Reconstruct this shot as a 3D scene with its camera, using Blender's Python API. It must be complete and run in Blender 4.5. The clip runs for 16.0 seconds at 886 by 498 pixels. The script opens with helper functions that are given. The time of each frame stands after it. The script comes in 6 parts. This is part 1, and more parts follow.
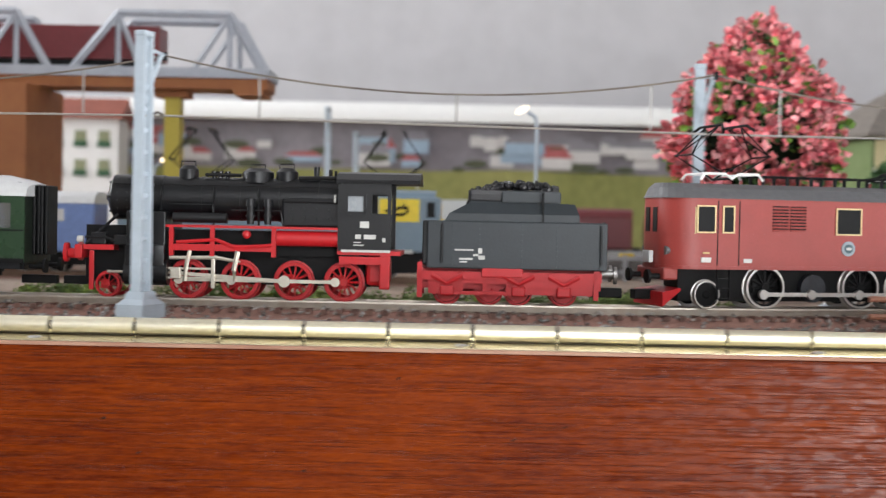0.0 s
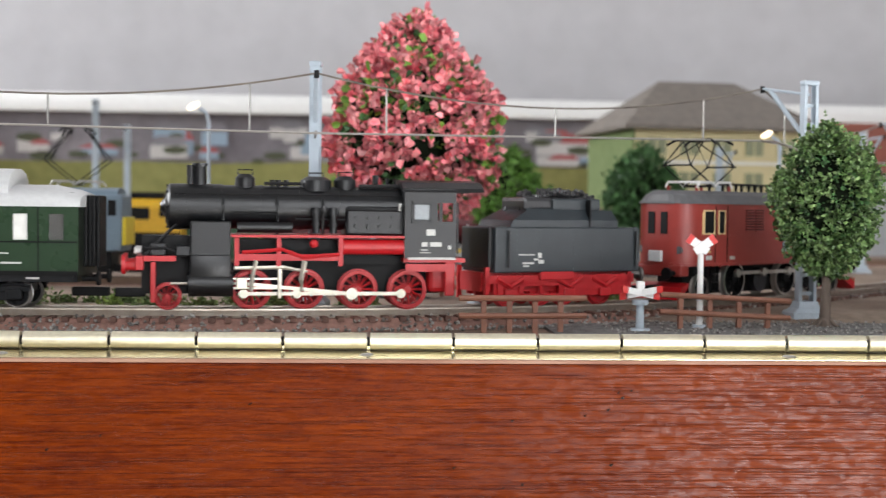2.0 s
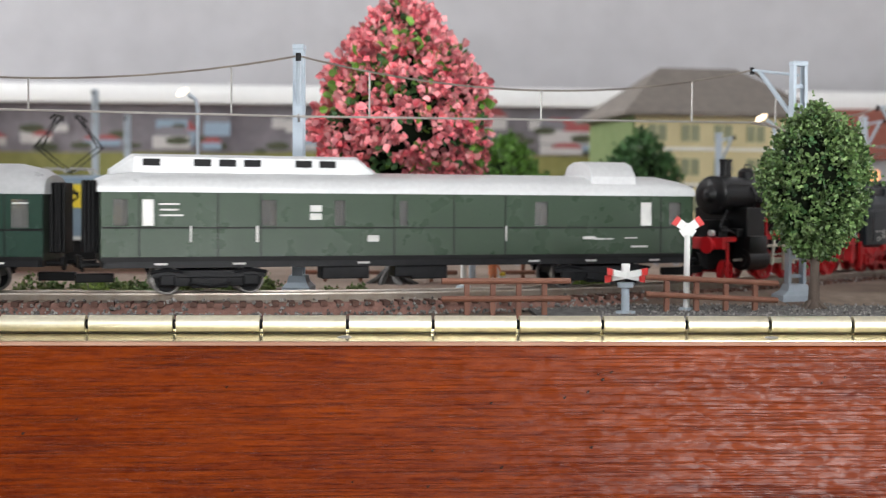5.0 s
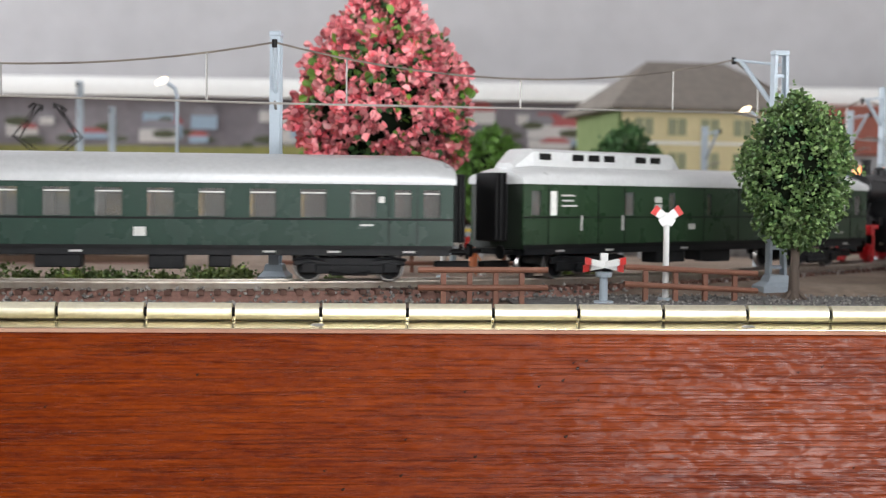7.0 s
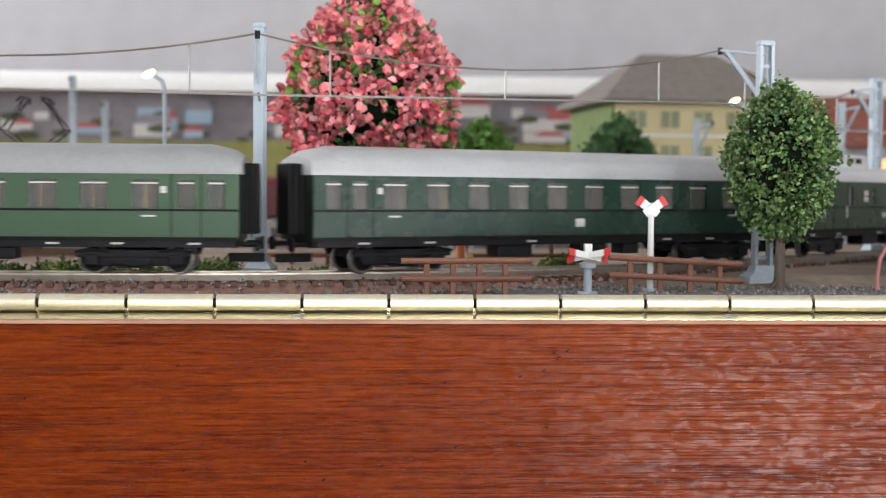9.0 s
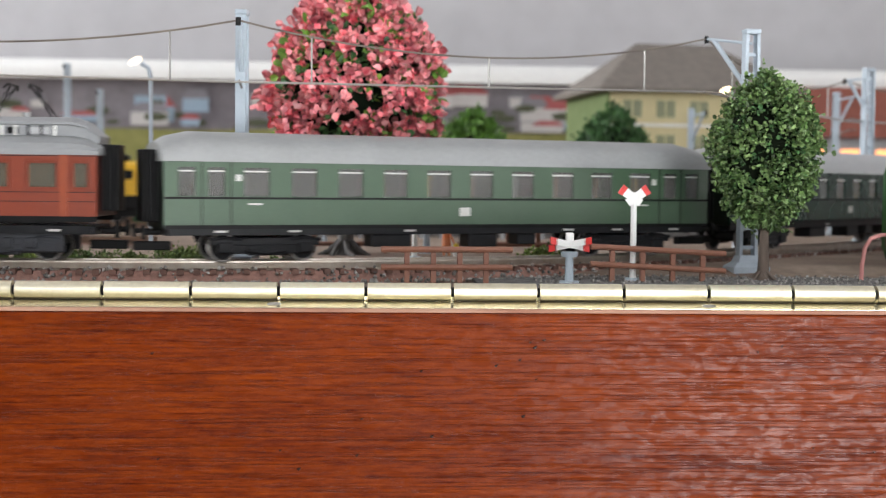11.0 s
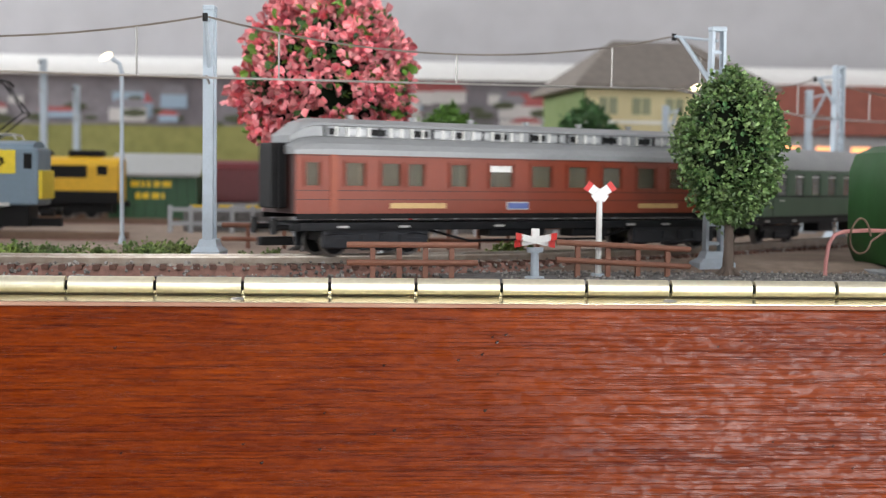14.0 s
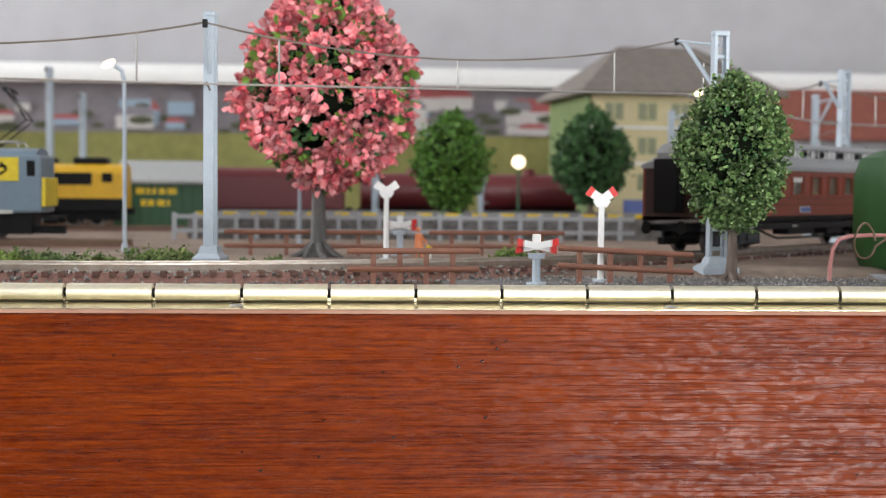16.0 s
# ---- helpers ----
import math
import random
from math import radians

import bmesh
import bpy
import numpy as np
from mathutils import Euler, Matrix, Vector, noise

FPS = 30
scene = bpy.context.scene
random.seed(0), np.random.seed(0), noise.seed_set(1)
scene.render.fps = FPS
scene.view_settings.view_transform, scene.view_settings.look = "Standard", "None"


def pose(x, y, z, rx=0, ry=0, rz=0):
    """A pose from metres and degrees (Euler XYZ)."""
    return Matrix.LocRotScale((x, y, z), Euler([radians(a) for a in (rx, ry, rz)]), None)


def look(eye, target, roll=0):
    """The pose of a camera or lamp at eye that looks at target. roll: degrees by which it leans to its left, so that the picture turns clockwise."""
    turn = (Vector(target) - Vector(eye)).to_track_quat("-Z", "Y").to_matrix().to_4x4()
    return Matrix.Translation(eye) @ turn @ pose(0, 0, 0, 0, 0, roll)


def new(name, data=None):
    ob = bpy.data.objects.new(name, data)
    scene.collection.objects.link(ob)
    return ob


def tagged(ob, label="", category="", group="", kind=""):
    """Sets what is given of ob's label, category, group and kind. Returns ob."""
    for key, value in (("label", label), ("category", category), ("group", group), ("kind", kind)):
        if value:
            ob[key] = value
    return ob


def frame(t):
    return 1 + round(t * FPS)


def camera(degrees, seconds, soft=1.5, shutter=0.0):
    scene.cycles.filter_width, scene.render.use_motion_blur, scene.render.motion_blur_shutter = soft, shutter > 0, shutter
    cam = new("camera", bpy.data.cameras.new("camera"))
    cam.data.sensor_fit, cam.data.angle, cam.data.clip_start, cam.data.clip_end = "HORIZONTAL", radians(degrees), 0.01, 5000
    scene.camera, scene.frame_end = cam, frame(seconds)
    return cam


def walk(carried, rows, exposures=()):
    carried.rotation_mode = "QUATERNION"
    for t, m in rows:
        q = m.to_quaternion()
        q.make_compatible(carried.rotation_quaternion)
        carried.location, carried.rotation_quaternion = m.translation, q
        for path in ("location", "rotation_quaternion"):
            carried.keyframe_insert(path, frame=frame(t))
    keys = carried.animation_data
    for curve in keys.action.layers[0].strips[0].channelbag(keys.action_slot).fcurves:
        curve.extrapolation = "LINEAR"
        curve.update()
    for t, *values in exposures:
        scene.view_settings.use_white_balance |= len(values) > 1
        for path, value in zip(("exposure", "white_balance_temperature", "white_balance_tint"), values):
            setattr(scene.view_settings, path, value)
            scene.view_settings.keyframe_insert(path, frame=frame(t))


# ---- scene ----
cam = camera(38.0, 16.0, soft=1.1, shutter=0.5)
cam.data.dof.use_dof, cam.data.dof.focus_distance, cam.data.dof.aperture_fstop = True, 0.472, 16.0
PATH = [
    (0, (-0.00459, -0.46337, 0.04308), (-0.0157, 1.5359, -0.0033), 1.15),
    (0.5, (0.03147, -0.46868, 0.04779), (0.0637, 1.5305, -0.0006), 1.22),
    (1, (0.06278, -0.46146, 0.04497), (0.1329, 1.5370, 0.0029), 0.85),
    (1.5, (0.09744, -0.46080, 0.04814), (0.1964, 1.5357, -0.0155), 0.70),
    (2, (0.12198, -0.46046, 0.05039), (0.2523, 1.5343, -0.0136), 0.69),
    (2.5, (0.13111, -0.46201, 0.05065), (0.2626, 1.5325, -0.0171), 0.64),
    (3, (0.13235, -0.46033, 0.04764), (0.2455, 1.5352, -0.0224), 0.35),
    (3.5, (0.13427, -0.45908, 0.04785), (0.2465, 1.5364, -0.0249), 0.38),
    (4, (0.13254, -0.45933, 0.04885), (0.2406, 1.5364, -0.0245), 0.38),
    (6.5, (0.14040, -0.45453, 0.04238), (0.2539, 1.5407, -0.0371), 0.41),
    (7, (0.14132, -0.45409, 0.04280), (0.2610, 1.5408, -0.0363), 0.57),
    (7.5, (0.14107, -0.45425, 0.04204), (0.2614, 1.5404, -0.0403), 0.58),
    (8, (0.14307, -0.45338, 0.04155), (0.2637, 1.5412, -0.0437), 0.67),
    (8.5, (0.14433, -0.45228, 0.04065), (0.2650, 1.5422, -0.0461), 0.61),
    (9, (0.14841, -0.45380, 0.04109), (0.2661, 1.5409, -0.0451), 0.40),
    (11.5, (0.15858, -0.45204, 0.04033), (0.2672, 1.5418, -0.0736), 0.63),
    (12, (0.15716, -0.45299, 0.03988), (0.2716, 1.5399, -0.0842), 0.81),
    (12.5, (0.16377, -0.45456, 0.03922), (0.3106, 1.5362, -0.0840), 0.98),
    (13, (0.16527, -0.45636, 0.03963), (0.3142, 1.5346, -0.0779), 0.85),
    (13.5, (0.16493, -0.45508, 0.03950), (0.3059, 1.5371, -0.0670), 0.86),
    (14, (0.16561, -0.45520, 0.04013), (0.2988, 1.5375, -0.0661), 0.70),
    (14.5, (0.16644, -0.45460, 0.04032), (0.2941, 1.5386, -0.0643), 0.63),
    (15, (0.16627, -0.45382, 0.04063), (0.2888, 1.5398, -0.0618), 0.60),
    (15.5, (0.16756, -0.45309, 0.04001), (0.2849, 1.5409, -0.0607), 0.50),
    (16, (0.16937, -0.45314, 0.03991), (0.2868, 1.5411, -0.0565), 0.51),
]
walk(cam, [(t, look(eye, target, roll)) for t, eye, target, roll in PATH])

# ---- world, windows, added panel lights, exposure ----
world = bpy.data.worlds.new("sky")
scene.world = world
world.use_nodes = True
wn = world.node_tree.nodes
sky = wn.new("ShaderNodeTexSky")
sky.sky_type, sky.sun_disc, sky.sun_elevation, sky.sun_rotation = "NISHITA", False, radians(35), radians(200)
wn["Background"].inputs["Strength"].default_value = 0.1
world.node_tree.links.new(sky.outputs["Color"], wn["Background"].inputs["Color"])


def area_lamp(name, m, w, h, watts, col):
    lamp = bpy.data.lights.new(name, "AREA")
    lamp.shape, lamp.size, lamp.size_y, lamp.energy, lamp.color = "RECTANGLE", w, h, watts, col
    ob = new(name, lamp)
    ob.matrix_basis = m
    return ob


area_lamp("window_daylight", look((0.5, -2.44, 0.85), (0.1, 0.3, 0.0)), 1.5, 1.1, 30, (0.98, 0.985, 1.0))
area_lamp("side_window_daylight", look((-2.12, 0.62, 0.9), (0.0, 1.1, 0.2)), 1.1, 0.9, 60, (0.97, 0.98, 1.0))
# added fill below board height, brightens the front panel towards the right
area_lamp("low_window_daylight", look((1.55, -0.62, -0.46), (0.3, -0.1, -0.1)), 1.0, 0.68, 30, (0.98, 0.985, 1.0))
# unseen source added where the panel's right part mirrors it, for the varnish sheen
area_lamp("garden_door_daylight", look((1.12, -2.44, -0.58), (0.3, 0.0, -0.1)), 0.7, 0.66, 30, (0.98, 0.985, 1.0))
scene.view_settings.exposure = 0.06


# ---- materials ----
def mat(name, col, rough=0.5, metal=0.0, col2=None, scale=300.0, amount=0.5, bump=0.0, bscale=None, stretch=(1, 1, 1), emit=0.0, island=0.0, coat=0.0, fine=0.06, objrand=0.0, spec=0.5):
    m = bpy.data.materials.new(name)
    m.use_nodes = True
    nt = m.node_tree
    n, ln = nt.nodes, nt.links
    b = n["Principled BSDF"]
    b.inputs["Roughness"].default_value, b.inputs["Metallic"].default_value = rough, metal
    b.inputs["Coat Weight"].default_value, b.inputs["Specular IOR Level"].default_value = coat, spec
    tc, mp = n.new("ShaderNodeTexCoord"), n.new("ShaderNodeMapping")
    mp.inputs["Scale"].default_value = stretch
    ln.new(tc.outputs["Object"], mp.inputs["Vector"])
    big = n.new("ShaderNodeTexNoise")
    big.inputs["Scale"].default_value, big.inputs["Detail"].default_value = scale, 5
    ln.new(mp.outputs["Vector"], big.inputs["Vector"])
    mix = n.new("ShaderNodeMix")
    mix.data_type = "RGBA"
    c2 = col2 or tuple(c * 0.72 for c in col)
    mix.inputs["A"].default_value, mix.inputs["B"].default_value = (*col, 1), (*c2, 1)
    rng = n.new("ShaderNodeMapRange")
    rng.inputs["From Min"].default_value, rng.inputs["From Max"].default_value = 0.35, 0.7
    rng.inputs["To Max"].default_value = amount
    ln.new(big.outputs["Fac"], rng.inputs["Value"])
    ln.new(rng.outputs["Result"], mix.inputs["Factor"])
    out = mix.outputs["Result"]
    hsv = n.new("ShaderNodeHueSaturation")
    ln.new(out, hsv.inputs["Color"])
    small = n.new("ShaderNodeTexNoise")
    small.inputs["Scale"].default_value, small.inputs["Detail"].default_value = scale * 9, 3
    ln.new(mp.outputs["Vector"], small.inputs["Vector"])
    vr = n.new("ShaderNodeMapRange")
    vr.inputs["To Min"].default_value, vr.inputs["To Max"].default_value = 1 - fine * 2, 1 + fine * 2
    ln.new(small.outputs["Fac"], vr.inputs["Value"])
    val = vr.outputs["Result"]
    if island or objrand:
        src = n.new("ShaderNodeNewGeometry").outputs["Random Per Island"] if island else n.new("ShaderNodeObjectInfo").outputs["Random"]
        r2, mul = n.new("ShaderNodeMapRange"), n.new("ShaderNodeMath")
        a = island or objrand
        r2.inputs["To Min"].default_value, r2.inputs["To Max"].default_value = 1 - a, 1 + a
        mul.operation = "MULTIPLY"
        ln.new(src, r2.inputs["Value"])
        ln.new(r2.outputs["Result"], mul.inputs[0])
        ln.new(val, mul.inputs[1])
        val = mul.outputs["Value"]
    ln.new(val, hsv.inputs["Value"])
    ln.new(hsv.outputs["Color"], b.inputs["Base Color"])
    rr = n.new("ShaderNodeMapRange")
    rr.inputs["To Min"].default_value, rr.inputs["To Max"].default_value = max(0.02, rough - 0.08), min(1, rough + 0.1)
    ln.new(big.outputs["Fac"], rr.inputs["Value"])
    ln.new(rr.outputs["Result"], b.inputs["Roughness"])
    if bump:
        bp, bn = n.new("ShaderNodeBump"), n.new("ShaderNodeTexNoise")
        bn.inputs["Scale"].default_value, bn.inputs["Detail"].default_value = bscale or scale * 4, 4
        ln.new(mp.outputs["Vector"], bn.inputs["Vector"])
        bp.inputs["Strength"].default_value, bp.inputs["Distance"].default_value = bump, 0.0006
        ln.new(bn.outputs["Fac"], bp.inputs["Height"])
        ln.new(bp.outputs["Normal"], b.inputs["Normal"])
    if emit:
        b.inputs["Emission Color"].default_value, b.inputs["Emission Strength"].default_value = (*col, 1), emit
    return m


def glass(name, col=(0.85, 0.9, 0.88), rough=0.05):
    m = bpy.data.materials.new(name)
    m.use_nodes = True
    b = m.node_tree.nodes["Principled BSDF"]
    b.inputs["Base Color"].default_value = (*col, 1)
    b.inputs["Transmission Weight"].default_value, b.inputs["Roughness"].default_value, b.inputs["IOR"].default_value = 0.84, rough, 1.45
    return m


def wood_panel():
    m = bpy.data.materials.new("mahogany_veneer")
    m.use_nodes = True
    nt = m.node_tree
    n, ln = nt.nodes, nt.links
    b = n["Principled BSDF"]
    tc = n.new("ShaderNodeTexCoord")

    def noise_at(sx, sz, scale, detail, dist=0.0):
        mp, t = n.new("ShaderNodeMapping"), n.new("ShaderNodeTexNoise")
        mp.inputs["Scale"].default_value = (sx, 1, sz)
        t.inputs["Scale"].default_value, t.inputs["Detail"].default_value, t.inputs["Distortion"].default_value = scale, detail, dist
        ln.new(tc.outputs["Object"], mp.inputs["Vector"])
        ln.new(mp.outputs["Vector"], t.inputs["Vector"])
        return t.outputs["Fac"]

    figure, grain, pore = noise_at(1.6, 7, 4, 4, 0.6), noise_at(16, 110, 10, 8, 0.5), noise_at(2.2, 150, 12, 5, 0.25)
    line, ripple = noise_at(3.5, 95, 10, 6, 0.35), noise_at(9, 60, 10, 5, 0.6)
    ramp = n.new("ShaderNodeValToRGB")
    ramp.color_ramp.elements[0].position, ramp.color_ramp.elements[0].color = 0.36, (0.066, 0.0058, 0.0003, 1)
    ramp.color_ramp.elements[1].position, ramp.color_ramp.elements[1].color = 0.64, (0.212, 0.034, 0.0011, 1)
    add = n.new("ShaderNodeMath")
    add.operation = "MULTIPLY_ADD"
    add.inputs[1].default_value = 0.3
    half = n.new("ShaderNodeMath")
    half.operation = "MULTIPLY"
    half.inputs[1].default_value = 0.35
    ln.new(grain, half.inputs[0])
    third = n.new("ShaderNodeMath")
    third.operation = "MULTIPLY_ADD"
    third.inputs[1].default_value = 0.35
    ln.new(line, third.inputs[0])
    ln.new(half.outputs["Value"], third.inputs[2])
    ln.new(figure, add.inputs[0])
    ln.new(third.outputs["Value"], add.inputs[2])
    ln.new(add.outputs["Value"], ramp.inputs["Fac"])
    pr = n.new("ShaderNodeMapRange")
    pr.inputs["From Min"].default_value, pr.inputs["From Max"].default_value = 0.35, 0.46
    pr.inputs["To Min"].default_value, pr.inputs["To Max"].default_value = 0.66, 1.0
    ln.new(pore, pr.inputs["Value"])
    hsv = n.new("ShaderNodeHueSaturation")
    ln.new(pr.outputs["Result"], hsv.inputs["Value"])
    ln.new(ramp.outputs["Color"], hsv.inputs["Color"])
    ln.new(hsv.outputs["Color"], b.inputs["Base Color"])
    b.inputs["Roughness"].default_value = 0.42
    b.inputs["Specular IOR Level"].default_value = 0.05
    mottle = noise_at(22, 48, 9, 6, 0.8)
    for socket, lo, hi in (("Coat Weight", 0.06, 0.36), ("Coat Roughness", 0.34, 0.24)):
        mr = n.new("ShaderNodeMapRange")
        mr.inputs["From Min"].default_value, mr.inputs["From Max"].default_value = 0.38, 0.62
        mr.inputs["To Min"].default_value, mr.inputs["To Max"].default_value = lo, hi
        ln.new(mottle, mr.inputs["Value"])
        ln.new(mr.outputs["Result"], b.inputs[socket])
    bp = n.new("ShaderNodeBump")
    bp.inputs["Strength"].default_value, bp.inputs["Distance"].default_value = 0.6, 0.0005
    ln.new(pr.outputs["Result"], bp.inputs["Height"])
    ln.new(bp.outputs["Normal"], b.inputs["Normal"])
    wave = n.new("ShaderNodeBump")
    wave.inputs["Strength"].default_value, wave.inputs["Distance"].default_value = 0.3, 0.0003
    ln.new(ripple, wave.inputs["Height"])
    ln.new(wave.outputs["Normal"], bp.inputs["Normal"])
    ln.new(bp.outputs["Normal"], b.inputs["Coat Normal"])
    return m


MAHOGANY = wood_panel()
BRASS = mat("polished_brass", (0.95, 0.9, 0.72), 0.4, 1.0, (0.88, 0.8, 0.58), 60, 0.5, 0.1, 400, objrand=0.12)
BRASS_LEAF = mat("tarnished_brass", (0.9, 0.84, 0.62), 0.22, 1.0, (0.66, 0.57, 0.36), 40, 0.7, 0.15, 300)
BALLAST = mat("brown_ballast", (0.36, 0.195, 0.155), 0.85, 0, (0.21, 0.12, 0.095), 500, 0.8, 0.9, 1500)
SLEEPER = mat("brown_sleeper_plastic", (0.15, 0.075, 0.055), 0.7, 0, None, 400, 0.6, 0.3, objrand=0.25)
RAIL = mat("nickel_rail", (0.5, 0.46, 0.4), 0.42, 1.0, (0.34, 0.26, 0.19), 200, 0.6)
ROOF_SILVER = mat("silver_roof_paint", (0.46, 0.47, 0.475), 0.3, 0.2, (0.4, 0.41, 0.415), 60, 0.5)
STONE = mat("grey_ballast_stone", (0.34, 0.33, 0.31), 0.9, 0, (0.16, 0.14, 0.13), 700, 0.9, 0.6, island=0.6)
EARTH = mat("sandy_scatter_ground", (0.32, 0.245, 0.19), 0.95, 0, (0.18, 0.125, 0.095), 22, 0.9, 0.8, 900, fine=0.2)
EDGE = mat("worn_veneer_edge", (0.42, 0.25, 0.17), 0.7, 0, (0.22, 0.07, 0.035), 60, 0.9, 0.3, 400, (0.3, 1, 1))
GRAVEL = mat("grey_gravel_ground", (0.22, 0.215, 0.21), 0.95, 0, (0.09, 0.085, 0.08), 260, 0.8, 1.0, 1200, fine=0.25)
GREYBLUE = mat("light_grey_mast_plastic", (0.44, 0.51, 0.57), 0.45, 0, (0.37, 0.43, 0.48), 150, 0.6)
WIRE = mat("dull_copper_wire", (0.22, 0.19, 0.17), 0.42, 0.8, (0.4, 0.36, 0.3), 60, 0.7)
STEEL = mat("bright_wire", (0.62, 0.6, 0.57), 0.35, 0.9)
DROPPER = mat("grey_dropper_wire", (0.34, 0.33, 0.31), 0.45, 0.6)
WHITE = mat("white_plastic", (0.82, 0.82, 0.8), 0.4, 0, (0.72, 0.72, 0.7), 200, 0.5)
RED = mat("signal_red_plastic", (0.68, 0.035, 0.03), 0.38)
FENCE = mat("brown_fence_plastic", (0.27, 0.115, 0.07), 0.5, 0, (0.19, 0.08, 0.05), 200, 0.6)
LOCO_BLACK = mat("satin_black_plastic", (0.006, 0.0064, 0.0075), 0.34, 0, (0.009, 0.0094, 0.0105), 150, 0.6, 0.12, 900, spec=0.45)
TENDER_GREY = mat("satin_dark_grey_plastic", (0.022, 0.029, 0.034), 0.36, 0, (0.017, 0.023, 0.027), 150, 0.6, 0.1, 900)
LOCO_RED = mat("bright_red_frame_plastic", (0.5, 0.011, 0.016), 0.4, 0, (0.4, 0.008, 0.012), 200, 0.5)
ROD = mat("nickel_rod", (0.72, 0.68, 0.58), 0.35, 0.85)
TYRE = mat("dark_steel_tyre", (0.3, 0.29, 0.28), 0.35, 0.9)
COAL = mat("glossy_coal", (0.02, 0.02, 0.022), 0.3, 0, None, 600, 0.5, island=0.5)
ELOCO_RED = mat("oxide_red_paint", (0.3, 0.042, 0.034), 0.35, 0, (0.25, 0.035, 0.028), 120, 0.5)
ELOCO_ROOF = mat("dark_grey_roof_paint", (0.11, 0.11, 0.115), 0.5)
GOLD = mat("cream_gold_trim", (0.75, 0.58, 0.3), 0.4)
COACH_GREEN = mat("bottle_green_paint", (0.022, 0.048, 0.023), 0.28, 0, (0.019, 0.041, 0.02), 100, 0.5, spec=0.35)
COACH_TEAL = mat("dark_green_paint", (0.019, 0.045, 0.032), 0.26, 0, (0.016, 0.038, 0.028), 100, 0.5, spec=0.35)
COACH_LIGHT = mat("mid_green_paint", (0.052, 0.098, 0.056), 0.32, 0, (0.044, 0.085, 0.048), 100, 0.5)
COACH_RED = mat("brick_red_coach_paint", (0.22, 0.042, 0.019), 0.36, 0, (0.185, 0.035, 0.016), 100, 0.5)
COACH_ORANGE = mat("orange_red_door_post", (0.29, 0.062, 0.024), 0.36)
ROOF_WHITE = mat("silver_white_roof", (0.62, 0.63, 0.63), 0.3, 0.1, (0.55, 0.56, 0.56), 60, 0.5)
ROOF_GREY = mat("grey_roof", (0.3, 0.31, 0.31), 0.42, 0, (0.25, 0.26, 0.26), 60, 0.5)
ROOF_MID = mat("silver_grey_roof", (0.29, 0.3, 0.305), 0.36, 0.1, (0.25, 0.26, 0.265), 60, 0.5)
BLACK = mat("matt_black_plastic", (0.005, 0.005, 0.0055), 0.5, 0, (0.009, 0.009, 0.009), 200, 0.6, spec=0.18)
SLATE = mat("blue_black_cast_plastic", (0.022, 0.025, 0.032), 0.5, 0, (0.012, 0.013, 0.016), 200, 0.7, 0.3, 700)
UNDER = mat("dark_underframe", (0.006, 0.007, 0.0085), 0.45, 0, (0.016, 0.016, 0.018), 200, 0.7, 0.2, 700, spec=0.25)
PANE = glass("window_pane", (0.4, 0.4, 0.38), 0.08)
PANE_DARK = glass("olive_tinted_pane", (0.4, 0.38, 0.3), 0.08)
BLIND = mat("white_window_blind", (0.8, 0.8, 0.76), 0.5)
SEAT = mat("brown_seat_plastic", (0.3, 0.16, 0.08), 0.6)
SEAT_YELLOW = mat("ochre_partition_plastic", (0.55, 0.36, 0.1), 0.6)
PRINT = mat("white_printing", (0.6, 0.6, 0.57), 0.5)
PRINT_GOLD = mat("gold_printing", (0.6, 0.4, 0.17), 0.45)
PRINT_BLUE = mat("blue_enamel_sign", (0.12, 0.17, 0.42), 0.4)
LIT = mat("warm_lamp_glow", (1.0, 0.8, 0.55), 0.5, emit=2.2)
GREY_WINDOW = mat("grey_cab_pane", (0.33, 0.36, 0.38), 0.25)
RAIL_DULL = mat("dull_brown_rail", (0.2, 0.13, 0.09), 0.55, 0.4)
ORANGE_LIT = mat("orange_lit_window", (1.0, 0.42, 0.16), 0.5, emit=1.6)
BARK = mat("grey_brown_bark", (0.17, 0.13, 0.105), 0.85, 0, (0.09, 0.07, 0.055), 300, 0.8, 0.8, 900, (1, 1, 0.25))
BARK_GREY = mat("grey_bark", (0.15, 0.145, 0.14), 0.85, 0, (0.06, 0.058, 0.055), 300, 0.8, 0.8, 900, (1, 1, 0.25))
PETAL = mat("pink_blossom", (0.66, 0.1, 0.14), 0.5, 0, (0.93, 0.47, 0.46), 200, 1.0, island=0.5)
LEAF_BRIGHT = mat("bright_green_leaf", (0.16, 0.3, 0.04), 0.55, 0, (0.09, 0.19, 0.03), 150, 0.8, island=0.4)
LEAF = mat("green_leaf", (0.075, 0.15, 0.04), 0.5, 0, (0.19, 0.27, 0.1), 220, 0.9, island=0.65)
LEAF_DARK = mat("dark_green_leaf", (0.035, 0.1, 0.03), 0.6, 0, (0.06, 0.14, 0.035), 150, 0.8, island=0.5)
LEAF_MID = mat("fresh_green_foliage", (0.11, 0.24, 0.03), 0.6, 0, (0.07, 0.16, 0.025), 150, 0.8, island=0.5)
PIT = mat("dark_brown_pit", (0.03, 0.011, 0.006), 0.18)
# near-black colour that paints the shade deep in the tree crowns
CROWN_SHADE = mat("crown_inner_shade", (0.008, 0.012, 0.006), 0.95, spec=0.1)
GRASS = mat("green_scatter_foliage", (0.09, 0.16, 0.045), 0.85, 0, (0.2, 0.24, 0.08), 60, 0.9, island=0.5)
GRASS_LIME = mat("lime_green_scatter_foliage", (0.24, 0.33, 0.07), 0.85, 0, (0.15, 0.24, 0.05), 60, 0.9, island=0.5)
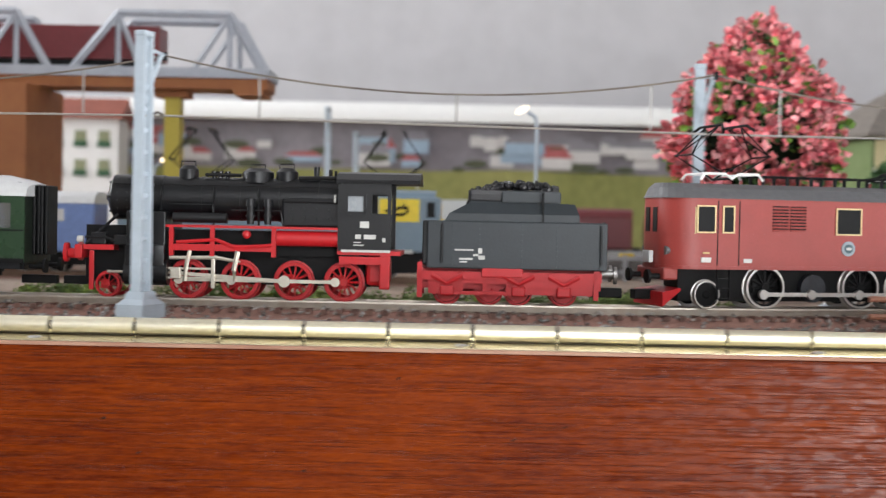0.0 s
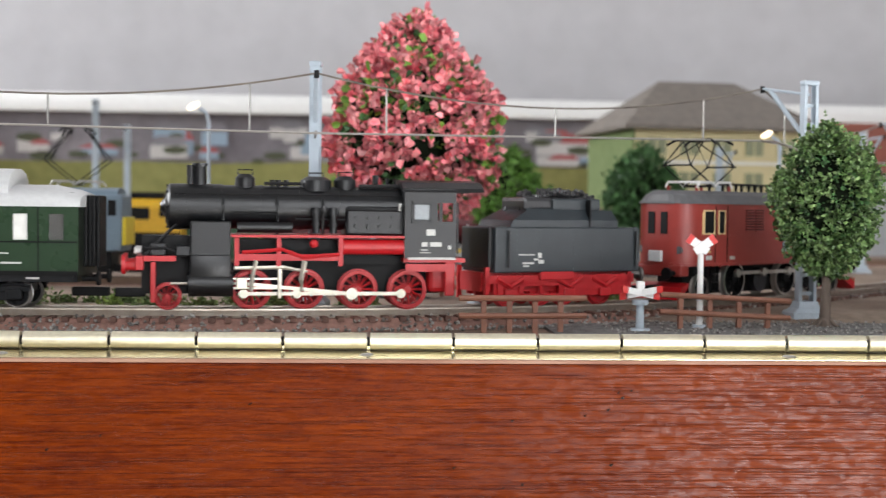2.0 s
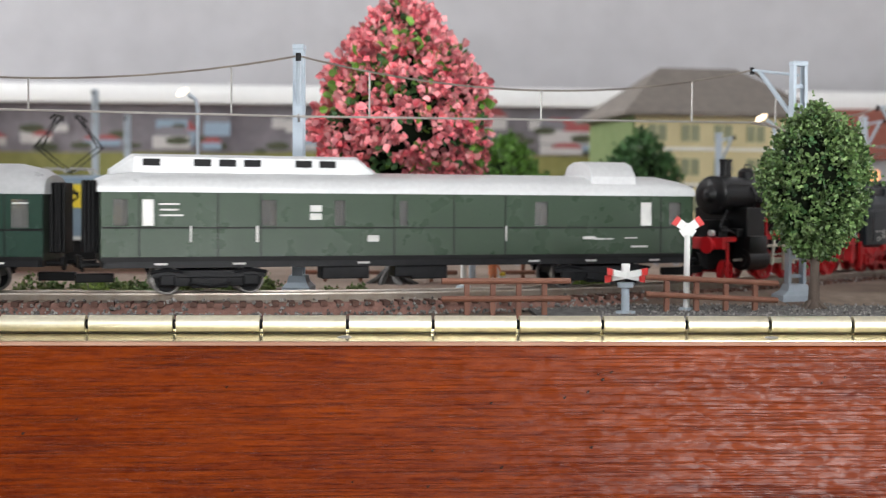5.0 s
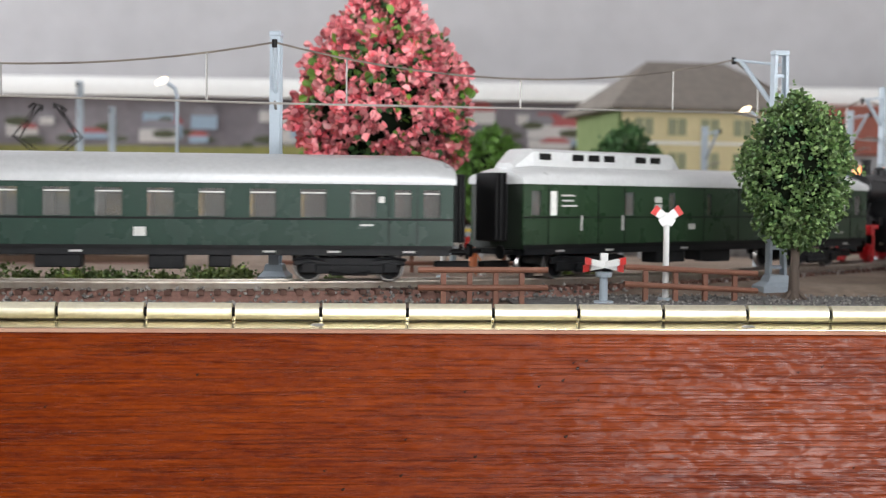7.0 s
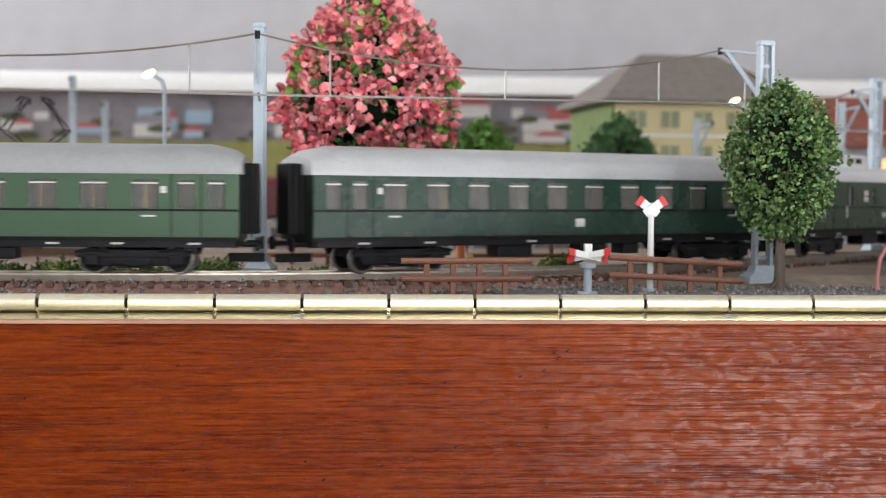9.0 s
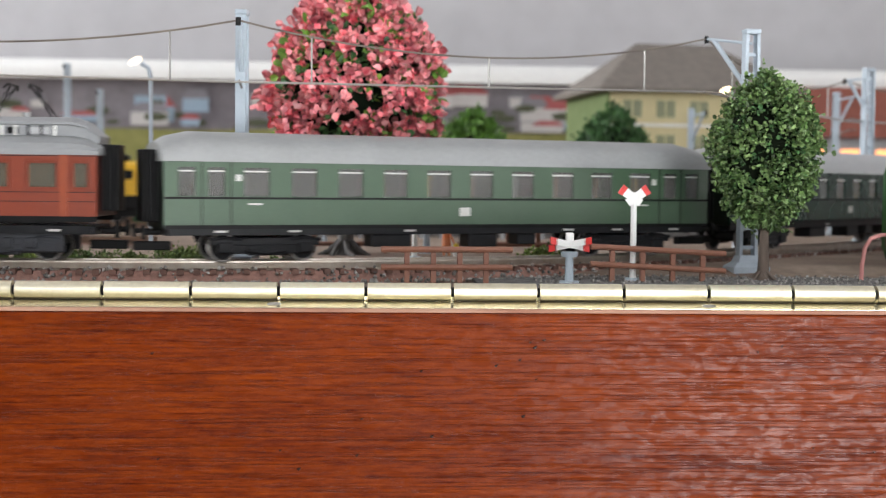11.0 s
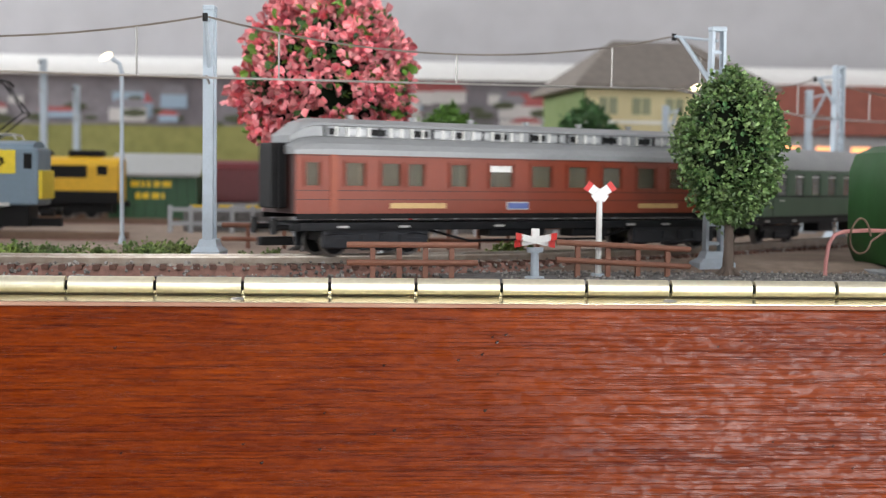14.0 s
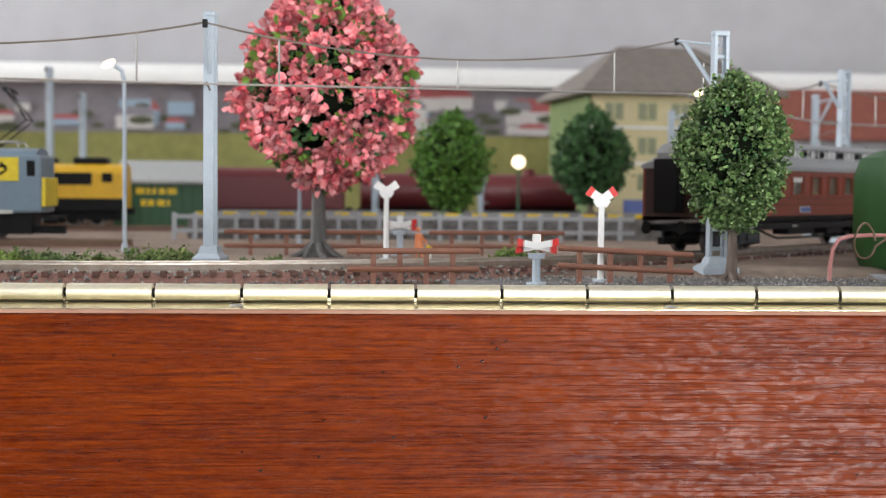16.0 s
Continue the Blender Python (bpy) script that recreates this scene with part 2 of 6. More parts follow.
PLASTER = mat("grey_white_wall_paint", (0.52, 0.515, 0.53), 0.8, 0, (0.49, 0.485, 0.5), 3, 0.6, 0.15, 250)
CEIL = mat("off_white_ceiling_paint", (0.5, 0.5, 0.5), 0.85, 0, None, 3, 0.15)
FLOORM = mat("brown_carpet", (0.2, 0.15, 0.11), 0.95, 0, None, 30, 0.6, 0.5)
HOUSE_YELLOW = mat("cream_yellow_render", (0.66, 0.58, 0.33), 0.7, 0, (0.58, 0.5, 0.28), 60, 0.6)
HOUSE_GREEN = mat("moss_green_render", (0.16, 0.21, 0.085), 0.8, 0, (0.12, 0.17, 0.06), 60, 0.6)
ROOF_BROWN = mat("grey_brown_shingle", (0.2, 0.175, 0.15), 0.75, 0, (0.15, 0.13, 0.115), 120, 0.8, 0.5)
ROOF_RED = mat("red_brick_roof", (0.25, 0.075, 0.05), 0.7, 0, (0.19, 0.06, 0.042), 90, 0.8, 0.4)
WIN_DARK = mat("dull_window_green", (0.28, 0.3, 0.18), 0.25)
HUT_GREEN = mat("deep_green_hut_paint", (0.03, 0.1, 0.045), 0.5)
HUT_ROOF = mat("pale_grey_felt_roof", (0.36, 0.37, 0.36), 0.7)
YELLOW = mat("bright_yellow_paint", (0.8, 0.55, 0.02), 0.4)
NS_YELLOW = mat("rail_yellow_paint", (0.8, 0.62, 0.03), 0.4)
DIESEL_YELLOW = mat("amber_yellow_paint", (0.72, 0.42, 0.02), 0.4)
NS_GREY = mat("blue_grey_paint", (0.17, 0.24, 0.3), 0.4, 0, (0.15, 0.21, 0.26), 100, 0.5)
BLUE = mat("light_blue_coach_paint", (0.17, 0.25, 0.5), 0.4)
WINE = mat("wine_red_wagon_paint", (0.14, 0.018, 0.022), 0.4)
CONCRETE = mat("grey_platform_plastic", (0.42, 0.44, 0.46), 0.6, 0, (0.34, 0.36, 0.38), 120, 0.6)
BRIDGE_GREY = mat("grey_steel_bridge_plastic", (0.36, 0.38, 0.42), 0.5, 0, (0.28, 0.3, 0.34), 100, 0.6)
BROWN = mat("rust_brown_pier", (0.3, 0.11, 0.035), 0.7, 0, (0.24, 0.08, 0.03), 60, 0.7)
OCHRE = mat("ochre_post_paint", (0.5, 0.4, 0.06), 0.6)
GREEN_BOX = mat("grass_green_enamel", (0.016, 0.09, 0.015), 0.5, 0, (0.013, 0.074, 0.012), 50, 0.5, 0.1)
PINK_CABLE = mat("pink_cable_sheath", (0.62, 0.27, 0.25), 0.5)
ORANGE = mat("orange_figure_paint", (0.75, 0.2, 0.06), 0.6, 0, (0.7, 0.4, 0.25), 300, 0.7)
SKYPRINT = mat("misty_grey_backdrop_print", (0.17, 0.155, 0.17), 0.9, 0, (0.3, 0.28, 0.3), 14, 0.9, fine=0.12)
FIELD = mat("green_field_print", (0.27, 0.26, 0.09), 0.9, 0, (0.19, 0.2, 0.06), 10, 0.9, fine=0.15)
HOUSEPRINT = [mat("printed_" + k, c, 0.9) for k, c in (("white_wall", (0.6, 0.58, 0.56)), ("red_roof", (0.42, 0.12, 0.12)), ("blue_wall", (0.32, 0.42, 0.52)), ("grey_roof", (0.25, 0.24, 0.26)), ("tree", (0.09, 0.1, 0.06)))]


# ---- mesh helpers ----
def box(bm, x0, x1, y0, y1, z0, z1, bevel=0.0):
    vs = bmesh.ops.create_cube(bm, size=1.0, matrix=Matrix.Translation(((x0 + x1) / 2, (y0 + y1) / 2, (z0 + z1) / 2)) @ Matrix.Diagonal((x1 - x0, y1 - y0, z1 - z0, 1)))["verts"]
    if bevel:
        es = list({e for v in vs for e in v.link_edges})
        bmesh.ops.bevel(bm, geom=es, offset=bevel, segments=2, affect="EDGES", profile=0.5)
    return bm


def cyl(bm, a, b, r0, r1=None, seg=16):
    a, b = Vector(a), Vector(b)
    d = b - a
    q = d.to_track_quat("Z", "Y").to_matrix().to_4x4()
    bmesh.ops.create_cone(bm, cap_ends=True, segments=seg, radius1=r0, radius2=r0 if r1 is None else r1, depth=d.length, matrix=Matrix.Translation((a + b) / 2) @ q)
    return bm


def ball(bm, c, r, sub=2, squash=(1, 1, 1)):
    bmesh.ops.create_icosphere(bm, subdivisions=sub, radius=r, matrix=Matrix.Translation(c) @ Matrix.Diagonal((*squash, 1)))
    return bm


def prism(bm, prof, x0, x1):
    """Extrudes a closed outline of (y, z) along x."""
    a = [bm.verts.new((x0, y, z)) for y, z in prof]
    b = [bm.verts.new((x1, y, z)) for y, z in prof]
    bm.faces.new(a[::-1])
    bm.faces.new(b)
    for i in range(len(prof)):
        j = (i + 1) % len(prof)
        bm.faces.new((a[i], a[j], b[j], b[i]))
    bmesh.ops.recalc_face_normals(bm, faces=bm.faces)
    return bm


def loft(bm, rings):
    vs = [[bm.verts.new(p) for p in r] for r in rings]
    bm.faces.new(vs[0][::-1])
    bm.faces.new(vs[-1])
    for a, b in zip(vs, vs[1:]):
        for i in range(len(a)):
            j = (i + 1) % len(a)
            bm.faces.new((a[i], a[j], b[j], b[i]))
    bmesh.ops.recalc_face_normals(bm, faces=bm.faces)
    return bm


def tube(bm, pts, r, seg=6):
    pts = [Vector(p) for p in pts]
    rings = []
    for i, p in enumerate(pts):
        d = (pts[min(i + 1, len(pts) - 1)] - pts[max(i - 1, 0)]).normalized()
        u = d.cross(Vector((0, 0, 1)))
        u = u.normalized() if u.length > 1e-4 else Vector((1, 0, 0))
        v = d.cross(u).normalized()
        rings.append([p + r * (math.cos(k * math.tau / seg) * u + math.sin(k * math.tau / seg) * v) for k in range(seg)])
    return loft(bm, rings)


def bm_new():
    return bmesh.new()


def part(name, bm, material, parent=None, label="", smooth=False):
    me = bpy.data.meshes.new(name)
    bm.to_mesh(me)
    bm.free()
    me.materials.append(material)
    if smooth:
        me.shade_smooth()
        me.set_sharp_from_angle(angle=radians(40))
    ob = new(name, me)
    if parent is not None:
        ob.parent = parent
    return tagged(ob, label)


def shared(name, me, parent, loc, rz=0.0):
    ob = new(name, me)
    ob.parent = parent
    ob.location = loc
    ob.rotation_euler = (0, 0, rz)
    return ob


def thing(name, label, category, m=None, group="", kind=""):
    e = new(name)
    e.empty_display_size = 0.01
    if m is not None:
        e.matrix_basis = m
    return tagged(e, label, category, group, kind)


# ---- the line of the track ----
XS, RAD, YC, RAIL_Z = 0.0268, 0.4472, 0.069, 0.0086
TURN1, RUN, RAD2, TURN2, HEAD = 0.7889, 0.33, 0.5, 0.7, -0.0192


def track_at(s):
    """Point and heading on the centre line at the length s: straight, curve, straight, back to the right."""
    d, h = s - XS, 0.0
    q = Vector((0.0, 0.0))
    for length, bend in ((RAD * TURN1, 1 / RAD), (RUN, 0.0), (RAD2 * TURN2, -1 / RAD2), (9.0, 0.0)):
        k = min(d, length) if d > 0 else d
        if bend and d > 0:
            q = q + Vector((math.sin(h + k * bend) - math.sin(h), math.cos(h) - math.cos(h + k * bend))) / bend
            h += k * bend
        else:
            q = q + k * Vector((math.cos(h), math.sin(h)))
        d -= k
        if d <= 0:
            break
    c, n = math.cos(HEAD), math.sin(HEAD)
    return Vector((XS + c * q.x - n * q.y, YC + n * q.x + c * q.y)), h + HEAD


def sweep(bm, prof, s0, s1, step, at=track_at):
    rings = []
    k = max(1, int((s1 - s0) / step))
    for i in range(k + 1):
        p, h = at(s0 + (s1 - s0) * i / k)
        nx, ny = -math.sin(h), math.cos(h)
        rings.append([(p.x + o * nx, p.y + o * ny, z) for o, z in prof])
    return loft(bm, rings)


# ---- structure: room ----
def slab(name, x0, x1, y0, y1, z0, z1, material, label, category):
    return tagged(part(name, box(bm_new(), x0, x1, y0, y1, z0, z1), material), label, category, kind="structure")


RX0, RX1, RY0, RY1, RZ0, RZ1 = -2.2, 1.6, -2.5, 1.32, -1.0, 1.55
slab("wall_north", RX0, RX1, RY1, RY1 + 0.1, RZ0, RZ1, PLASTER, "plain grey-white painted room wall", "wall")
slab("floor", RX0, RX1, RY0, RY1, RZ0 - 0.1, RZ0, FLOORM, "brown carpeted room floor", "floor")
slab("ceiling", RX0, RX1, RY0, RY1, RZ1, RZ1 + 0.1, CEIL, "plain white room ceiling", "ceiling")


def wall_with_window(name, along_x, at, lo, hi, holes):
    bm = bm_new()
    edge, cells = lo, []
    for w0, w1, *heights in holes:
        if w0 > edge:
            cells.append((edge, w0, RZ0, RZ1))
        levels = [RZ0, *heights, RZ1]
        cells += [(w0, w1, c, d) for c, d in zip(levels[::2], levels[1::2])]
        edge = w1
    for a, b, c, d in cells + [(edge, hi, RZ0, RZ1)]:
        if along_x:
            box(bm, a, b, at - 0.1, at, c, d)
        else:
            box(bm, at - 0.1, at, a, b, c, d)
    tagged(part(name, bm, PLASTER), "grey-white painted room wall with a window opening", "wall", kind="structure")


# the low opening at the right is added for the panel's sheen source
wall_with_window("wall_south", True, RY0, RX0, RX1, ((-0.3, 0.75, 0.25, 1.45), (0.75, 1.3, -0.95, -0.22, 0.25, 1.45), (1.3, 1.5, -0.95, -0.22)))
# east opening is added too, only to let the panel fill in
wall_with_window("wall_east", False, RX1 + 0.1, RY0, RY1, ((-1.15, -0.1, -0.82, -0.1),))
wall_with_window("wall_west", False, RX0, RY0, RY1, ((0.0, 1.24, 0.4, 1.4),))

# ---- the layout board, flap and hinge ----
BX0, BX1 = -1.3, 1.45


def ground_z(x, y):
    k = min(1.0, max(0.0, (y - 0.085) / 0.04))
    return 0.0045 * k * k * (3 - 2 * k) + 0.0005 * noise.noise((x * 30, y * 30, 0))


def ground():
    xs = np.concatenate((np.linspace(BX0, -0.3, 14), np.linspace(-0.28, 0.55, 84), np.linspace(0.6, BX1, 16)))
    ys = np.concatenate((np.linspace(0.006, 0.3, 50), np.linspace(0.32, 1.3, 30)))
    vs = [(x, y, ground_z(x, y)) for y in ys for x in xs]
    w = len(xs)
    fs = [(j * w + i, j * w + i + 1, (j + 1) * w + i + 1, (j + 1) * w + i) for j in range(len(ys) - 1) for i in range(w - 1)]
    me = bpy.data.meshes.new("ground")
    me.from_pydata(vs, [], fs)
    me.materials.append(EARTH)
    me.shade_smooth()
    tagged(new("ground", me), "sandy brown scattered ground of the layout", "ground", kind="structure")


ground()
slab("board", BX0, BX1, 0.006, 1.3, -0.03, -0.003, MAHOGANY, "wooden layout board under the scenery", "board")
slab("gravel_strip", 0.2, 0.75, 0.008, 0.125, -0.002, 0.0012, GRAVEL, "grey gravel strip along the edge", "gravel")
flap = tagged(part("front_panel", box(bm_new(), BX0, BX1, -0.0245, -0.0065, -0.62, -0.0028, 0.0008), MAHOGANY), "reddish mahogany veneer front panel with small pits", "panel", kind="structure")
for fx, fz in ((BX0 + 0.1, 0), (BX1 - 0.1, 0)):
    slab("table_leg", fx - 0.04, fx + 0.04, 0.4, 0.48, RZ0, -0.03, MAHOGANY, "dark wooden table leg", "leg")
pit_rng = random.Random(4)
PITS = [(0.0857, -0.0167), (0.1749, -0.0223), (0.213, -0.0143), (0.2115, -0.0125), (0.216, -0.0118), (0.2973, -0.0136), (0.208, -0.0185), (0.128, -0.049), (0.2, -0.0205)]
PITS += [(pit_rng.uniform(-0.15, 0.45), pit_rng.uniform(-0.06, -0.008)) for _ in range(26)]
for px, pz in PITS:
    r = pit_rng.uniform(0.00036, 0.00068)
    b = bm_new()
    ball(b, (px, -0.0246, pz), r, 1, (1, 0.5, 0.8))
    ball(b, (px + 0.0005, -0.0246, pz + 0.0004), r * 0.5, 1, (1, 0.6, 0.8))
    part("pit", b, PIT, flap)

hinge = thing("piano_hinge", "long brass piano hinge with worn knuckles", "hinge")
leaf = bm_new()
box(leaf, BX0, BX1, -0.0236, -0.0022, -0.0027, -0.0011)
part("leaf", leaf, BRASS_LEAF, hinge, "flat tarnished brass leaf")
leaf = bm_new()
box(leaf, BX0, BX1, 0.002, 0.006, -0.003, 0.0005)
part("leaf", leaf, BRASS_LEAF, hinge)
part("worn_edge", box(bm_new(), BX0, BX1, -0.0247, -0.0237, -0.0027, -0.0014, 0.0003), EDGE, flap, "pale worn veneer edge")
KN = 0.0304
kn_bm = cyl(bm_new(), (0.0006, 0, 0), (KN - 0.0006, 0, 0), 0.0032, seg=20)
kn_me = bpy.data.meshes.new("knuckle")
kn_bm.to_mesh(kn_me)
kn_me.materials.append(BRASS)
kn_me.shade_smooth()
kn_me.set_sharp_from_angle(angle=radians(40))
k0 = 0.1561 - KN * 20
for i in range(46):
    shared("knuckle", kn_me, hinge, (k0 + i * KN, 0, 0.0022))
part("hinge_pin", cyl(bm_new(), (BX0, 0, 0.0022), (BX1, 0, 0.0022), 0.0017, seg=10), BLACK, hinge)
for sx in (-0.15, 0.0, 0.125, 0.275, 0.42):
    b = bm_new()
    cyl(b, (sx, -0.013, -0.0011), (sx, -0.013, -0.0006), 0.0026, 0.0019, 14)
    part("screw", b, STEEL, hinge, "countersunk brass screw", True)


# ---- track ----
def track(name, label, s0, s1, at, sleepers=True, rails=True):
    t = thing(name, label, "track", kind="structure")
    part("bed", sweep(bm_new(), [(-0.0195, -0.001), (-0.0145, 0.0049), (0.0145, 0.0049), (0.0195, -0.001)], s0, s1, 0.012, at), BALLAST, t)
    for o in (-0.00825, 0.00825):
        part("rail", sweep(bm_new(), [(o - 0.0011, 0.0049), (o - 0.0004, 0.0057), (o - 0.0006, 0.008), (o - 0.0005, RAIL_Z), (o + 0.0005, RAIL_Z), (o + 0.0006, 0.008), (o + 0.0004, 0.0057), (o + 0.0011, 0.0049)], s0, s1, 0.012, at), RAIL if rails else RAIL_DULL, t)
    return t


main_track = track("track", "brown ballasted model track with nickel rails", -0.75, 1.6, track_at)


def line_at(y, slope=0.0):
    return lambda s: (Vector((s * math.cos(slope), y + s * math.sin(slope))), slope)


track("siding", "brown ballasted siding track", -0.9, 0.035, line_at(0.285), rails=False)
track("siding", "brown ballasted siding track", -0.9, 0.03, line_at(0.535), rails=False)
track("siding", "brown ballasted siding track", -0.2, 0.6, line_at(0.645), rails=False)


def stones():
    """Loose grey stones heaped along the near foot of the bed."""
    r = random.Random(7)
    vs, fs = [], []
    for i in range(1900):
        s = r.uniform(-0.28, 0.62)
        o = -0.0195 + r.uniform(-0.006, 0.0045)
        p, h = track_at(s)
        nx, ny = -math.sin(h), math.cos(h)
        c = Vector((p.x + o * nx, p.y + o * ny, 0.0007 + max(0, o + 0.0195) * 1.2 + r.uniform(0, 0.0008)))
        q = Euler((r.uniform(0, 6), r.uniform(0, 6), r.uniform(0, 6))).to_matrix()
        a = r.uniform(0.0005, 0.0014)
        k = len(vs)
        for d in ((1, 0, 0), (-1, 0, 0), (0, 1, 0), (0, -1, 0), (0, 0, 1), (0, 0, -1)):
            vs.append(c + q @ (Vector(d) * a * r.uniform(0.6, 1.1)))
        fs += [(k + a0, k + b0, k + c0) for a0, b0, c0 in ((0, 2, 4), (2, 1, 4), (1, 3, 4), (3, 0, 4), (2, 0, 5), (1, 2, 5), (3, 1, 5), (0, 3, 5))]
    for i in range(2600):
        c = Vector((r.uniform(0.225, 0.44), r.uniform(0.01, 0.118), 0.0014 + r.uniform(0, 0.0003)))
        q = Euler((r.uniform(0, 6), r.uniform(0, 6), r.uniform(0, 6))).to_matrix()
        a = r.uniform(0.0003, 0.0009)
        k = len(vs)
        for d in ((1, 0, 0), (-1, 0, 0), (0, 1, 0), (0, -1, 0), (0, 0, 1), (0, 0, -1)):
            vs.append(c + q @ (Vector(d) * a * r.uniform(0.6, 1.1)))
        fs += [(k + a0, k + b0, k + c0) for a0, b0, c0 in ((0, 2, 4), (2, 1, 4), (1, 3, 4), (3, 0, 4), (2, 0, 5), (1, 2, 5), (3, 1, 5), (0, 3, 5))]
    me = bpy.data.meshes.new("ballast_stones")
    me.from_pydata([tuple(v) for v in vs], [], fs)
    me.materials.append(STONE)
    tagged(new("ballast_stones", me), "loose grey stones at the foot of the track bed", "stones", kind="stuff")


stones()


# ---- catenary ----
def mast(x, y, h, turn, arm_to, z0=0.0045):
    """A lattice mast of two flanges and battens on a cast foot, with a bracket that reaches the wires."""
    t = thing("catenary_mast", "light grey-blue plastic catenary mast with bracket arm", "mast", pose(x, y, z0, 0, 0, turn), "masts along the track")
    part("foot", loft(bm_new(), [[(sx * a, sy * b, z) for sx, sy in ((-1, -1), (1, -1), (1, 1), (-1, 1))] for a, b, z in ((0.0085, 0.006, -0.004), (0.0085, 0.006, 0.0015), (0.0055, 0.0042, 0.0035), (0.0042, 0.0035, 0.0065))]), GREYBLUE, t)
    for sx in (-1, 1):
        b = bm_new()
        loft(b, [[(sx * (w + d), e, z) for d, e in ((-0.0007, -0.0022), (0.0007, -0.0022), (0.0007, 0.0022), (-0.0007, 0.0022))] for w, z in ((0.0036, 0.004), (0.0026, h))])
        part("flange", b, GREYBLUE, t)
    z = 0.010
    while z < h - 0.002:
        part("batten", box(bm_new(), -0.003, 0.003, -0.0006, 0.0006, z - 0.0008, z + 0.0008), GREYBLUE, t)
        z += 0.0085
    part("cap", box(bm_new(), -0.0036, 0.0036, -0.0025, 0.0025, h, h + 0.0022, 0.0005), GREYBLUE, t)
    loc = (pose(x, y, z0, 0, 0, turn).inverted() @ Vector(arm_to))
    top = Vector((0, 0, h - 0.004))
    part("arm", tube(bm_new(), [top, loc], 0.0007), GREYBLUE, t)
    part("brace", tube(bm_new(), [(0, 0, h - 0.026), loc * 0.82 + top * 0.18 + Vector((0, 0, -0.0005))], 0.0011), GREYBLUE, t)
    part("insulator", cyl(bm_new(), loc + Vector((0, 0, -0.002)), loc + Vector((0, 0, 0.0012)), 0.0011, seg=8), BLACK, t)
    low = loc + Vector((0, 0, -0.0245))
    part("steady_arm", tube(bm_new(), [(0, 0, h - 0.031), low * 0.7 + Vector((0, 0, (h - 0.031) * 0.3 + 0.0015)), low], 0.0005), WIRE, t)
    return t


W1, W2, W3, W4 = Vector((-0.1225, 0.062, 0.1075)), Vector((0.104, 0.07, 0.1048)), Vector((0.312, 0.14, 0.1085)), Vector((0.448, 0.33, 0.106))
W0 = Vector((-0.36, 0.069, 0.107))
mast(-0.1255, 0.040, 0.106, 72, W1, 0.006)
mast(0.1027, 0.099, 0.103, 84, W2, 0.0075)
mast(0.3245, 0.111, 0.104, 8, W3, 0.0035)
mast(0.465, 0.335, 0.108, 20, W4)
mast(-0.36, 0.040, 0.104, 72, W0, 0.006)
for mx, my, mh in ((-0.122, 0.75, 0.14), (-0.0966, 0.77, 0.118), (0.505, 0.5, 0.105), (0.405, 0.54, 0.094), (0.175, 0.49, 0.042), (0.262, 0.6, 0.05)):
    mast(mx, my, mh, 84, (mx + 0.004, my - 0.03, mh + 0.002))


def span(a, b, sag, drops):
    t = thing("overhead_wire", "thin dark overhead wire with bright droppers", "wire", None, "overhead wires")
    n = 18

    def up(k):
        return a.lerp(b, k) + Vector((0, 0, -4 * sag * k * (1 - k)))

    la, lb = a + Vector((0, 0, -0.0245)), b + Vector((0, 0, -0.0245))
    part("messenger_wire", tube(bm_new(), [up(i / n) for i in range(n + 1)], 0.00045), WIRE, t)
    part("contact_wire", tube(bm_new(), [la.lerp(lb, i / 4) for i in range(5)], 0.0005), STEEL, t)
    for k in drops:
        part("dropper", tube(bm_new(), [up(k), la.lerp(lb, k)], 0.0004), DROPPER, t)


span(W1, W2, 0.0118, (0.171, 0.527, 0.881))
span(W2, W3, 0.0118, (0.139, 0.5, 0.851))
span(W3, W4, 0.012, (0.15, 0.5, 0.85))
span(W0, W1, 0.0125, (0.14, 0.5, 0.86))
span(W4, Vector((0.75, 0.5, 0.106)), 0.012, (0.15, 0.5))


# ---- crossing fences, crosses and barrier posts ----
def fence(a, b, posts, h=0.0125, rails=(0.0048, 0.0118), z0=0.0, over=0.004, drop=0.0):
    a, b = Vector((*a, z0)), Vector((*b, z0))
    d = (b - a).normalized()
    t = thing("fence", "brown plastic two-rail fence at the level crossing", "fence", None, "crossing fences")
    for i in range(posts):
        p = a.lerp(b, (i + 0.5) / posts)
        part("post", loft(bm_new(), [[(p.x + u * d.x - v * d.y, p.y + u * d.y + v * d.x, z) for u, v in ((-0.001, -0.0009), (0.001, -0.0009), (0.001, 0.0009), (-0.001, 0.0009))] for z in (z0 - 0.001, z0 + h - drop * (i + 0.5) / posts)]), FENCE, t)
    nrm = Vector((d.y, -d.x, 0)) * 0.0013
    for z in rails:
        part("rail", tube(bm_new(), [a - d * over + nrm + Vector((0, 0, z)), b + d * over + nrm + Vector((0, 0, z - drop))], 0.0012, 8), FENCE, t)


fence((0.1665, 0.0475), (0.208, 0.0505), 4, 0.0145, (0.0078, 0.0148), over=0.005)
fence((0.2495, 0.0665), (0.301, 0.073), 4, 0.0148, (0.0075, 0.0146), 0.001, 0.003, 0.003)
fence((0.101, 0.205), (0.174, 0.205), 4, 0.0125, z0=0.0045)
fence((0.205, 0.21), (0.268, 0.215), 4, 0.0125, z0=0.0045)


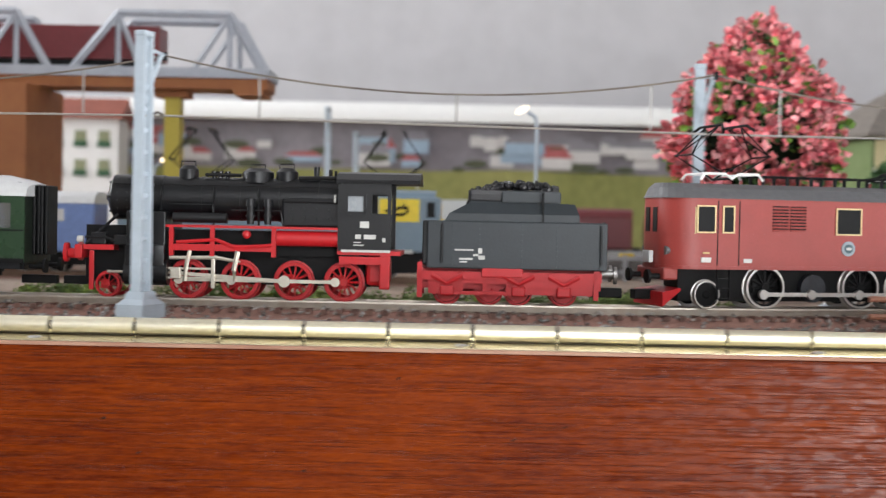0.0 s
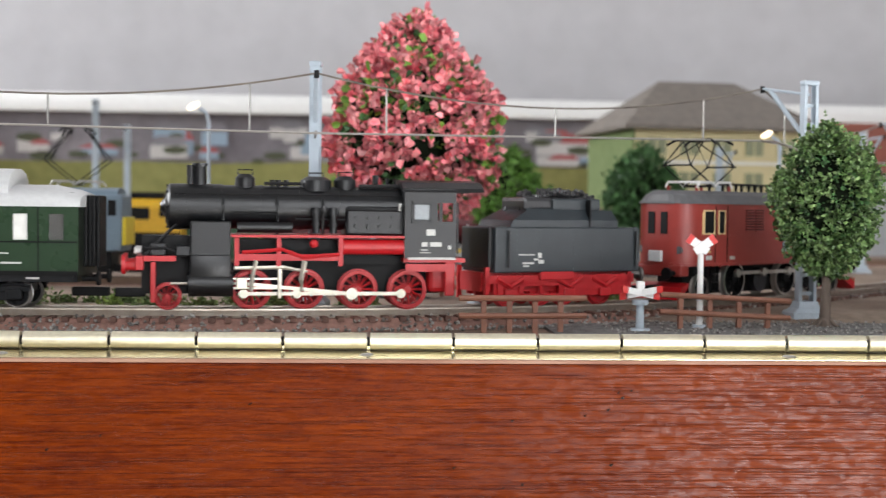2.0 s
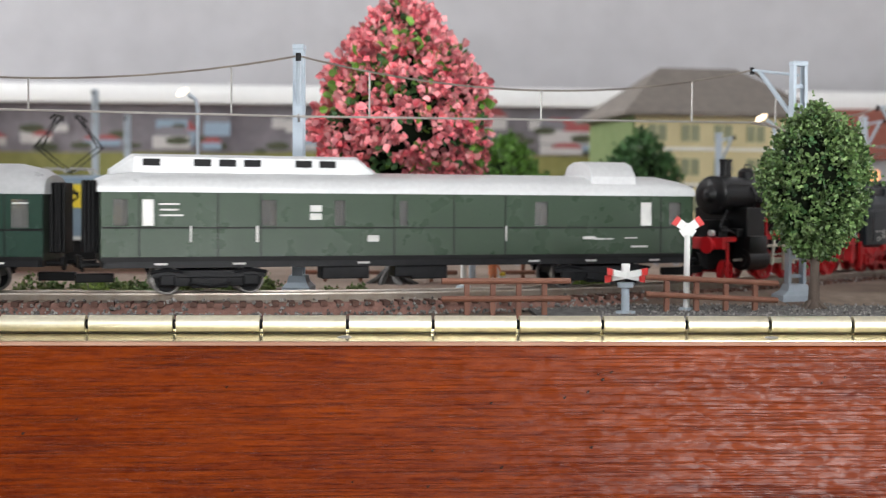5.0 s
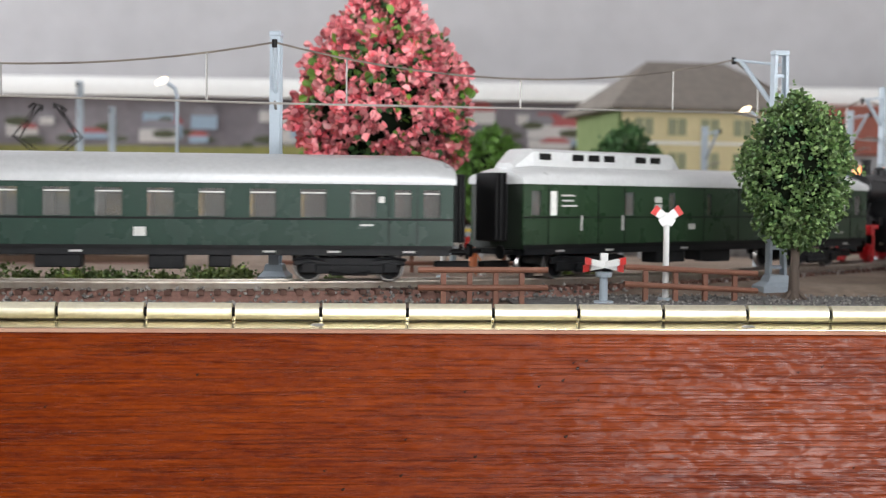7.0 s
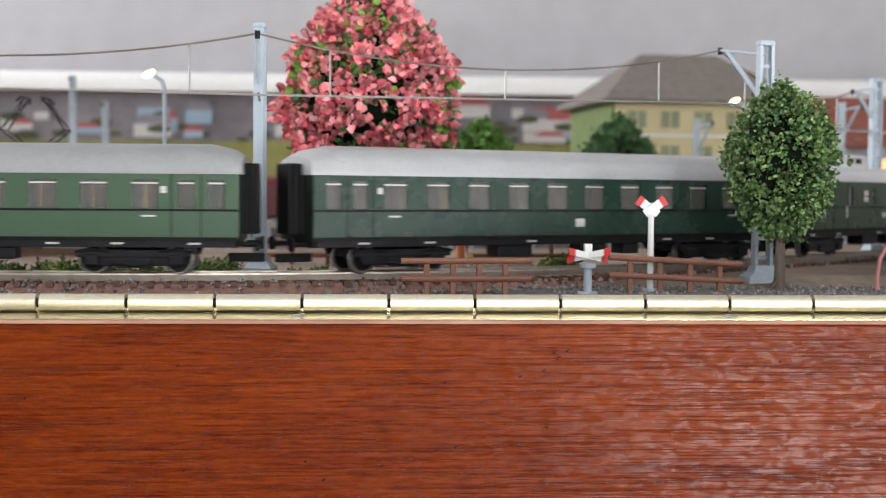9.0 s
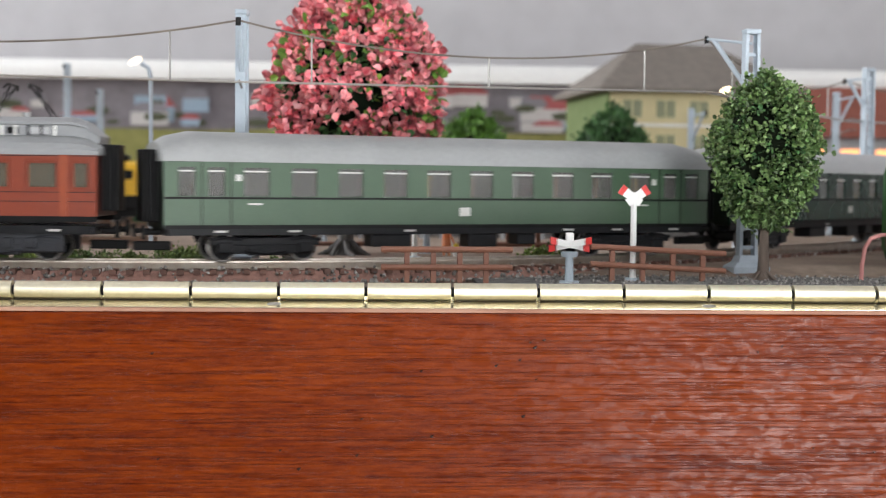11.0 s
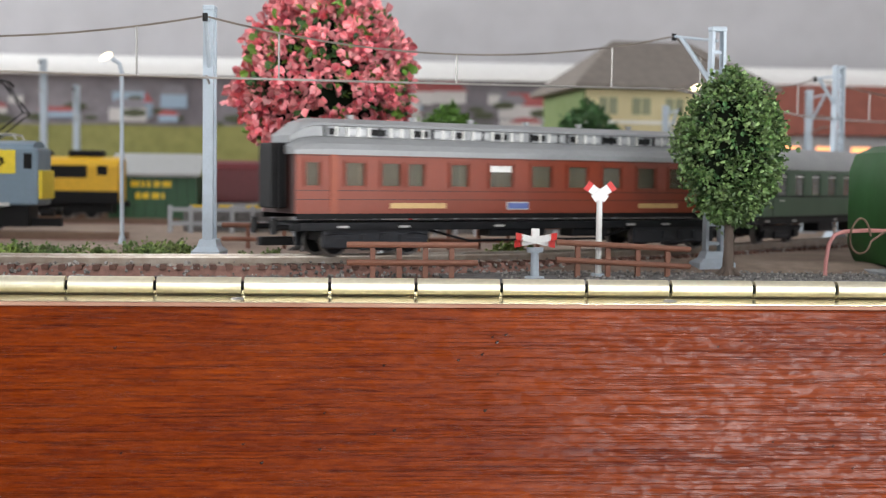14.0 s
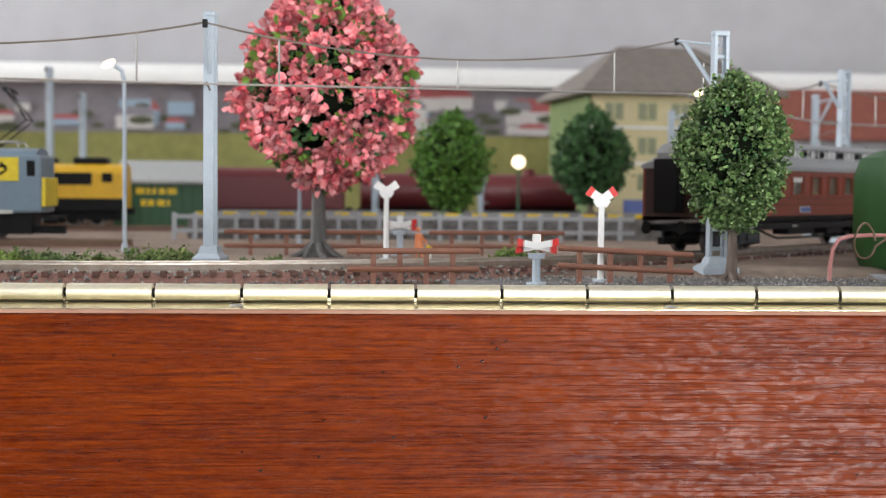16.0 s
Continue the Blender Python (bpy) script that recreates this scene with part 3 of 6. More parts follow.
def cross_sign(x, y, z0, h, turn, tips):
    t = thing("crossing_sign", "white Saint Andrew's cross on a white post" + (" with red tips" if tips else ""), "sign", pose(x, y, z0, 0, 0, turn), "crossing signs")
    part("post", cyl(bm_new(), (0, 0, 0), (0, 0, h - 0.003), 0.0014, 0.0012, 10), WHITE, t)
    part("foot", cyl(bm_new(), (0, 0, -0.0012), (0, 0, 0.0012), 0.0045, 0.003, 14), GREYBLUE, t)
    for s in (-1, 1):
        b = bm_new()
        m = Matrix.Translation((0, -0.0018 - 0.0004 * s, h - 0.0055)) @ Matrix.Rotation(radians(-35 * s), 4, "Y")
        for u0, u1, w0, w1 in ((-0.0034, 0.0064, 0.0014, 0.0019),):
            vs = [m @ Vector(p) for p in ((s * u0, 0, -0.0016), (s * u1, 0, -w1), (s * u1, 0, w1), (s * u0, 0, 0.0016))]
            vs2 = [v + Vector((0, 0.0009, 0)) for v in vs]
            loft(b, [vs, vs2])
        part("arm", b, WHITE, t)
        if tips:
            b = bm_new()
            vs = [m @ Vector(p) for p in ((s * 0.0046, -0.0003, -0.0019), (s * 0.0068, -0.0003, -0.0021), (s * 0.0068, -0.0003, 0.0021), (s * 0.0046, -0.0003, 0.0019))]
            loft(b, [vs, [v + Vector((0, 0.0014, 0)) for v in vs]])
            part("arm_tip", b, RED, t, "red arm tip")


cross_sign(0.2657, 0.073, 0.0012, 0.0395, -6, True)
cross_sign(0.1783, 0.16, 0.0045, 0.0385, 0, False)


def barrier_post(x, y, z0):
    t = thing("barrier_post", "grey post carrying a small white cross with red tips", "barrier", pose(x, y, z0), "barrier posts")
    part("post", cyl(bm_new(), (0, 0, 0), (0, 0, 0.0125), 0.0018, 0.0016, 12), GREYBLUE, t)
    part("foot", cyl(bm_new(), (0, 0, -0.001), (0, 0, 0.0012), 0.006, 0.004, 16), GREYBLUE, t)
    part("collar", cyl(bm_new(), (0, 0, 0.0108), (0, 0, 0.0128), 0.0032, 0.0036, 16), GREYBLUE, t)
    for s in (-1, 1):
        c, d = Vector((0, -0.001, 0.0158)), Vector((math.cos(radians(17)), 0.28 * s, -math.sin(radians(12)) * s))
        for w, k0, k1, m in ((0.0013, -0.0062, 0.0062, WHITE), (0.0014, 0.0056, 0.0086, RED), (0.0014, -0.0086, -0.0056, RED)):
            b = bm_new()
            loft(b, [[c + d * k + Vector((0, yy, zz)) for yy, zz in ((-0.0009, -w), (0.0009, -w), (0.0009, w), (-0.0009, w))] for k in (k0, k1)])
            part("arm" if m is WHITE else "arm_tip", b, m, t, "" if m is WHITE else "red arm tip")
    part("lamp_box", box(bm_new(), -0.0016, 0.0016, -0.0015, 0.0015, 0.0165, 0.0205, 0.0004), WHITE, t)


barrier_post(0.2372, 0.0595, 0.0008)
barrier_post(0.186, 0.205, 0.0045)

# small painted figure and a planter beside the far crossing
fig = bm_new()
for lx in (-0.0014, 0.0014):
    cyl(fig, (0.1953 + lx, 0.19, 0.0045), (0.1953 + lx * 0.6, 0.19, 0.0095), 0.0006, 0.0008, 8)
cyl(fig, (0.1953, 0.19, 0.009), (0.1949, 0.19, 0.0165), 0.0024, 0.0017, 10)
ball(fig, (0.1948, 0.19, 0.0185), 0.0014, 2)
tube(fig, [(0.196, 0.19, 0.0158), (0.1985, 0.189, 0.0125), (0.199, 0.188, 0.0105)], 0.0005)
tagged(part("figurine", fig, ORANGE), "tiny orange painted figurine on the crossing", "figurine")
pl = thing("planter", "small white and yellow planter on the ground", "planter", pose(0.2, 0.188, 0.0045))
part("pot", cyl(bm_new(), (0, 0, -0.0005), (0, 0, 0.004), 0.0013, 0.0018, 10), WHITE, pl)
part("blossom", ball(bm_new(), (0, 0, 0.005), 0.0018, 1, (1, 1, 0.7)), YELLOW, pl)


# ---- trees and bushes ----
def leaves(name, parent, surf, n, size, per, material, seed, fold=0.35, depth=0.25, spread=0.45):
    """Clusters of small folded leaves strewn over the closed surface surf(u, v) -> point, outward way."""
    r = random.Random(seed)
    vs, fs = [], []
    for _ in range(n):
        p, o = surf(r.random(), r.random())
        o = o.normalized()
        p = p - o * size * r.uniform(-0.6, depth * 10)
        for _ in range(per):
            d = (o * r.uniform(0.2, 1.0) + Vector((r.gauss(0, 1), r.gauss(0, 1), r.gauss(0, 0.8))) * 0.75).normalized()
            side = d.cross(Vector((r.gauss(0, 1), r.gauss(0, 1), r.gauss(0, 1)))).normalized()
            up = side.cross(d)
            a = size * r.uniform(0.65, 1.25)
            b0 = p + Vector((r.gauss(0, 1), r.gauss(0, 1), r.gauss(0, 1))) * size * spread
            k = len(vs)
            vs += [b0 + d * a * u + side * a * w + up * a * fold * abs(w) for u, w in ((0.0, 0.0), (0.3, 0.34), (0.78, 0.36), (1.0, 0.0), (0.78, -0.36), (0.3, -0.34))] + [b0 + d * a * 0.52 - up * a * 0.06]
            fs += [(k + i, k + (i + 1) % 6, k + 6) for i in range(6)]
    me = bpy.data.meshes.new(name)
    me.from_pydata([tuple(v) for v in vs], [], fs)
    me.materials.append(material)
    ob = new(name, me)
    ob.parent = parent
    return ob


def egg(cx, cy, z0, z1, r, peak, lump, seed):
    """An uneven egg: widest at the part `peak` of its height."""
    def f(u, v):
        k = 1 - (1 - v) ** 0.9 if v < 1 else 1
        h = k
        w = math.sin(math.pi / 2 * (h / peak)) ** 0.62 if h < peak else math.cos(math.pi / 2 * (h - peak) / (1 - peak)) ** 0.72
        a = u * math.tau
        rr = r * w * (1 + lump * noise.noise((math.cos(a) * 2.2 + seed, math.sin(a) * 2.2, h * 4)))
        p = Vector((cx + rr * math.cos(a), cy + rr * math.sin(a), z0 + (z1 - z0) * h))
        return p, Vector((math.cos(a) * (0.3 + w), math.sin(a) * (0.3 + w), (h - peak) * 1.6))
    return f


# shrunken solid crown in near-black; its colour makes the shaded gaps between leaves
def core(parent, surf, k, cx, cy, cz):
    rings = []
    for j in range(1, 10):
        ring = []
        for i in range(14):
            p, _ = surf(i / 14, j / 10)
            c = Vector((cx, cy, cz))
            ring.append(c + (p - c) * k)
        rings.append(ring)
    return part("crown_core", loft(bm_new(), rings), CROWN_SHADE, parent, "near-black solid standing for the shade inside the crown")


def trunk(parent, x, y, z0, z1, r, material, roots=5):
    b = bm_new()
    n = 12
    rings = []
    for k, rr in ((0, 2.1), (0.05, 1.45), (0.15, 1.1), (0.5, 0.95), (0.8, 0.85), (1, 0.6)):
        rings.append([(x + r * rr * (1 + 0.12 * math.sin(3 * a + k * 4)) * math.cos(a), y + r * rr * (1 + 0.12 * math.sin(3 * a + k * 4)) * math.sin(a), z0 + (z1 - z0) * k) for a in [i * math.tau / n for i in range(n)]])
    loft(b, rings)
    for i in range(roots):
        a = i * math.tau / roots + 0.4
        tube(b, [(x + r * 0.8 * math.cos(a), y + r * 0.8 * math.sin(a), z0 + r * 2), (x + r * 2.2 * math.cos(a), y + r * 2.2 * math.sin(a), z0 + r * 0.6), (x + r * 3.6 * math.cos(a + 0.2), y + r * 3.6 * math.sin(a + 0.2), z0 - 0.0005)], r * 0.42)
    for i in range(5):
        a = i * 1.3
        tube(b, [(x, y, z1 - r * 3), (x + r * 3 * math.cos(a), y + r * 3 * math.sin(a), z1 + r * 2), (x + r * 5 * math.cos(a), y + r * 5 * math.sin(a), z1 + r * 6)], r * 0.3)
    return part("trunk", b, material, parent, "", True)


pink = thing("blossom_tree", "tall pink blossom tree with sparse green leaves", "tree")
PX, PY = 0.1492, 0.192
s_pink = egg(PX, PY, 0.042, 0.1450, 0.0378, 0.38, 0.2, 3)
trunk(pink, PX - 0.0046, PY, 0.0042, 0.052, 0.0036, BARK_GREY, 7)
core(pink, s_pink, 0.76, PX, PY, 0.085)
leaves("blossoms", pink, s_pink, 520, 0.0046, 13, PETAL, 11, 1.0, 0.1, 0.5)
leaves("leaves", pink, s_pink, 120, 0.0045, 9, LEAF_BRIGHT, 12, 0.4, 0.12, 0.6)
# deeper-set darker leaves put the crown's inner shade into the colour
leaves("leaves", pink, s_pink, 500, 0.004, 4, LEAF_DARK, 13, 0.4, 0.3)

green = thing("green_tree", "small round-crowned green tree beside the track", "tree")
GX, GY = 0.3235, 0.083
s_green = egg(GX, GY, 0.0245, 0.0862, 0.0198, 0.55, 0.2, 8)
trunk(green, GX, GY, 0.0005, 0.032, 0.0021, BARK, 6)
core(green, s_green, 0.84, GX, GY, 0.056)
leaves("leaves", green, s_green, 250, 0.002, 38, LEAF, 21, 0.6, 0.05, 1.0)
# darker leaves sunk below the surface, painting shade between the bright clumps
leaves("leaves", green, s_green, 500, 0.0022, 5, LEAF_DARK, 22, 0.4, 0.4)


def far_tree(x, y, z0, zb, zt, r, material, seed, label):
    t = thing("far_tree", label, "tree", None, "trees by the platform")
    f = egg(x, y, zb, zt, r, 0.45, 0.15, seed)
    trunk(t, x, y, z0, zb + 0.01, 0.0018, BARK, 4)
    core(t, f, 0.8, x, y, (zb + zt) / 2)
    leaves("leaves", t, f, 800, 0.0036, 5, material, seed, 0.35, 0.15)


far_tree(0.2285, 0.455, 0.019, 0.026, 0.091, 0.0245, LEAF_MID, 31, "fresh green round tree by the platform")
far_tree(0.340, 0.525, 0.019, 0.030, 0.099, 0.0265, LEAF_DARK, 32, "dark green round tree before the house")


def bushes():
    r = random.Random(5)
    t = thing("hedge", "low grey-green scatter bushes along the track", "bushes", kind="stuff")
    spots = [(r.uniform(-0.2, 0.088), r.uniform(0.118, 0.15), r.uniform(0.003, 0.0065)) for _ in range(46)]
    spots += [(0.236 + 0.003 * i, 0.15 + 0.004 * i, 0.006) for i in range(4)] + [(0.115, 0.12, 0.003), (0.128, 0.13, 0.003)]
    for i, (x, y, h) in enumerate(spots):
        f = egg(x, y, 0.002, 0.0045 + h, h * 1.5, 0.4, 0.3, i)
        leaves("bush", t, f, 60, 0.0016, 4, GRASS_LIME if i % 3 == 1 else GRASS, 50 + i, 0.3, 0.2)


bushes()


# ---- street lamps ----
def street_lamp(x, y, z0, h, side):
    t = thing("street_lamp", "pale grey curved street lamp with a lit head", "street lamp", pose(x, y, z0), "street lamps")
    part("pole", tube(bm_new(), [(0, 0, 0), (0, 0, h * 0.5), (0, 0, h - 0.008), (side * 0.0012, 0, h - 0.003), (side * 0.005, 0, h - 0.0005)], 0.0011, 8), GREYBLUE, t)
    part("base", cyl(bm_new(), (0, 0, -0.001), (0, 0, 0.004), 0.0022, 0.0016, 10), GREYBLUE, t)
    b = bm_new()
    ball(b, (side * 0.0078, 0, h + 0.0008), 0.0039, 2, (1, 0.5, 0.45))
    bmesh.ops.rotate(b, cent=(side * 0.0078, 0, h), matrix=Matrix.Rotation(radians(28 * side), 3, "Y"), verts=b.verts)
    part("lamp_head", b, LIT, t, "lit white lamp head", True)


street_lamp(0.0412, 0.236, 0.0045, 0.0979, -1)
street_lamp(0.370, 0.288, 0.0045, 0.0908, -1)
street_lamp(-0.2276, 0.5, 0.0045, 0.077, 1)
street_lamp(0.130, 0.30, 0.0045, 0.082, -1)
gl = thing("globe_lamp", "green platform lamp post with a lit white globe", "lamp", pose(0.2935, 0.605, 0.0195))
part("pole", cyl(bm_new(), (0, 0, -0.001), (0, 0, 0.0375), 0.0013, 0.0009, 8), HUT_GREEN, gl)
part("globe", ball(bm_new(), (0, 0, 0.0413), 0.0055, 3), LIT, gl, "glowing white globe", True)


# ---- platform rail, hut, parked stock ----
def platform_rail():
    t = thing("platform_railing", "grey platform railing with yellow edge blocks", "railing")
    x0, x1, y = 0.045, 0.345, 0.385
    for z in (0.0105, 0.0195):
        part("rail", box(bm_new(), x0, x1, y - 0.0007, y + 0.0007, z - 0.0013, z + 0.0013), CONCRETE, t)
    i = 0
    x = x0
    while x < x1:
        part("post", box(bm_new(), x - 0.0013, x + 0.0013, y - 0.0014, y + 0.0014, 0.003, 0.022), CONCRETE, t)
        x += 0.0132
        i += 1
    p = thing("platform", "grey platform slab with yellow blocks on its edge", "platform", kind="structure")
    part("slab", box(bm_new(), 0.05, 0.42, 0.41, 0.62, 0.002, 0.0195), GRAVEL, p)
    x = 0.055
    while x < 0.41:
        part("edge_block", box(bm_new(), x, x + 0.0095, 0.409, 0.413, 0.0195, 0.0222), YELLOW, p, "yellow edge block")
        x += 0.0185


platform_rail()

hut = thing("hut", "dark green wooden hut with yellow lettering", "hut", pose(-0.0355, 0.60, 0.0045))
part("wall", box(bm_new(), 0, 0.0712, 0, 0.045, -0.002, 0.036), HUT_GREEN, hut)
b = bm_new()
loft(b, [[(-0.003, -0.005, 0.036), (0.0742, -0.005, 0.036), (0.0742, -0.005, 0.0385), (-0.003, -0.005, 0.0385)], [(-0.003, 0.05, 0.053), (0.0742, 0.05, 0.053), (0.0742, 0.05, 0.0555), (-0.003, 0.05, 0.0555)]])
part("roof", b, HUT_ROOF, hut, "pale grey sloping felt roof")
for i, (x, w, z) in enumerate(((0.018, 0.007, 0.0275), (0.0265, 0.003, 0.0275), (0.031, 0.003, 0.0275), (0.0365, 0.005, 0.0275), (0.0435, 0.007, 0.0275), (0.022, 0.004, 0.018), (0.0275, 0.005, 0.018), (0.035, 0.006, 0.018), (0.043, 0.002, 0.018))):
    part("lettering", box(bm_new(), x, x + w, -0.0008, 0.0002, z, z + 0.005), YELLOW, hut, "yellow lettering block")
for i in range(8):
    part("plank_joint", box(bm_new(), i * 0.0085 + 0.004, i * 0.0085 + 0.0043, -0.0004, 0.0002, 0, 0.036), BLACK, hut)


def pantograph(parent, x, z, raised, material, frame_material, reach=1.0):
    h = 0.021 * reach if raised else 0.0035
    ob = part("pantograph", tube(bm_new(), [(x, -0.0085, z), (x, 0.0085, z)], 0.0006), material, parent, "black pantograph, raised" if raised else "black pantograph, folded")
    for q in (-1, 1):
        for y in (-0.0085, 0.0085):
            part("arm", tube(bm_new(), [(x, y, z), (x + q * 0.0175, y * 0.9, z + h * 0.45), (x + q * 0.0055, y * 0.7, z + h)], 0.00042), material, ob)
            if raised:
                part("diagonal", tube(bm_new(), [(x + q * 0.0175, y * 0.9, z + h * 0.45), (x + q * 0.0055, -y * 0.6, z + h)], 0.00032), material, ob)
        part("knee_bar", tube(bm_new(), [(x + q * 0.0175, -0.0085, z + h * 0.45), (x + q * 0.0175, 0.0085, z + h * 0.45)], 0.0004), material, ob)
        part("contact_shoe", tube(bm_new(), [(x + q * 0.007, -0.014, z + h - 0.0015), (x + q * 0.0055, -0.01, z + h + 0.0008), (x + q * 0.0055, 0.01, z + h + 0.0008), (x + q * 0.007, 0.014, z + h - 0.0015)], 0.0006), material, ob)
    f = bm_new()
    for y in (-0.009, 0.009):
        tube(f, [(x - 0.014, y, z - 0.0008), (x - 0.012, y, z + 0.0018), (x - 0.003, y, z + 0.0018), (x, y, z - 0.0002), (x + 0.003, y, z + 0.0018), (x + 0.012, y, z + 0.0018), (x + 0.014, y, z - 0.0008)], 0.0006)
    tube(f, [(x - 0.012, -0.009, z + 0.0018), (x - 0.012, 0.009, z + 0.0018)], 0.0005)
    tube(f, [(x + 0.012, -0.009, z + 0.0018), (x + 0.012, 0.009, z + 0.0018)], 0.0005)
    part("base_frame", f, frame_material, parent, "pale insulated base frame")
    return ob


def wheelset(parent, x, r, material, rim=None, gauge=0.0078, spokes=0, thick=0.0022):
    """An axle with its two wheels, turning about y at (x, 0, r)."""
    b = bm_new()
    cyl(b, (0, -gauge, 0), (0, gauge, 0), 0.0009, seg=8)
    if not spokes:
        for s in (-1, 1):
            cyl(b, (0, s * gauge, 0), (0, s * (gauge + thick * 0.6), 0), r * 0.86, r * 0.82, 22)
            cyl(b, (0, s * (gauge + thick * 0.6), 0), (0, s * (gauge + thick * 0.8), 0), r * 0.3, r * 0.2, 12)
    else:
        for s in (-1, 1):
            cyl(b, (0, s * gauge, 0), (0, s * (gauge + thick), 0), r * 0.24, r * 0.2, 14)
            for k in range(spokes):
                a = k * math.tau / spokes
                tube(b, [(r * 0.15 * math.cos(a), s * (gauge + thick * 0.6), r * 0.15 * math.sin(a)), (r * 0.85 * math.cos(a), s * (gauge + thick * 0.4), r * 0.85 * math.sin(a))], r * 0.055, 5)
            box(b, -r * 0.6, r * 0.0, s * gauge - 0.0005, s * gauge + 0.0005, -r * 0.35, r * 0.35)
            n = 28
            ring = []
            for k in range(n):
                a = k * math.tau / n
                ring.append((math.cos(a), math.sin(a)))
            for q in range(n):
                (c0, s0), (c1, s1) = ring[q], ring[(q + 1) % n]
                ya, yb = s * gauge, s * (gauge + thick)
                pts = [[(r * k0 * c, yy, r * k0 * sn) for k0, yy in ((0.8, ya), (0.88, ya), (0.88, yb), (0.8, yb))] for c, sn in ((c0, s0), (c1, s1))]
                loft(b, pts)
    ob = part("wheelset", b, material, parent)
    ob.location = (x, 0, r)
    t = bm_new()
    for s in (-1, 1):
        n = 28
        for q in range(n):
            a0, a1 = q * math.tau / n, (q + 1) * math.tau / n
            ya, yb = s * (gauge - 0.0006), s * (gauge + thick * 0.92)
            loft(t, [[(r * k0 * math.cos(a), yy, r * k0 * math.sin(a)) for k0, yy in ((0.88, ya), (1.07, ya), (1.07, s * (gauge - 0.0001)), (1.0, s * gauge), (0.985, yb), (0.88, yb))] for a in (a0, a1)])
    bmesh.ops.remove_doubles(t, verts=t.verts, dist=1e-6)
    part("tyre", t, rim or TYRE, ob, "bright steel tyre")
    return ob


def parked_ns():
    t = thing("electric_locomotive", "blue-grey electric locomotive with yellow bands, parked", "locomotive", pose(-0.1, 0.285, RAIL_Z))
    part("body", box(bm_new(), -0.095, 0.0895, -0.016, 0.016, 0.015, 0.047, 0.0015), NS_GREY, t)
    part("nose_band", box(bm_new(), 0.089, 0.0915, -0.0145, 0.0145, 0.0185, 0.0345, 0.0006), NS_YELLOW, t, "yellow nose band")
    b = bm_new()
    prism(b, [(-0.0155, 0.0459), (0.0155, 0.0459), (0.013, 0.049), (0.006, 0.0508), (-0.006, 0.0508), (-0.013, 0.049)], -0.092, 0.0865)
    part("roof", b, NS_GREY, t)
    for x0, x1 in ((0.0545, 0.0775), (0.026, 0.0525), (-0.02, 0.0035)):
        part("yellow_panel", box(bm_new(), x0, x1, -0.0165, -0.0155, 0.0325, 0.0455), NS_YELLOW, t, "yellow side panel")
    for x in (0.067, -0.008):
        b = bm_new()
        tube(b, [(x - 0.009, -0.0168, 0.0385), (x - 0.004, -0.0168, 0.0385), (x - 0.001, -0.0168, 0.0405), (x + 0.004, -0.0168, 0.0405)], 0.0008)
        tube(b, [(x - 0.005, -0.0168, 0.0365), (x + 0.001, -0.0168, 0.0365), (x + 0.004, -0.0168, 0.0385), (x + 0.001, -0.0168, 0.0425)], 0.0008)
        part("emblem", b, BLACK, t, "black arrow-shaped emblem")
    part("round_window", cyl(bm_new(), (0.0415, -0.0170, 0.039), (0.0415, -0.016, 0.039), 0.0028, seg=18), BLACK, t)
    for x in (0.0818, -0.087):
        part("window", box(bm_new(), x, x + 0.0045, -0.0163, -0.0155, 0.0352, 0.0438), BLACK, t)
    part("underframe", box(bm_new(), -0.085, 0.083, -0.011, 0.011, 0.003, 0.0155), BLACK, t)
    for x in (-0.07, -0.055, -0.04, 0.03, 0.045, 0.06):
        wheelset(t, x, 0.006, BLACK)
    for y in (-0.0095, 0.0095):
        part("buffer", cyl(bm_new(), (0.0895, y, 0.0112), (0.097, y, 0.0112), 0.0022, seg=12), BLACK, t)
    part("coupler", box(bm_new(), 0.083, 0.099, -0.003, 0.003, 0.003, 0.0075), BLACK, t)
    for x in (0.062, -0.05):
        pantograph(t, x, 0.0525, True, BLACK, STEEL, 1.48)
    part("lettering", box(bm_new(), 0.064, 0.074, -0.0165, -0.0156, 0.0145, 0.0165), PRINT, t)


parked_ns()


def parked_coach(name, label, x0, x1, y, body, roof, band=None):
    t = thing(name, label, "coach", pose((x0 + x1) / 2, y, RAIL_Z))
    h = (x1 - x0) / 2
    part("body", box(bm_new(), -h, h, -0.016, 0.016, 0.0115, 0.0395, 0.0012), body, t)
    part("roof", prism(bm_new(), [(-0.0163, 0.0393), (0.0163, 0.0393), (0.014, 0.0435), (0.007, 0.0462), (-0.007, 0.0462), (-0.014, 0.0435)], -h, h), roof, t)
    if band:
        part("window_band", box(bm_new(), -h * 0.8, h * 0.55, -0.0163, -0.0157, 0.0245, 0.0345), band, t, "dark window band")
    part("underframe", box(bm_new(), -h * 0.94, h * 0.94, -0.01, 0.01, 0.004, 0.0117), BLACK, t)
    for x in (-h * 0.78, -h * 0.6, h * 0.6, h * 0.78):
        wheelset(t, x, 0.0056, BLACK)
    for s in (-1, 1):
        part("buffer", cyl(bm_new(), (s * h, -0.0095, 0.0112), (s * (h + 0.007), -0.0095, 0.0112), 0.0022, seg=10), BLACK, t)
    return t


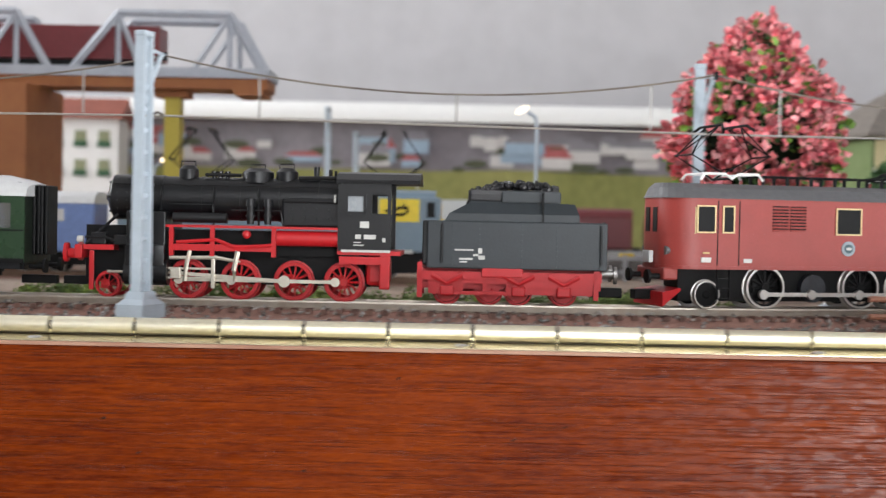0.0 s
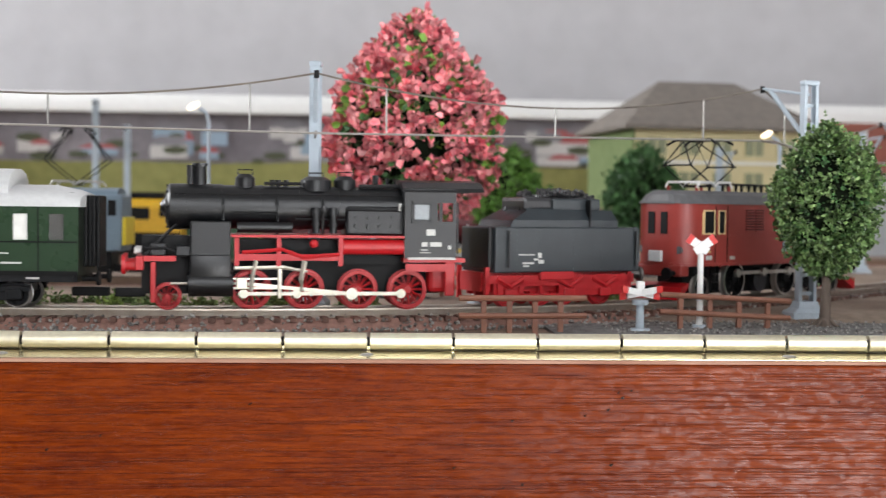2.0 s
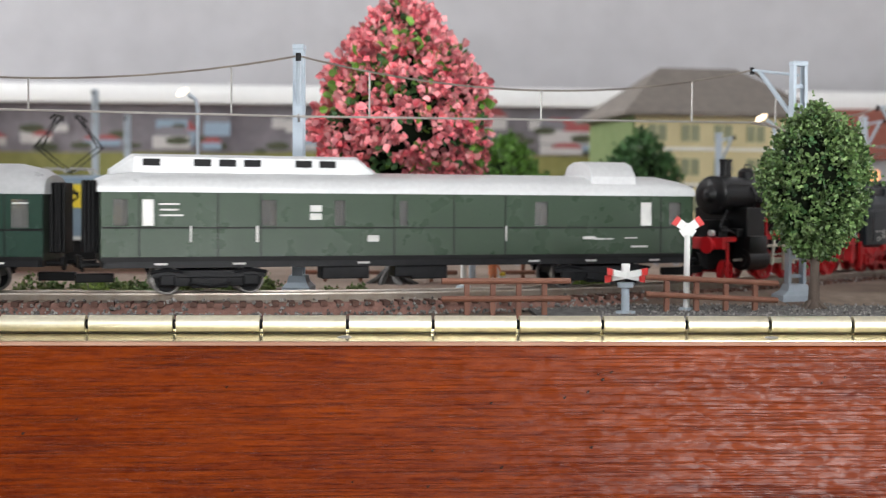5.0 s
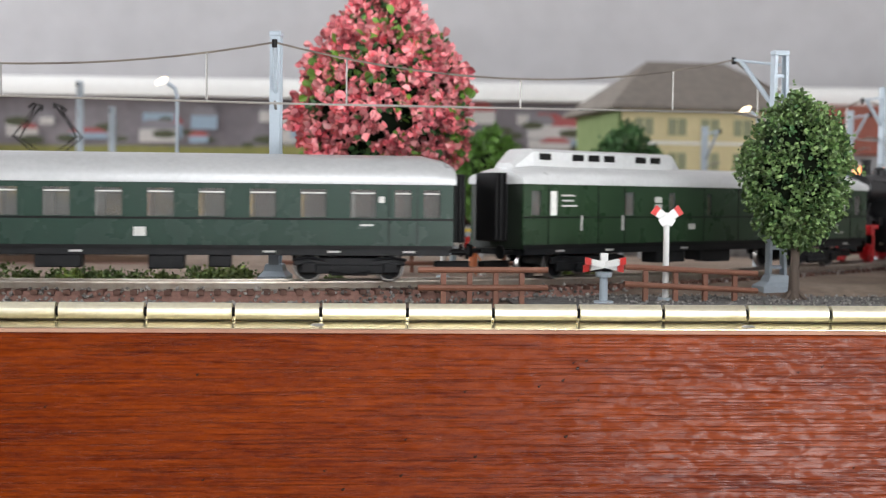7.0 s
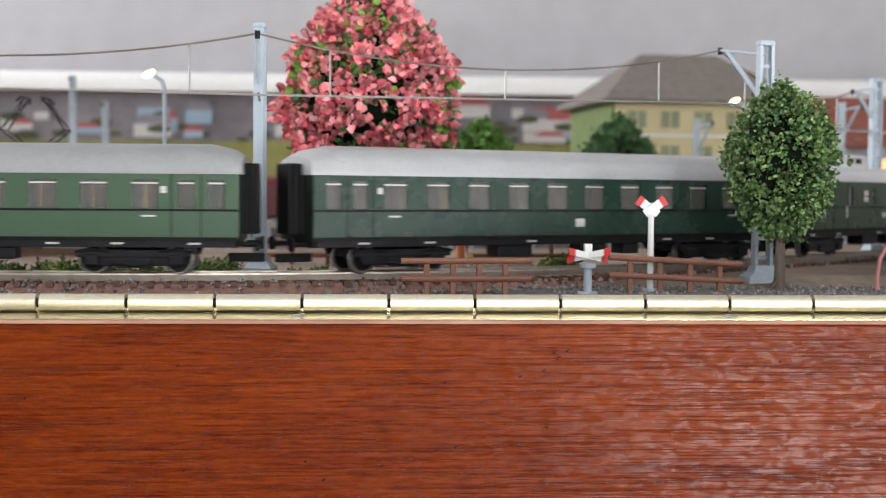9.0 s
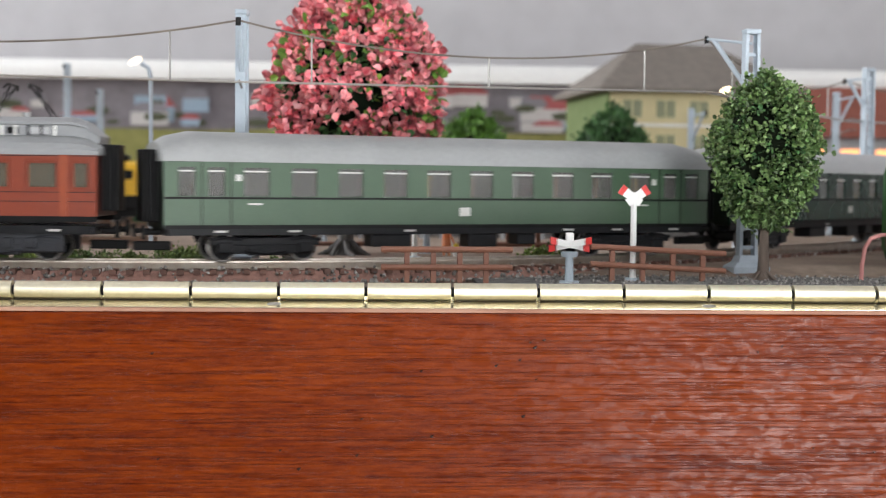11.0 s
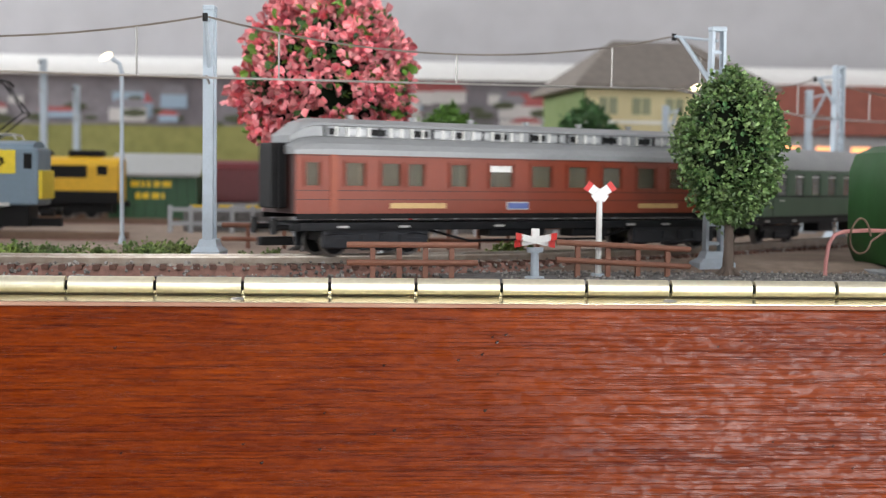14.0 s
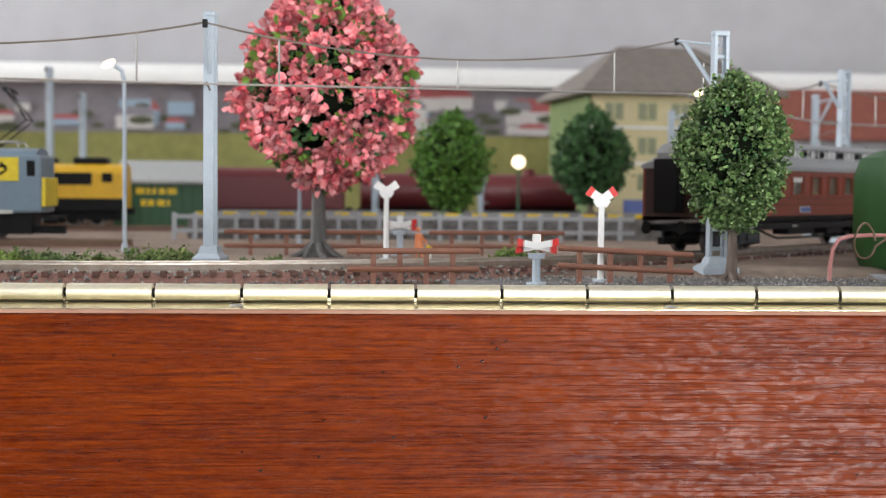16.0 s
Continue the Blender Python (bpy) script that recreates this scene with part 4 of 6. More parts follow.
blue = parked_coach("blue_coach", "light blue parked coach with a white roof", -0.42, -0.208, 0.285, BLUE, ROOF_WHITE)
part("emblem", box(bm_new(), 0.083, 0.089, -0.0166, -0.0158, 0.029, 0.036, 0.0003), PRINT, blue, "white square emblem")
yel = parked_coach("yellow_locomotive", "yellow and grey parked diesel locomotive", -0.21, -0.012, 0.535, DIESEL_YELLOW, DIESEL_YELLOW)
part("window_band", box(bm_new(), 0.036, 0.0755, -0.0166, -0.0157, 0.0305, 0.0395), BLACK, yel, "dark window band")
part("cab_window", box(bm_new(), 0.083, 0.0905, -0.0166, -0.0157, 0.0325, 0.0395), BLACK, yel)
part("skirt", box(bm_new(), -0.0985, 0.0985, -0.0164, 0.0164, 0.0112, 0.0205), BLACK, yel, "black skirt below the yellow body")
for x0, x1, zt in ((-0.06, -0.02, 0.052), (0.03, 0.046, 0.0505), (0.06, 0.085, 0.051)):
    part("roof_gear", box(bm_new(), x0, x1, -0.008, 0.008, 0.0455, zt, 0.001), BLACK, yel, "dark roof equipment")
red = parked_coach("tank_wagon", "wine-red parked goods wagon", 0.04, 0.15, 0.645, WINE, WINE)
for x0, x1 in ((0.16, 0.255), (0.265, 0.35)):
    w = thing("tank_wagon", "dark red parked tank wagon", "wagon", pose((x0 + x1) / 2, 0.645, RAIL_Z), "parked tank wagons")
    h = (x1 - x0) / 2
    part("tank", cyl(bm_new(), (-h + 0.003, 0, 0.027), (h - 0.003, 0, 0.027), 0.0155, seg=28), WINE, w, "", True)
    part("dome", cyl(bm_new(), (0, 0, 0.041), (0, 0, 0.047), 0.005, seg=16), WINE, w)
    part("underframe", box(bm_new(), -h, h, -0.011, 0.011, 0.007, 0.0125), BLACK, w)
    for x in (-h * 0.6, h * 0.6):
        wheelset(w, x, 0.0056, BLACK)


# ---- buildings ----
def gable_hip(t, w, d, ze, zr, over, inset, material):
    b = bm_new()
    lo = [(-over, -over, ze), (w + over, -over, ze), (w + over, d + over, ze), (-over, d + over, ze)]
    v = [b.verts.new(p) for p in lo]
    v2 = [b.verts.new((x, y, z - 0.003)) for x, y, z in lo]
    r = [b.verts.new((inset, d / 2, zr)), b.verts.new((w - inset, d / 2, zr))]
    for f in ((v[0], v[1], r[1], r[0]), (v[1], v[2], r[1]), (v[2], v[3], r[0], r[1]), (v[3], v[0], r[0]), tuple(v2)):
        b.faces.new(f)
    for i in range(4):
        b.faces.new((v[i], v[(i + 1) % 4], v2[(i + 1) % 4], v2[i]))
    bmesh.ops.recalc_face_normals(b, faces=b.faces)
    return part("roof", b, material, t, "grey-brown hipped roof")


def house():
    t = thing("house", "two-storey cream and green house with a grey-brown hipped roof", "house", pose(0.363, 0.66, 0.0, 0, 0, 7))
    W, D = 0.165, 0.13
    part("front_wall", box(bm_new(), 0, W, 0, D, 0.0, 0.123), HOUSE_YELLOW, t, "cream-yellow rendered wall")
    part("side_wall", box(bm_new(), -0.0025, 0.0, 0.0, D, 0.0, 0.123), HOUSE_GREEN, t, "moss-green side wall")
    gable_hip(t, W, D, 0.125, 0.171, 0.013, 0.045, ROOF_BROWN)
    part("ledge", box(bm_new(), -0.001, W + 0.001, -0.0018, 0.0, 0.092, 0.0945), WHITE, t)
    part("ledge", box(bm_new(), -0.001, W + 0.001, -0.0018, 0.0, 0.0605, 0.063), WHITE, t)
    for z in (0.099, 0.069, 0.037):
        for i in range(5):
            x = 0.011 + i * 0.0305
            wdw = part("window", box(bm_new(), x, x + 0.0185, -0.001, 0.0, z, z + 0.0165), HOUSE_YELLOW, t)
            for k in range(2):
                part("pane", box(bm_new(), x + 0.001 + k * 0.009, x + 0.0085 + k * 0.009, -0.0016, -0.0009, z + 0.001, z + 0.0155), WIN_DARK, wdw, "dull green window pane")
    part("poster", box(bm_new(), 0.03, 0.05, -0.002, -0.0002, 0.012, 0.03), PRINT_BLUE, t, "blue poster on the wall")


house()


def station():
    t = thing("station_building", "red-brick building with grey base and lit windows", "building", pose(0.555, 0.86, 0.0, 0, 0, 2))
    part("wall", box(bm_new(), 0, 0.36, 0, 0.14, 0.0, 0.092), CONCRETE, t)
    b = bm_new()
    loft(b, [[(-0.01, -0.012, 0.092), (0.37, -0.012, 0.092), (0.37, 0.15, 0.092), (-0.01, 0.15, 0.092)], [(0.02, 0.05, 0.148), (0.34, 0.05, 0.148), (0.34, 0.1, 0.148), (0.02, 0.1, 0.148)]])
    part("roof", b, ROOF_RED, t, "red tiled roof")
    for i in range(9):
        part("window", box(bm_new(), 0.012 + i * 0.038, 0.032 + i * 0.038, -0.001, 0.0005, 0.058, 0.08), ORANGE_LIT, t, "orange lit window")


station()

# ---- backdrop ----
bd = thing("backdrop", "printed landscape backdrop of a town and fields", "backdrop", kind="structure")
part("board", box(bm_new(), -1.3, 1.45, 1.06, 1.075, -0.02, 0.157), SKYPRINT, bd)
b = bm_new()
xs = np.linspace(-1.3, 1.45, 60)
up = [(x, 0.1 + 0.006 * noise.noise((x * 6, 0, 3))) for x in xs]
lo_v = [b.verts.new((x, 1.0585, 0.0)) for x, _ in up]
up_v = [b.verts.new((x, 1.0585, z)) for x, z in up]
for i in range(len(xs) - 1):
    b.faces.new((lo_v[i], lo_v[i + 1], up_v[i + 1], up_v[i]))
part("field_print", b, FIELD, bd, "printed green field")
bdr = random.Random(9)
for i in range(190):
    x, w = bdr.uniform(-0.7, 0.9), bdr.uniform(0.015, 0.048)
    z = 0.105 + bdr.uniform(-0.004, 0.026)
    h = bdr.uniform(0.007, 0.016)
    k = bdr.random()
    y = 1.0583 - i * 0.00002
    b = bm_new()
    if k < 0.6:
        box(b, x, x + w, y - 0.00001, y, z, z + h)
        part("printed_wall", b, HOUSEPRINT[0 if k < 0.4 else 2], bd)
        b = bm_new()
        loft(b, [[(x - 0.002, yy, z + h), (x + w + 0.002, yy, z + h), (x + w * 0.8, yy, z + h * 1.75), (x + w * 0.2, yy, z + h * 1.75)] for yy in (y - 0.00001, y)])
        part("printed_roof", b, HOUSEPRINT[1 if bdr.random() < 0.5 else 3], bd)
    else:
        ball(b, (x, y, z + h * 0.1), h * 0.55, 2, (1.8, 0.0005, 0.6))
        part("printed_tree", b, HOUSEPRINT[4], bd)
b = bm_new()
prism(b, [(1.045, 0.157), (1.045, 0.166), (1.05, 0.174), (1.06, 0.179), (1.08, 0.181), (1.08, 0.157)], -1.3, 1.45)
part("top_rail", b, WHITE, bd, "white rounded rail above the print", True)

# ---- bridge, pier and white house ----
br = thing("truss_bridge", "grey steel truss bridge on an ochre post", "bridge", pose(-0.1308, 0.393, 0.0160) @ Matrix.Diagonal((0.647, 0.647, 0.647, 1)))
for y in (0.0, 0.06):
    for x0 in (-0.64, -0.42, -0.2):
        z0, z1 = 0.186, 0.247
        pts = [(x0 + 0.0, z0), (x0 + 0.05, z1), (x0 + 0.165, z1), (x0 + 0.2, z0)]
        bars = [(p, q, 0.0042) for p, q in zip(pts, pts[1:])]
        bars += [(pts[1], (x0 + 0.075, z0), 0.003), (pts[2], (x0 + 0.125, z0), 0.003), (pts[1], (pts[1][0], z0), 0.003), (pts[2], (pts[2][0], z0), 0.003)]
        for p, q, w in bars:
            part("truss_bar", tube(bm_new(), [(p[0], y, p[1]), (q[0], y, q[1])], w, 4), BRIDGE_GREY, br)
part("deck", box(bm_new(), -0.64, 0.006, -0.004, 0.064, 0.182, 0.192), BRIDGE_GREY, br)
part("deck_beam", box(bm_new(), -0.64, 0.004, 0.0, 0.06, 0.171, 0.182), BROWN, br, "dark brown deck beam")
part("post", box(bm_new(), -0.106, -0.09, 0.02, 0.04, -0.019, 0.172), OCHRE, br, "ochre yellow support post")
part("bracket", box(bm_new(), -0.115, -0.081, 0.015, 0.045, 0.163, 0.172), BROWN, br)
part("end_block", box(bm_new(), -0.03, 0.0, -0.002, 0.062, 0.165, 0.173), BROWN, br)
car = thing("wagon_on_bridge", "red-brown goods wagon standing on the bridge", "wagon", pose(-0.26, 0.412, 0.1402) @ Matrix.Diagonal((0.647, 0.8, 0.7, 1)))
part("body", box(bm_new(), -0.16, 0.09, -0.015, 0.015, 0.008, 0.04), WINE, car)
part("underframe", box(bm_new(), -0.15, 0.08, -0.011, 0.011, 0.002, 0.008), BLACK, car)
for x in (-0.12, -0.04, 0.05):
    part("wheelset", cyl(bm_new(), (x, -0.009, 0.005), (x, 0.009, 0.005), 0.005, seg=16), BLACK, car)
slab("pier", -0.42, -0.282, 0.373, 0.453, 0.0, 0.1266, BROWN, "rust-brown brick bridge pier", "pier")
wh = thing("white_house", "white house with green-shuttered windows", "house", pose(-0.5, 1.0, 0.0))
part("wall", box(bm_new(), 0.0, 0.115, 0.0, 0.05, 0.0, 0.152), WHITE, wh)
part("roof", prism(bm_new(), [(-0.008, 0.15), (0.058, 0.15), (0.025, 0.175)], -0.006, 0.121), ROOF_RED, wh)
for z in (0.118, 0.085):
    for i in range(4):
        x = 0.012 + i * 0.027
        wdw = part("window", box(bm_new(), x, x + 0.013, -0.0008, 0.0, z, z + 0.018), WIN_DARK, wh)
        part("shutter", box(bm_new(), x - 0.001, x + 0.014, -0.0016, -0.0006, z - 0.001, z + 0.006), HUT_GREEN, wdw, "green shutter")

# ---- green box with cable at the layout's edge ----
gb = thing("green_box", "rounded grass-green metal box with brass terminals", "box", pose(0.3985, 0.085, 0.0012))
b = bm_new()
box(b, 0.0, 0.1, 0.0, 0.07, 0.0, 0.0575, 0.012)
for v in b.verts:
    v.co.z = max(v.co.z, 0.0) if v.co.z > 0.02 else v.co.z
part("shell", b, GREEN_BOX, gb, "", True)
part("foot_plate", box(bm_new(), -0.006, 0.1, -0.006, 0.06, -0.001, 0.0016, 0.0006), CONCRETE, gb)
for i, z in enumerate((0.014, 0.021)):
    part("terminal", cyl(bm_new(), (0.009, -0.003, z), (0.009, 0.004, z), 0.0018, seg=12), BRASS, gb, "brass terminal nut")
b = bm_new()
tube(b, [(-0.019 + 0.0045 * math.cos(a), -0.0055 + 0.001 * math.sin(2 * a), 0.0175 + 0.0075 * math.sin(a)) for a in np.linspace(0, math.tau * 0.95, 20)] + [(-0.008, -0.004, 0.019), (0.003, 0.004, 0.02)], 0.0005)
part("wire_loop", b, RAIL_DULL, gb, "loop of dull bare wire")
cb = tagged(part("cable", tube(bm_new(), [(0.3655, 0.082, 0.0005), (0.3657, 0.082, 0.008), (0.3668, 0.082, 0.015), (0.3692, 0.082, 0.019), (0.374, 0.0825, 0.0205), (0.3855, 0.088, 0.0208), (0.4, 0.09, 0.0205)], 0.0009, 10), PINK_CABLE, None, "", True), "pink sheathed cable rising from the ground", "cable")


# ---- the train: coaches ----
def raised_from(ob, z0, z1, dz):
    """Lifts the bodywork above z1 by dz; what lies between z0 and z1 is stretched."""
    for child in ob.children:
        if abs(child.location.z) > 1e-6:
            continue
        for v in child.data.vertices:
            v.co.z += dz * min(1.0, max(0.0, (v.co.z - z0) / (z1 - z0)))
        raised_from(child, z0, z1, dz)


HW = 0.0165
COACH_DARK = mat("green_black_end_paint", (0.012, 0.018, 0.012), 0.45)
COACH_BROWN = mat("dark_red_brown_end_paint", (0.04, 0.012, 0.009), 0.45)


def pierced_side(parent, side, L, zb, ze, wins, z0, z1, material, name="side_wall"):
    """A side wall with real window openings; wins are (centre, width)."""
    b = bm_new()
    ya, yb = side * HW, side * (HW - 0.0013)
    y0, y1 = min(ya, yb), max(ya, yb)
    box(b, -L / 2, L / 2, y0, y1, zb, z0)
    box(b, -L / 2, L / 2, y0, y1, z1, ze)
    edge = -L / 2
    for c, w in sorted(wins):
        box(b, edge, c - w / 2, y0, y1, z0, z1)
        edge = c + w / 2
    box(b, edge, L / 2, y0, y1, z0, z1)
    return part(name, b, material, parent)


def bogie(parent, x, wheel_r=0.0057, base=0.0165, heavy=False):
    g = part("bogie", box(bm_new(), -base - 0.004, base + 0.004, -0.0085, 0.0085, 0.0062, 0.0095), UNDER, parent, "black bogie with leaf springs")
    g.location = (x, 0, 0)
    for s in (-1, 1):
        f = bm_new()
        box(f, -base - 0.006, base + 0.006, s * 0.0128 - 0.0006, s * 0.0128 + 0.0006, 0.0066, 0.0096, 0.0003)
        box(f, -base * 1.15, base * 1.15, s * 0.0124 - 0.0005, s * 0.0124 + 0.0005, 0.0032, 0.0075, 0.0003)
        box(f, -base * 0.45, base * 0.45, s * 0.0132 - 0.0008, s * 0.0132 + 0.0008, 0.0025, 0.0068, 0.0004)
        for sx in (-1, 1):
            box(f, sx * base - 0.003, sx * base + 0.003, s * 0.013 - 0.0011, s * 0.013 + 0.0011, 0.0035, 0.0078, 0.0005)
            tube(f, [(sx * base - 0.0065, s * 0.0133, 0.0088), (sx * base, s * 0.0136, 0.0098), (sx * base + 0.0065, s * 0.0133, 0.0088)], 0.0007)
        tube(f, [(-base * 0.5, s * 0.0137, 0.0044), (0, s * 0.0142, 0.0034), (base * 0.5, s * 0.0137, 0.0044)], 0.0007)
        if heavy:
            box(f, -base - 0.0075, base + 0.0075, s * 0.0131 - 0.0008, s * 0.0131 + 0.0008, 0.0035, 0.0128, 0.0005)
            for bx in (-base * 0.35, base * 0.2, base * 0.7):
                box(f, bx - 0.0017, bx + 0.0017, s * 0.0142 - 0.0006, s * 0.0142 + 0.0006, 0.0052, 0.0092, 0.0003)
        part("side_frame", f, SLATE if heavy else UNDER, g)
    ws = []
    for sx in (-1, 1):
        w = wheelset(parent, x + sx * base, wheel_r, UNDER)
        ws.append((w, wheel_r))
    return ws


def ends(t, L, zb, ze, wall, bellows=True):
    for s in (-1, 1):
        part("end_wall", box(bm_new(), min(s * L / 2, s * (L / 2 - 0.0015)), max(s * L / 2, s * (L / 2 - 0.0015)), -HW + 0.0013, HW - 0.0013, zb, ze), wall, t)
        if bellows:
            b = bm_new()
            for k in range(4):
                x0 = s * (L / 2 + k * 0.0016)
                box(b, min(x0, x0 + s * 0.0014), max(x0, x0 + s * 0.0014), -0.0072 + 0.0007 * (k % 2), 0.0072 - 0.0007 * (k % 2), zb + 0.002, ze + 0.0035, 0.0005)
            part("bellows", b, BLACK, t, "black folded gangway bellows")
        for y in (-0.0098, 0.0098):
            b = bm_new()
            cyl(b, (s * L / 2, y, 0.0118), (s * (L / 2 + 0.006), y, 0.0118), 0.001, seg=8)
            cyl(b, (s * (L / 2 + 0.006), y, 0.0118), (s * (L / 2 + 0.0072), y, 0.0118), 0.0026, seg=14)
            part("buffer", b, BLACK, t)
        part("coupler", box(bm_new(), min(s * (L / 2 - 0.006), s * (L / 2 + 0.0088)), max(s * (L / 2 - 0.006), s * (L / 2 + 0.0088)), -0.002, 0.002, 0.0045, 0.008, 0.0004), BLACK, t)


def arc_roof(t, L, ze, zt, material, label, over=0.0007, round_end=0.012):
    """A barrel roof that is drawn in towards both ends."""
    b = bm_new()
    rings = []
    for x, k in ((-L / 2 - 0.001, 0.45), (-L / 2 + round_end * 0.25, 0.75), (-L / 2 + round_end, 1.0), (L / 2 - round_end, 1.0), (L / 2 - round_end * 0.25, 0.75), (L / 2 + 0.001, 0.45)):
        ring = [(x, -HW - over, ze - 0.0012), (x, HW + over, ze - 0.0012)]
        for i in range(13):
            a = math.pi * i / 12
            ring.append((x, (HW + over) * math.cos(a), ze + (zt - ze) * (0.25 + 0.75 * k) * math.sin(a) ** 0.72))
        rings.append(ring)
    loft(b, rings)
    return part("roof", b, material, t, label, True)


def print_bars(t, rows, y=-HW - 0.0002, material=None):
    for x, z, w, h in rows:
        part("lettering", box(bm_new(), x - w / 2, x + w / 2, y - 0.0001, y + 0.0003, z - h / 2, z + h / 2), material or PRINT, t)


def seams(t, xs, z0, z1, material=BLACK, w=0.0004):
    for x in xs:
        part("door_seam", box(bm_new(), x - w / 2, x + w / 2, -HW - 0.0002, -HW + 0.0002, z0, z1), material, t)


def belt(t, L, zs, material, h=0.0006):
    for z in zs:
        for s in (-1, 1):
            y = s * (HW + 0.0002)
            part("belt_rail", box(bm_new(), -L / 2, L / 2, min(y, y - s * 0.0005), max(y, y - s * 0.0005), z - h / 2, z + h / 2), material, t)


def panes(t, wins, z0, z1, blinds=(), frame=None, half=True, tint=None, shades=()):
    for i, (c, w) in enumerate(wins):
        for s in (-1, 1):
            y = s * (HW - 0.0009)
            p = part("window", box(bm_new(), c - w / 2, c + w / 2, y - 0.0002, y + 0.0002, z0, z1), BLIND if (i in blinds and s < 0) else (tint or PANE), t, "white blind behind the pane" if i in blinds else "")
            p.visible_shadow = i in blinds
            if shades and i in shades and s < 0:
                part("blind", box(bm_new(), c - w / 2, c + w / 2, y - 0.0006, y - 0.0002, z1 - (z1 - z0) * 0.3, z1), BLIND, p, "half-drawn white blind")
            if frame and s < 0:
                f = bm_new()
                yy = s * (HW + 0.0003)
                box(f, c - w / 2 - 0.0014, c + w / 2 + 0.0014, yy - 0.0003, yy + 0.0004, z1 + 0.0009, z1 + 0.0014)
                for q in (-1, 1):
                    box(f, c + q * (w / 2 + 0.0012) - 0.0002, c + q * (w / 2 + 0.0012) + 0.0002, yy - 0.0002, yy + 0.0004, z0 - 0.001, z1 + 0.001)
                for a0, a1, c0, c1 in ((c - w / 2 - 0.0005, c + w / 2 + 0.0005, z0 - 0.0005, z0), (c - w / 2 - 0.0005, c + w / 2 + 0.0005, z1, z1 + 0.0005), (c - w / 2 - 0.0005, c - w / 2, z0, z1), (c + w / 2, c + w / 2 + 0.0005, z0, z1)):
                    box(f, a0, a1, yy - 0.0002, yy + 0.0004, c0, c1)
                part("window_frame", f, frame, p)
            if half and s < 0 and i not in blinds:
                part("window_bar", box(bm_new(), c - w / 2 + 0.0004, c + w / 2 - 0.0004, y - 0.0007, y - 0.0002, z1 - 0.0018, z1 - 0.0012), PRINT, p, "pale window top bar")


def interior(t, L, zb, seats, seed):
    r = random.Random(seed)
    part("floor_pan", box(bm_new(), -L / 2 + 0.002, L / 2 - 0.002, -HW + 0.0014, HW - 0.0014, zb, zb + 0.0012), UNDER, t)
    part("corridor_wall", box(bm_new(), -L / 2 + 0.03, L / 2 - 0.03, 0.0062, 0.0068, zb + 0.0012, zb + 0.011), SEAT, t)
    x = -L / 2 + 0.03
    while x < L / 2 - 0.028:
        m = r.choice((SEAT_YELLOW, SEAT, SEAT, ROOF_GREY))
        part("partition", box(bm_new(), x - 0.0006, x + 0.0006, -0.0135, 0.006, zb + 0.0012, zb + 0.021), m, t)
        part("seat", box(bm_new(), x + 0.0008, x + 0.0055, -0.013, 0.0055, zb + 0.0012, zb + 0.009, 0.0005), m, t)
        x += 0.0203


def under_gear(t, L, boxes):
    part("underframe", box(bm_new(), -L / 2 + 0.001, L / 2 - 0.001, -0.0135, 0.0135, 0.0106, 0.0131), UNDER, t)
    for s in (-1, 1):
        part("sole_bar", box(bm_new(), -L / 2 + 0.002, L / 2 - 0.002, s * 0.0148 - 0.0006, s * 0.0148 + 0.0006, 0.0108, 0.0133), UNDER, t)
    for x, w, z in boxes:
        part("equipment_box", box(bm_new(), x - w / 2, x + w / 2, -0.0135, -0.004, z, 0.0107, 0.0005), UNDER, t)
    for x in (-L * 0.42, -L * 0.3, -L * 0.1, 0.05, L * 0.3, L * 0.42):
        part("sill_mark", box(bm_new(), x, x + 0.005, -0.0156, -0.0153, 0.0118, 0.0126), PRINT, t, "white stencilled sill mark")


def express_coach(label, L, body, roof, roof_label, seed, darker=None):
    t = thing("passenger_coach", label, "coach", None, "coaches of the train")
    zb, ze = 0.0133, 0.0398
    small = [(-L / 2 + 0.0088, 0.0068), (-L / 2 + 0.0205, 0.0068), (L / 2 - 0.0205, 0.0068), (L / 2 - 0.0088, 0.0068)]
    n = 10
    wins = small[:2] + [(-L / 2 + 0.0365 + i * (L - 0.073) / (n - 1), 0.0105) for i in range(n)] + small[2:]
    for s in (-1, 1):
        pierced_side(t, s, L, zb, ze, wins, 0.0252, 0.0365, body)
    panes(t, wins, 0.0252, 0.0365)
    ends(t, L, zb, ze, COACH_DARK)
    arc_roof(t, L, ze, 0.0508, roof, roof_label)
    belt(t, L, (0.0245, 0.0389), BLACK, 0.0008)
    belt(t, L, (0.0139,), BLACK, 0.0012)
    seams(t, (-L / 2 + 0.0262, -L / 2 + 0.0147, L / 2 - 0.0147, L / 2 - 0.0262), zb + 0.001, 0.0385)
    interior(t, L, zb, n, seed)
    under_gear(t, L, ((-0.03, 0.018, 0.0055), (0.012, 0.014, 0.005), (0.033, 0.009, 0.0058)))
    print_bars(t, [(L / 2 - 0.0292, 0.0325, 0.0022, 0.0026), (-L / 2 + 0.0292, 0.0325, 0.0022, 0.0026), (0.002, 0.0192, 0.0048, 0.0036), (L / 2 - 0.035, 0.0222, 0.0055, 0.0007), (-L / 2 + 0.036, 0.0222, 0.0055, 0.0007)])
    ws = bogie(t, -L * 0.335) + bogie(t, L * 0.335)
    return t, ws


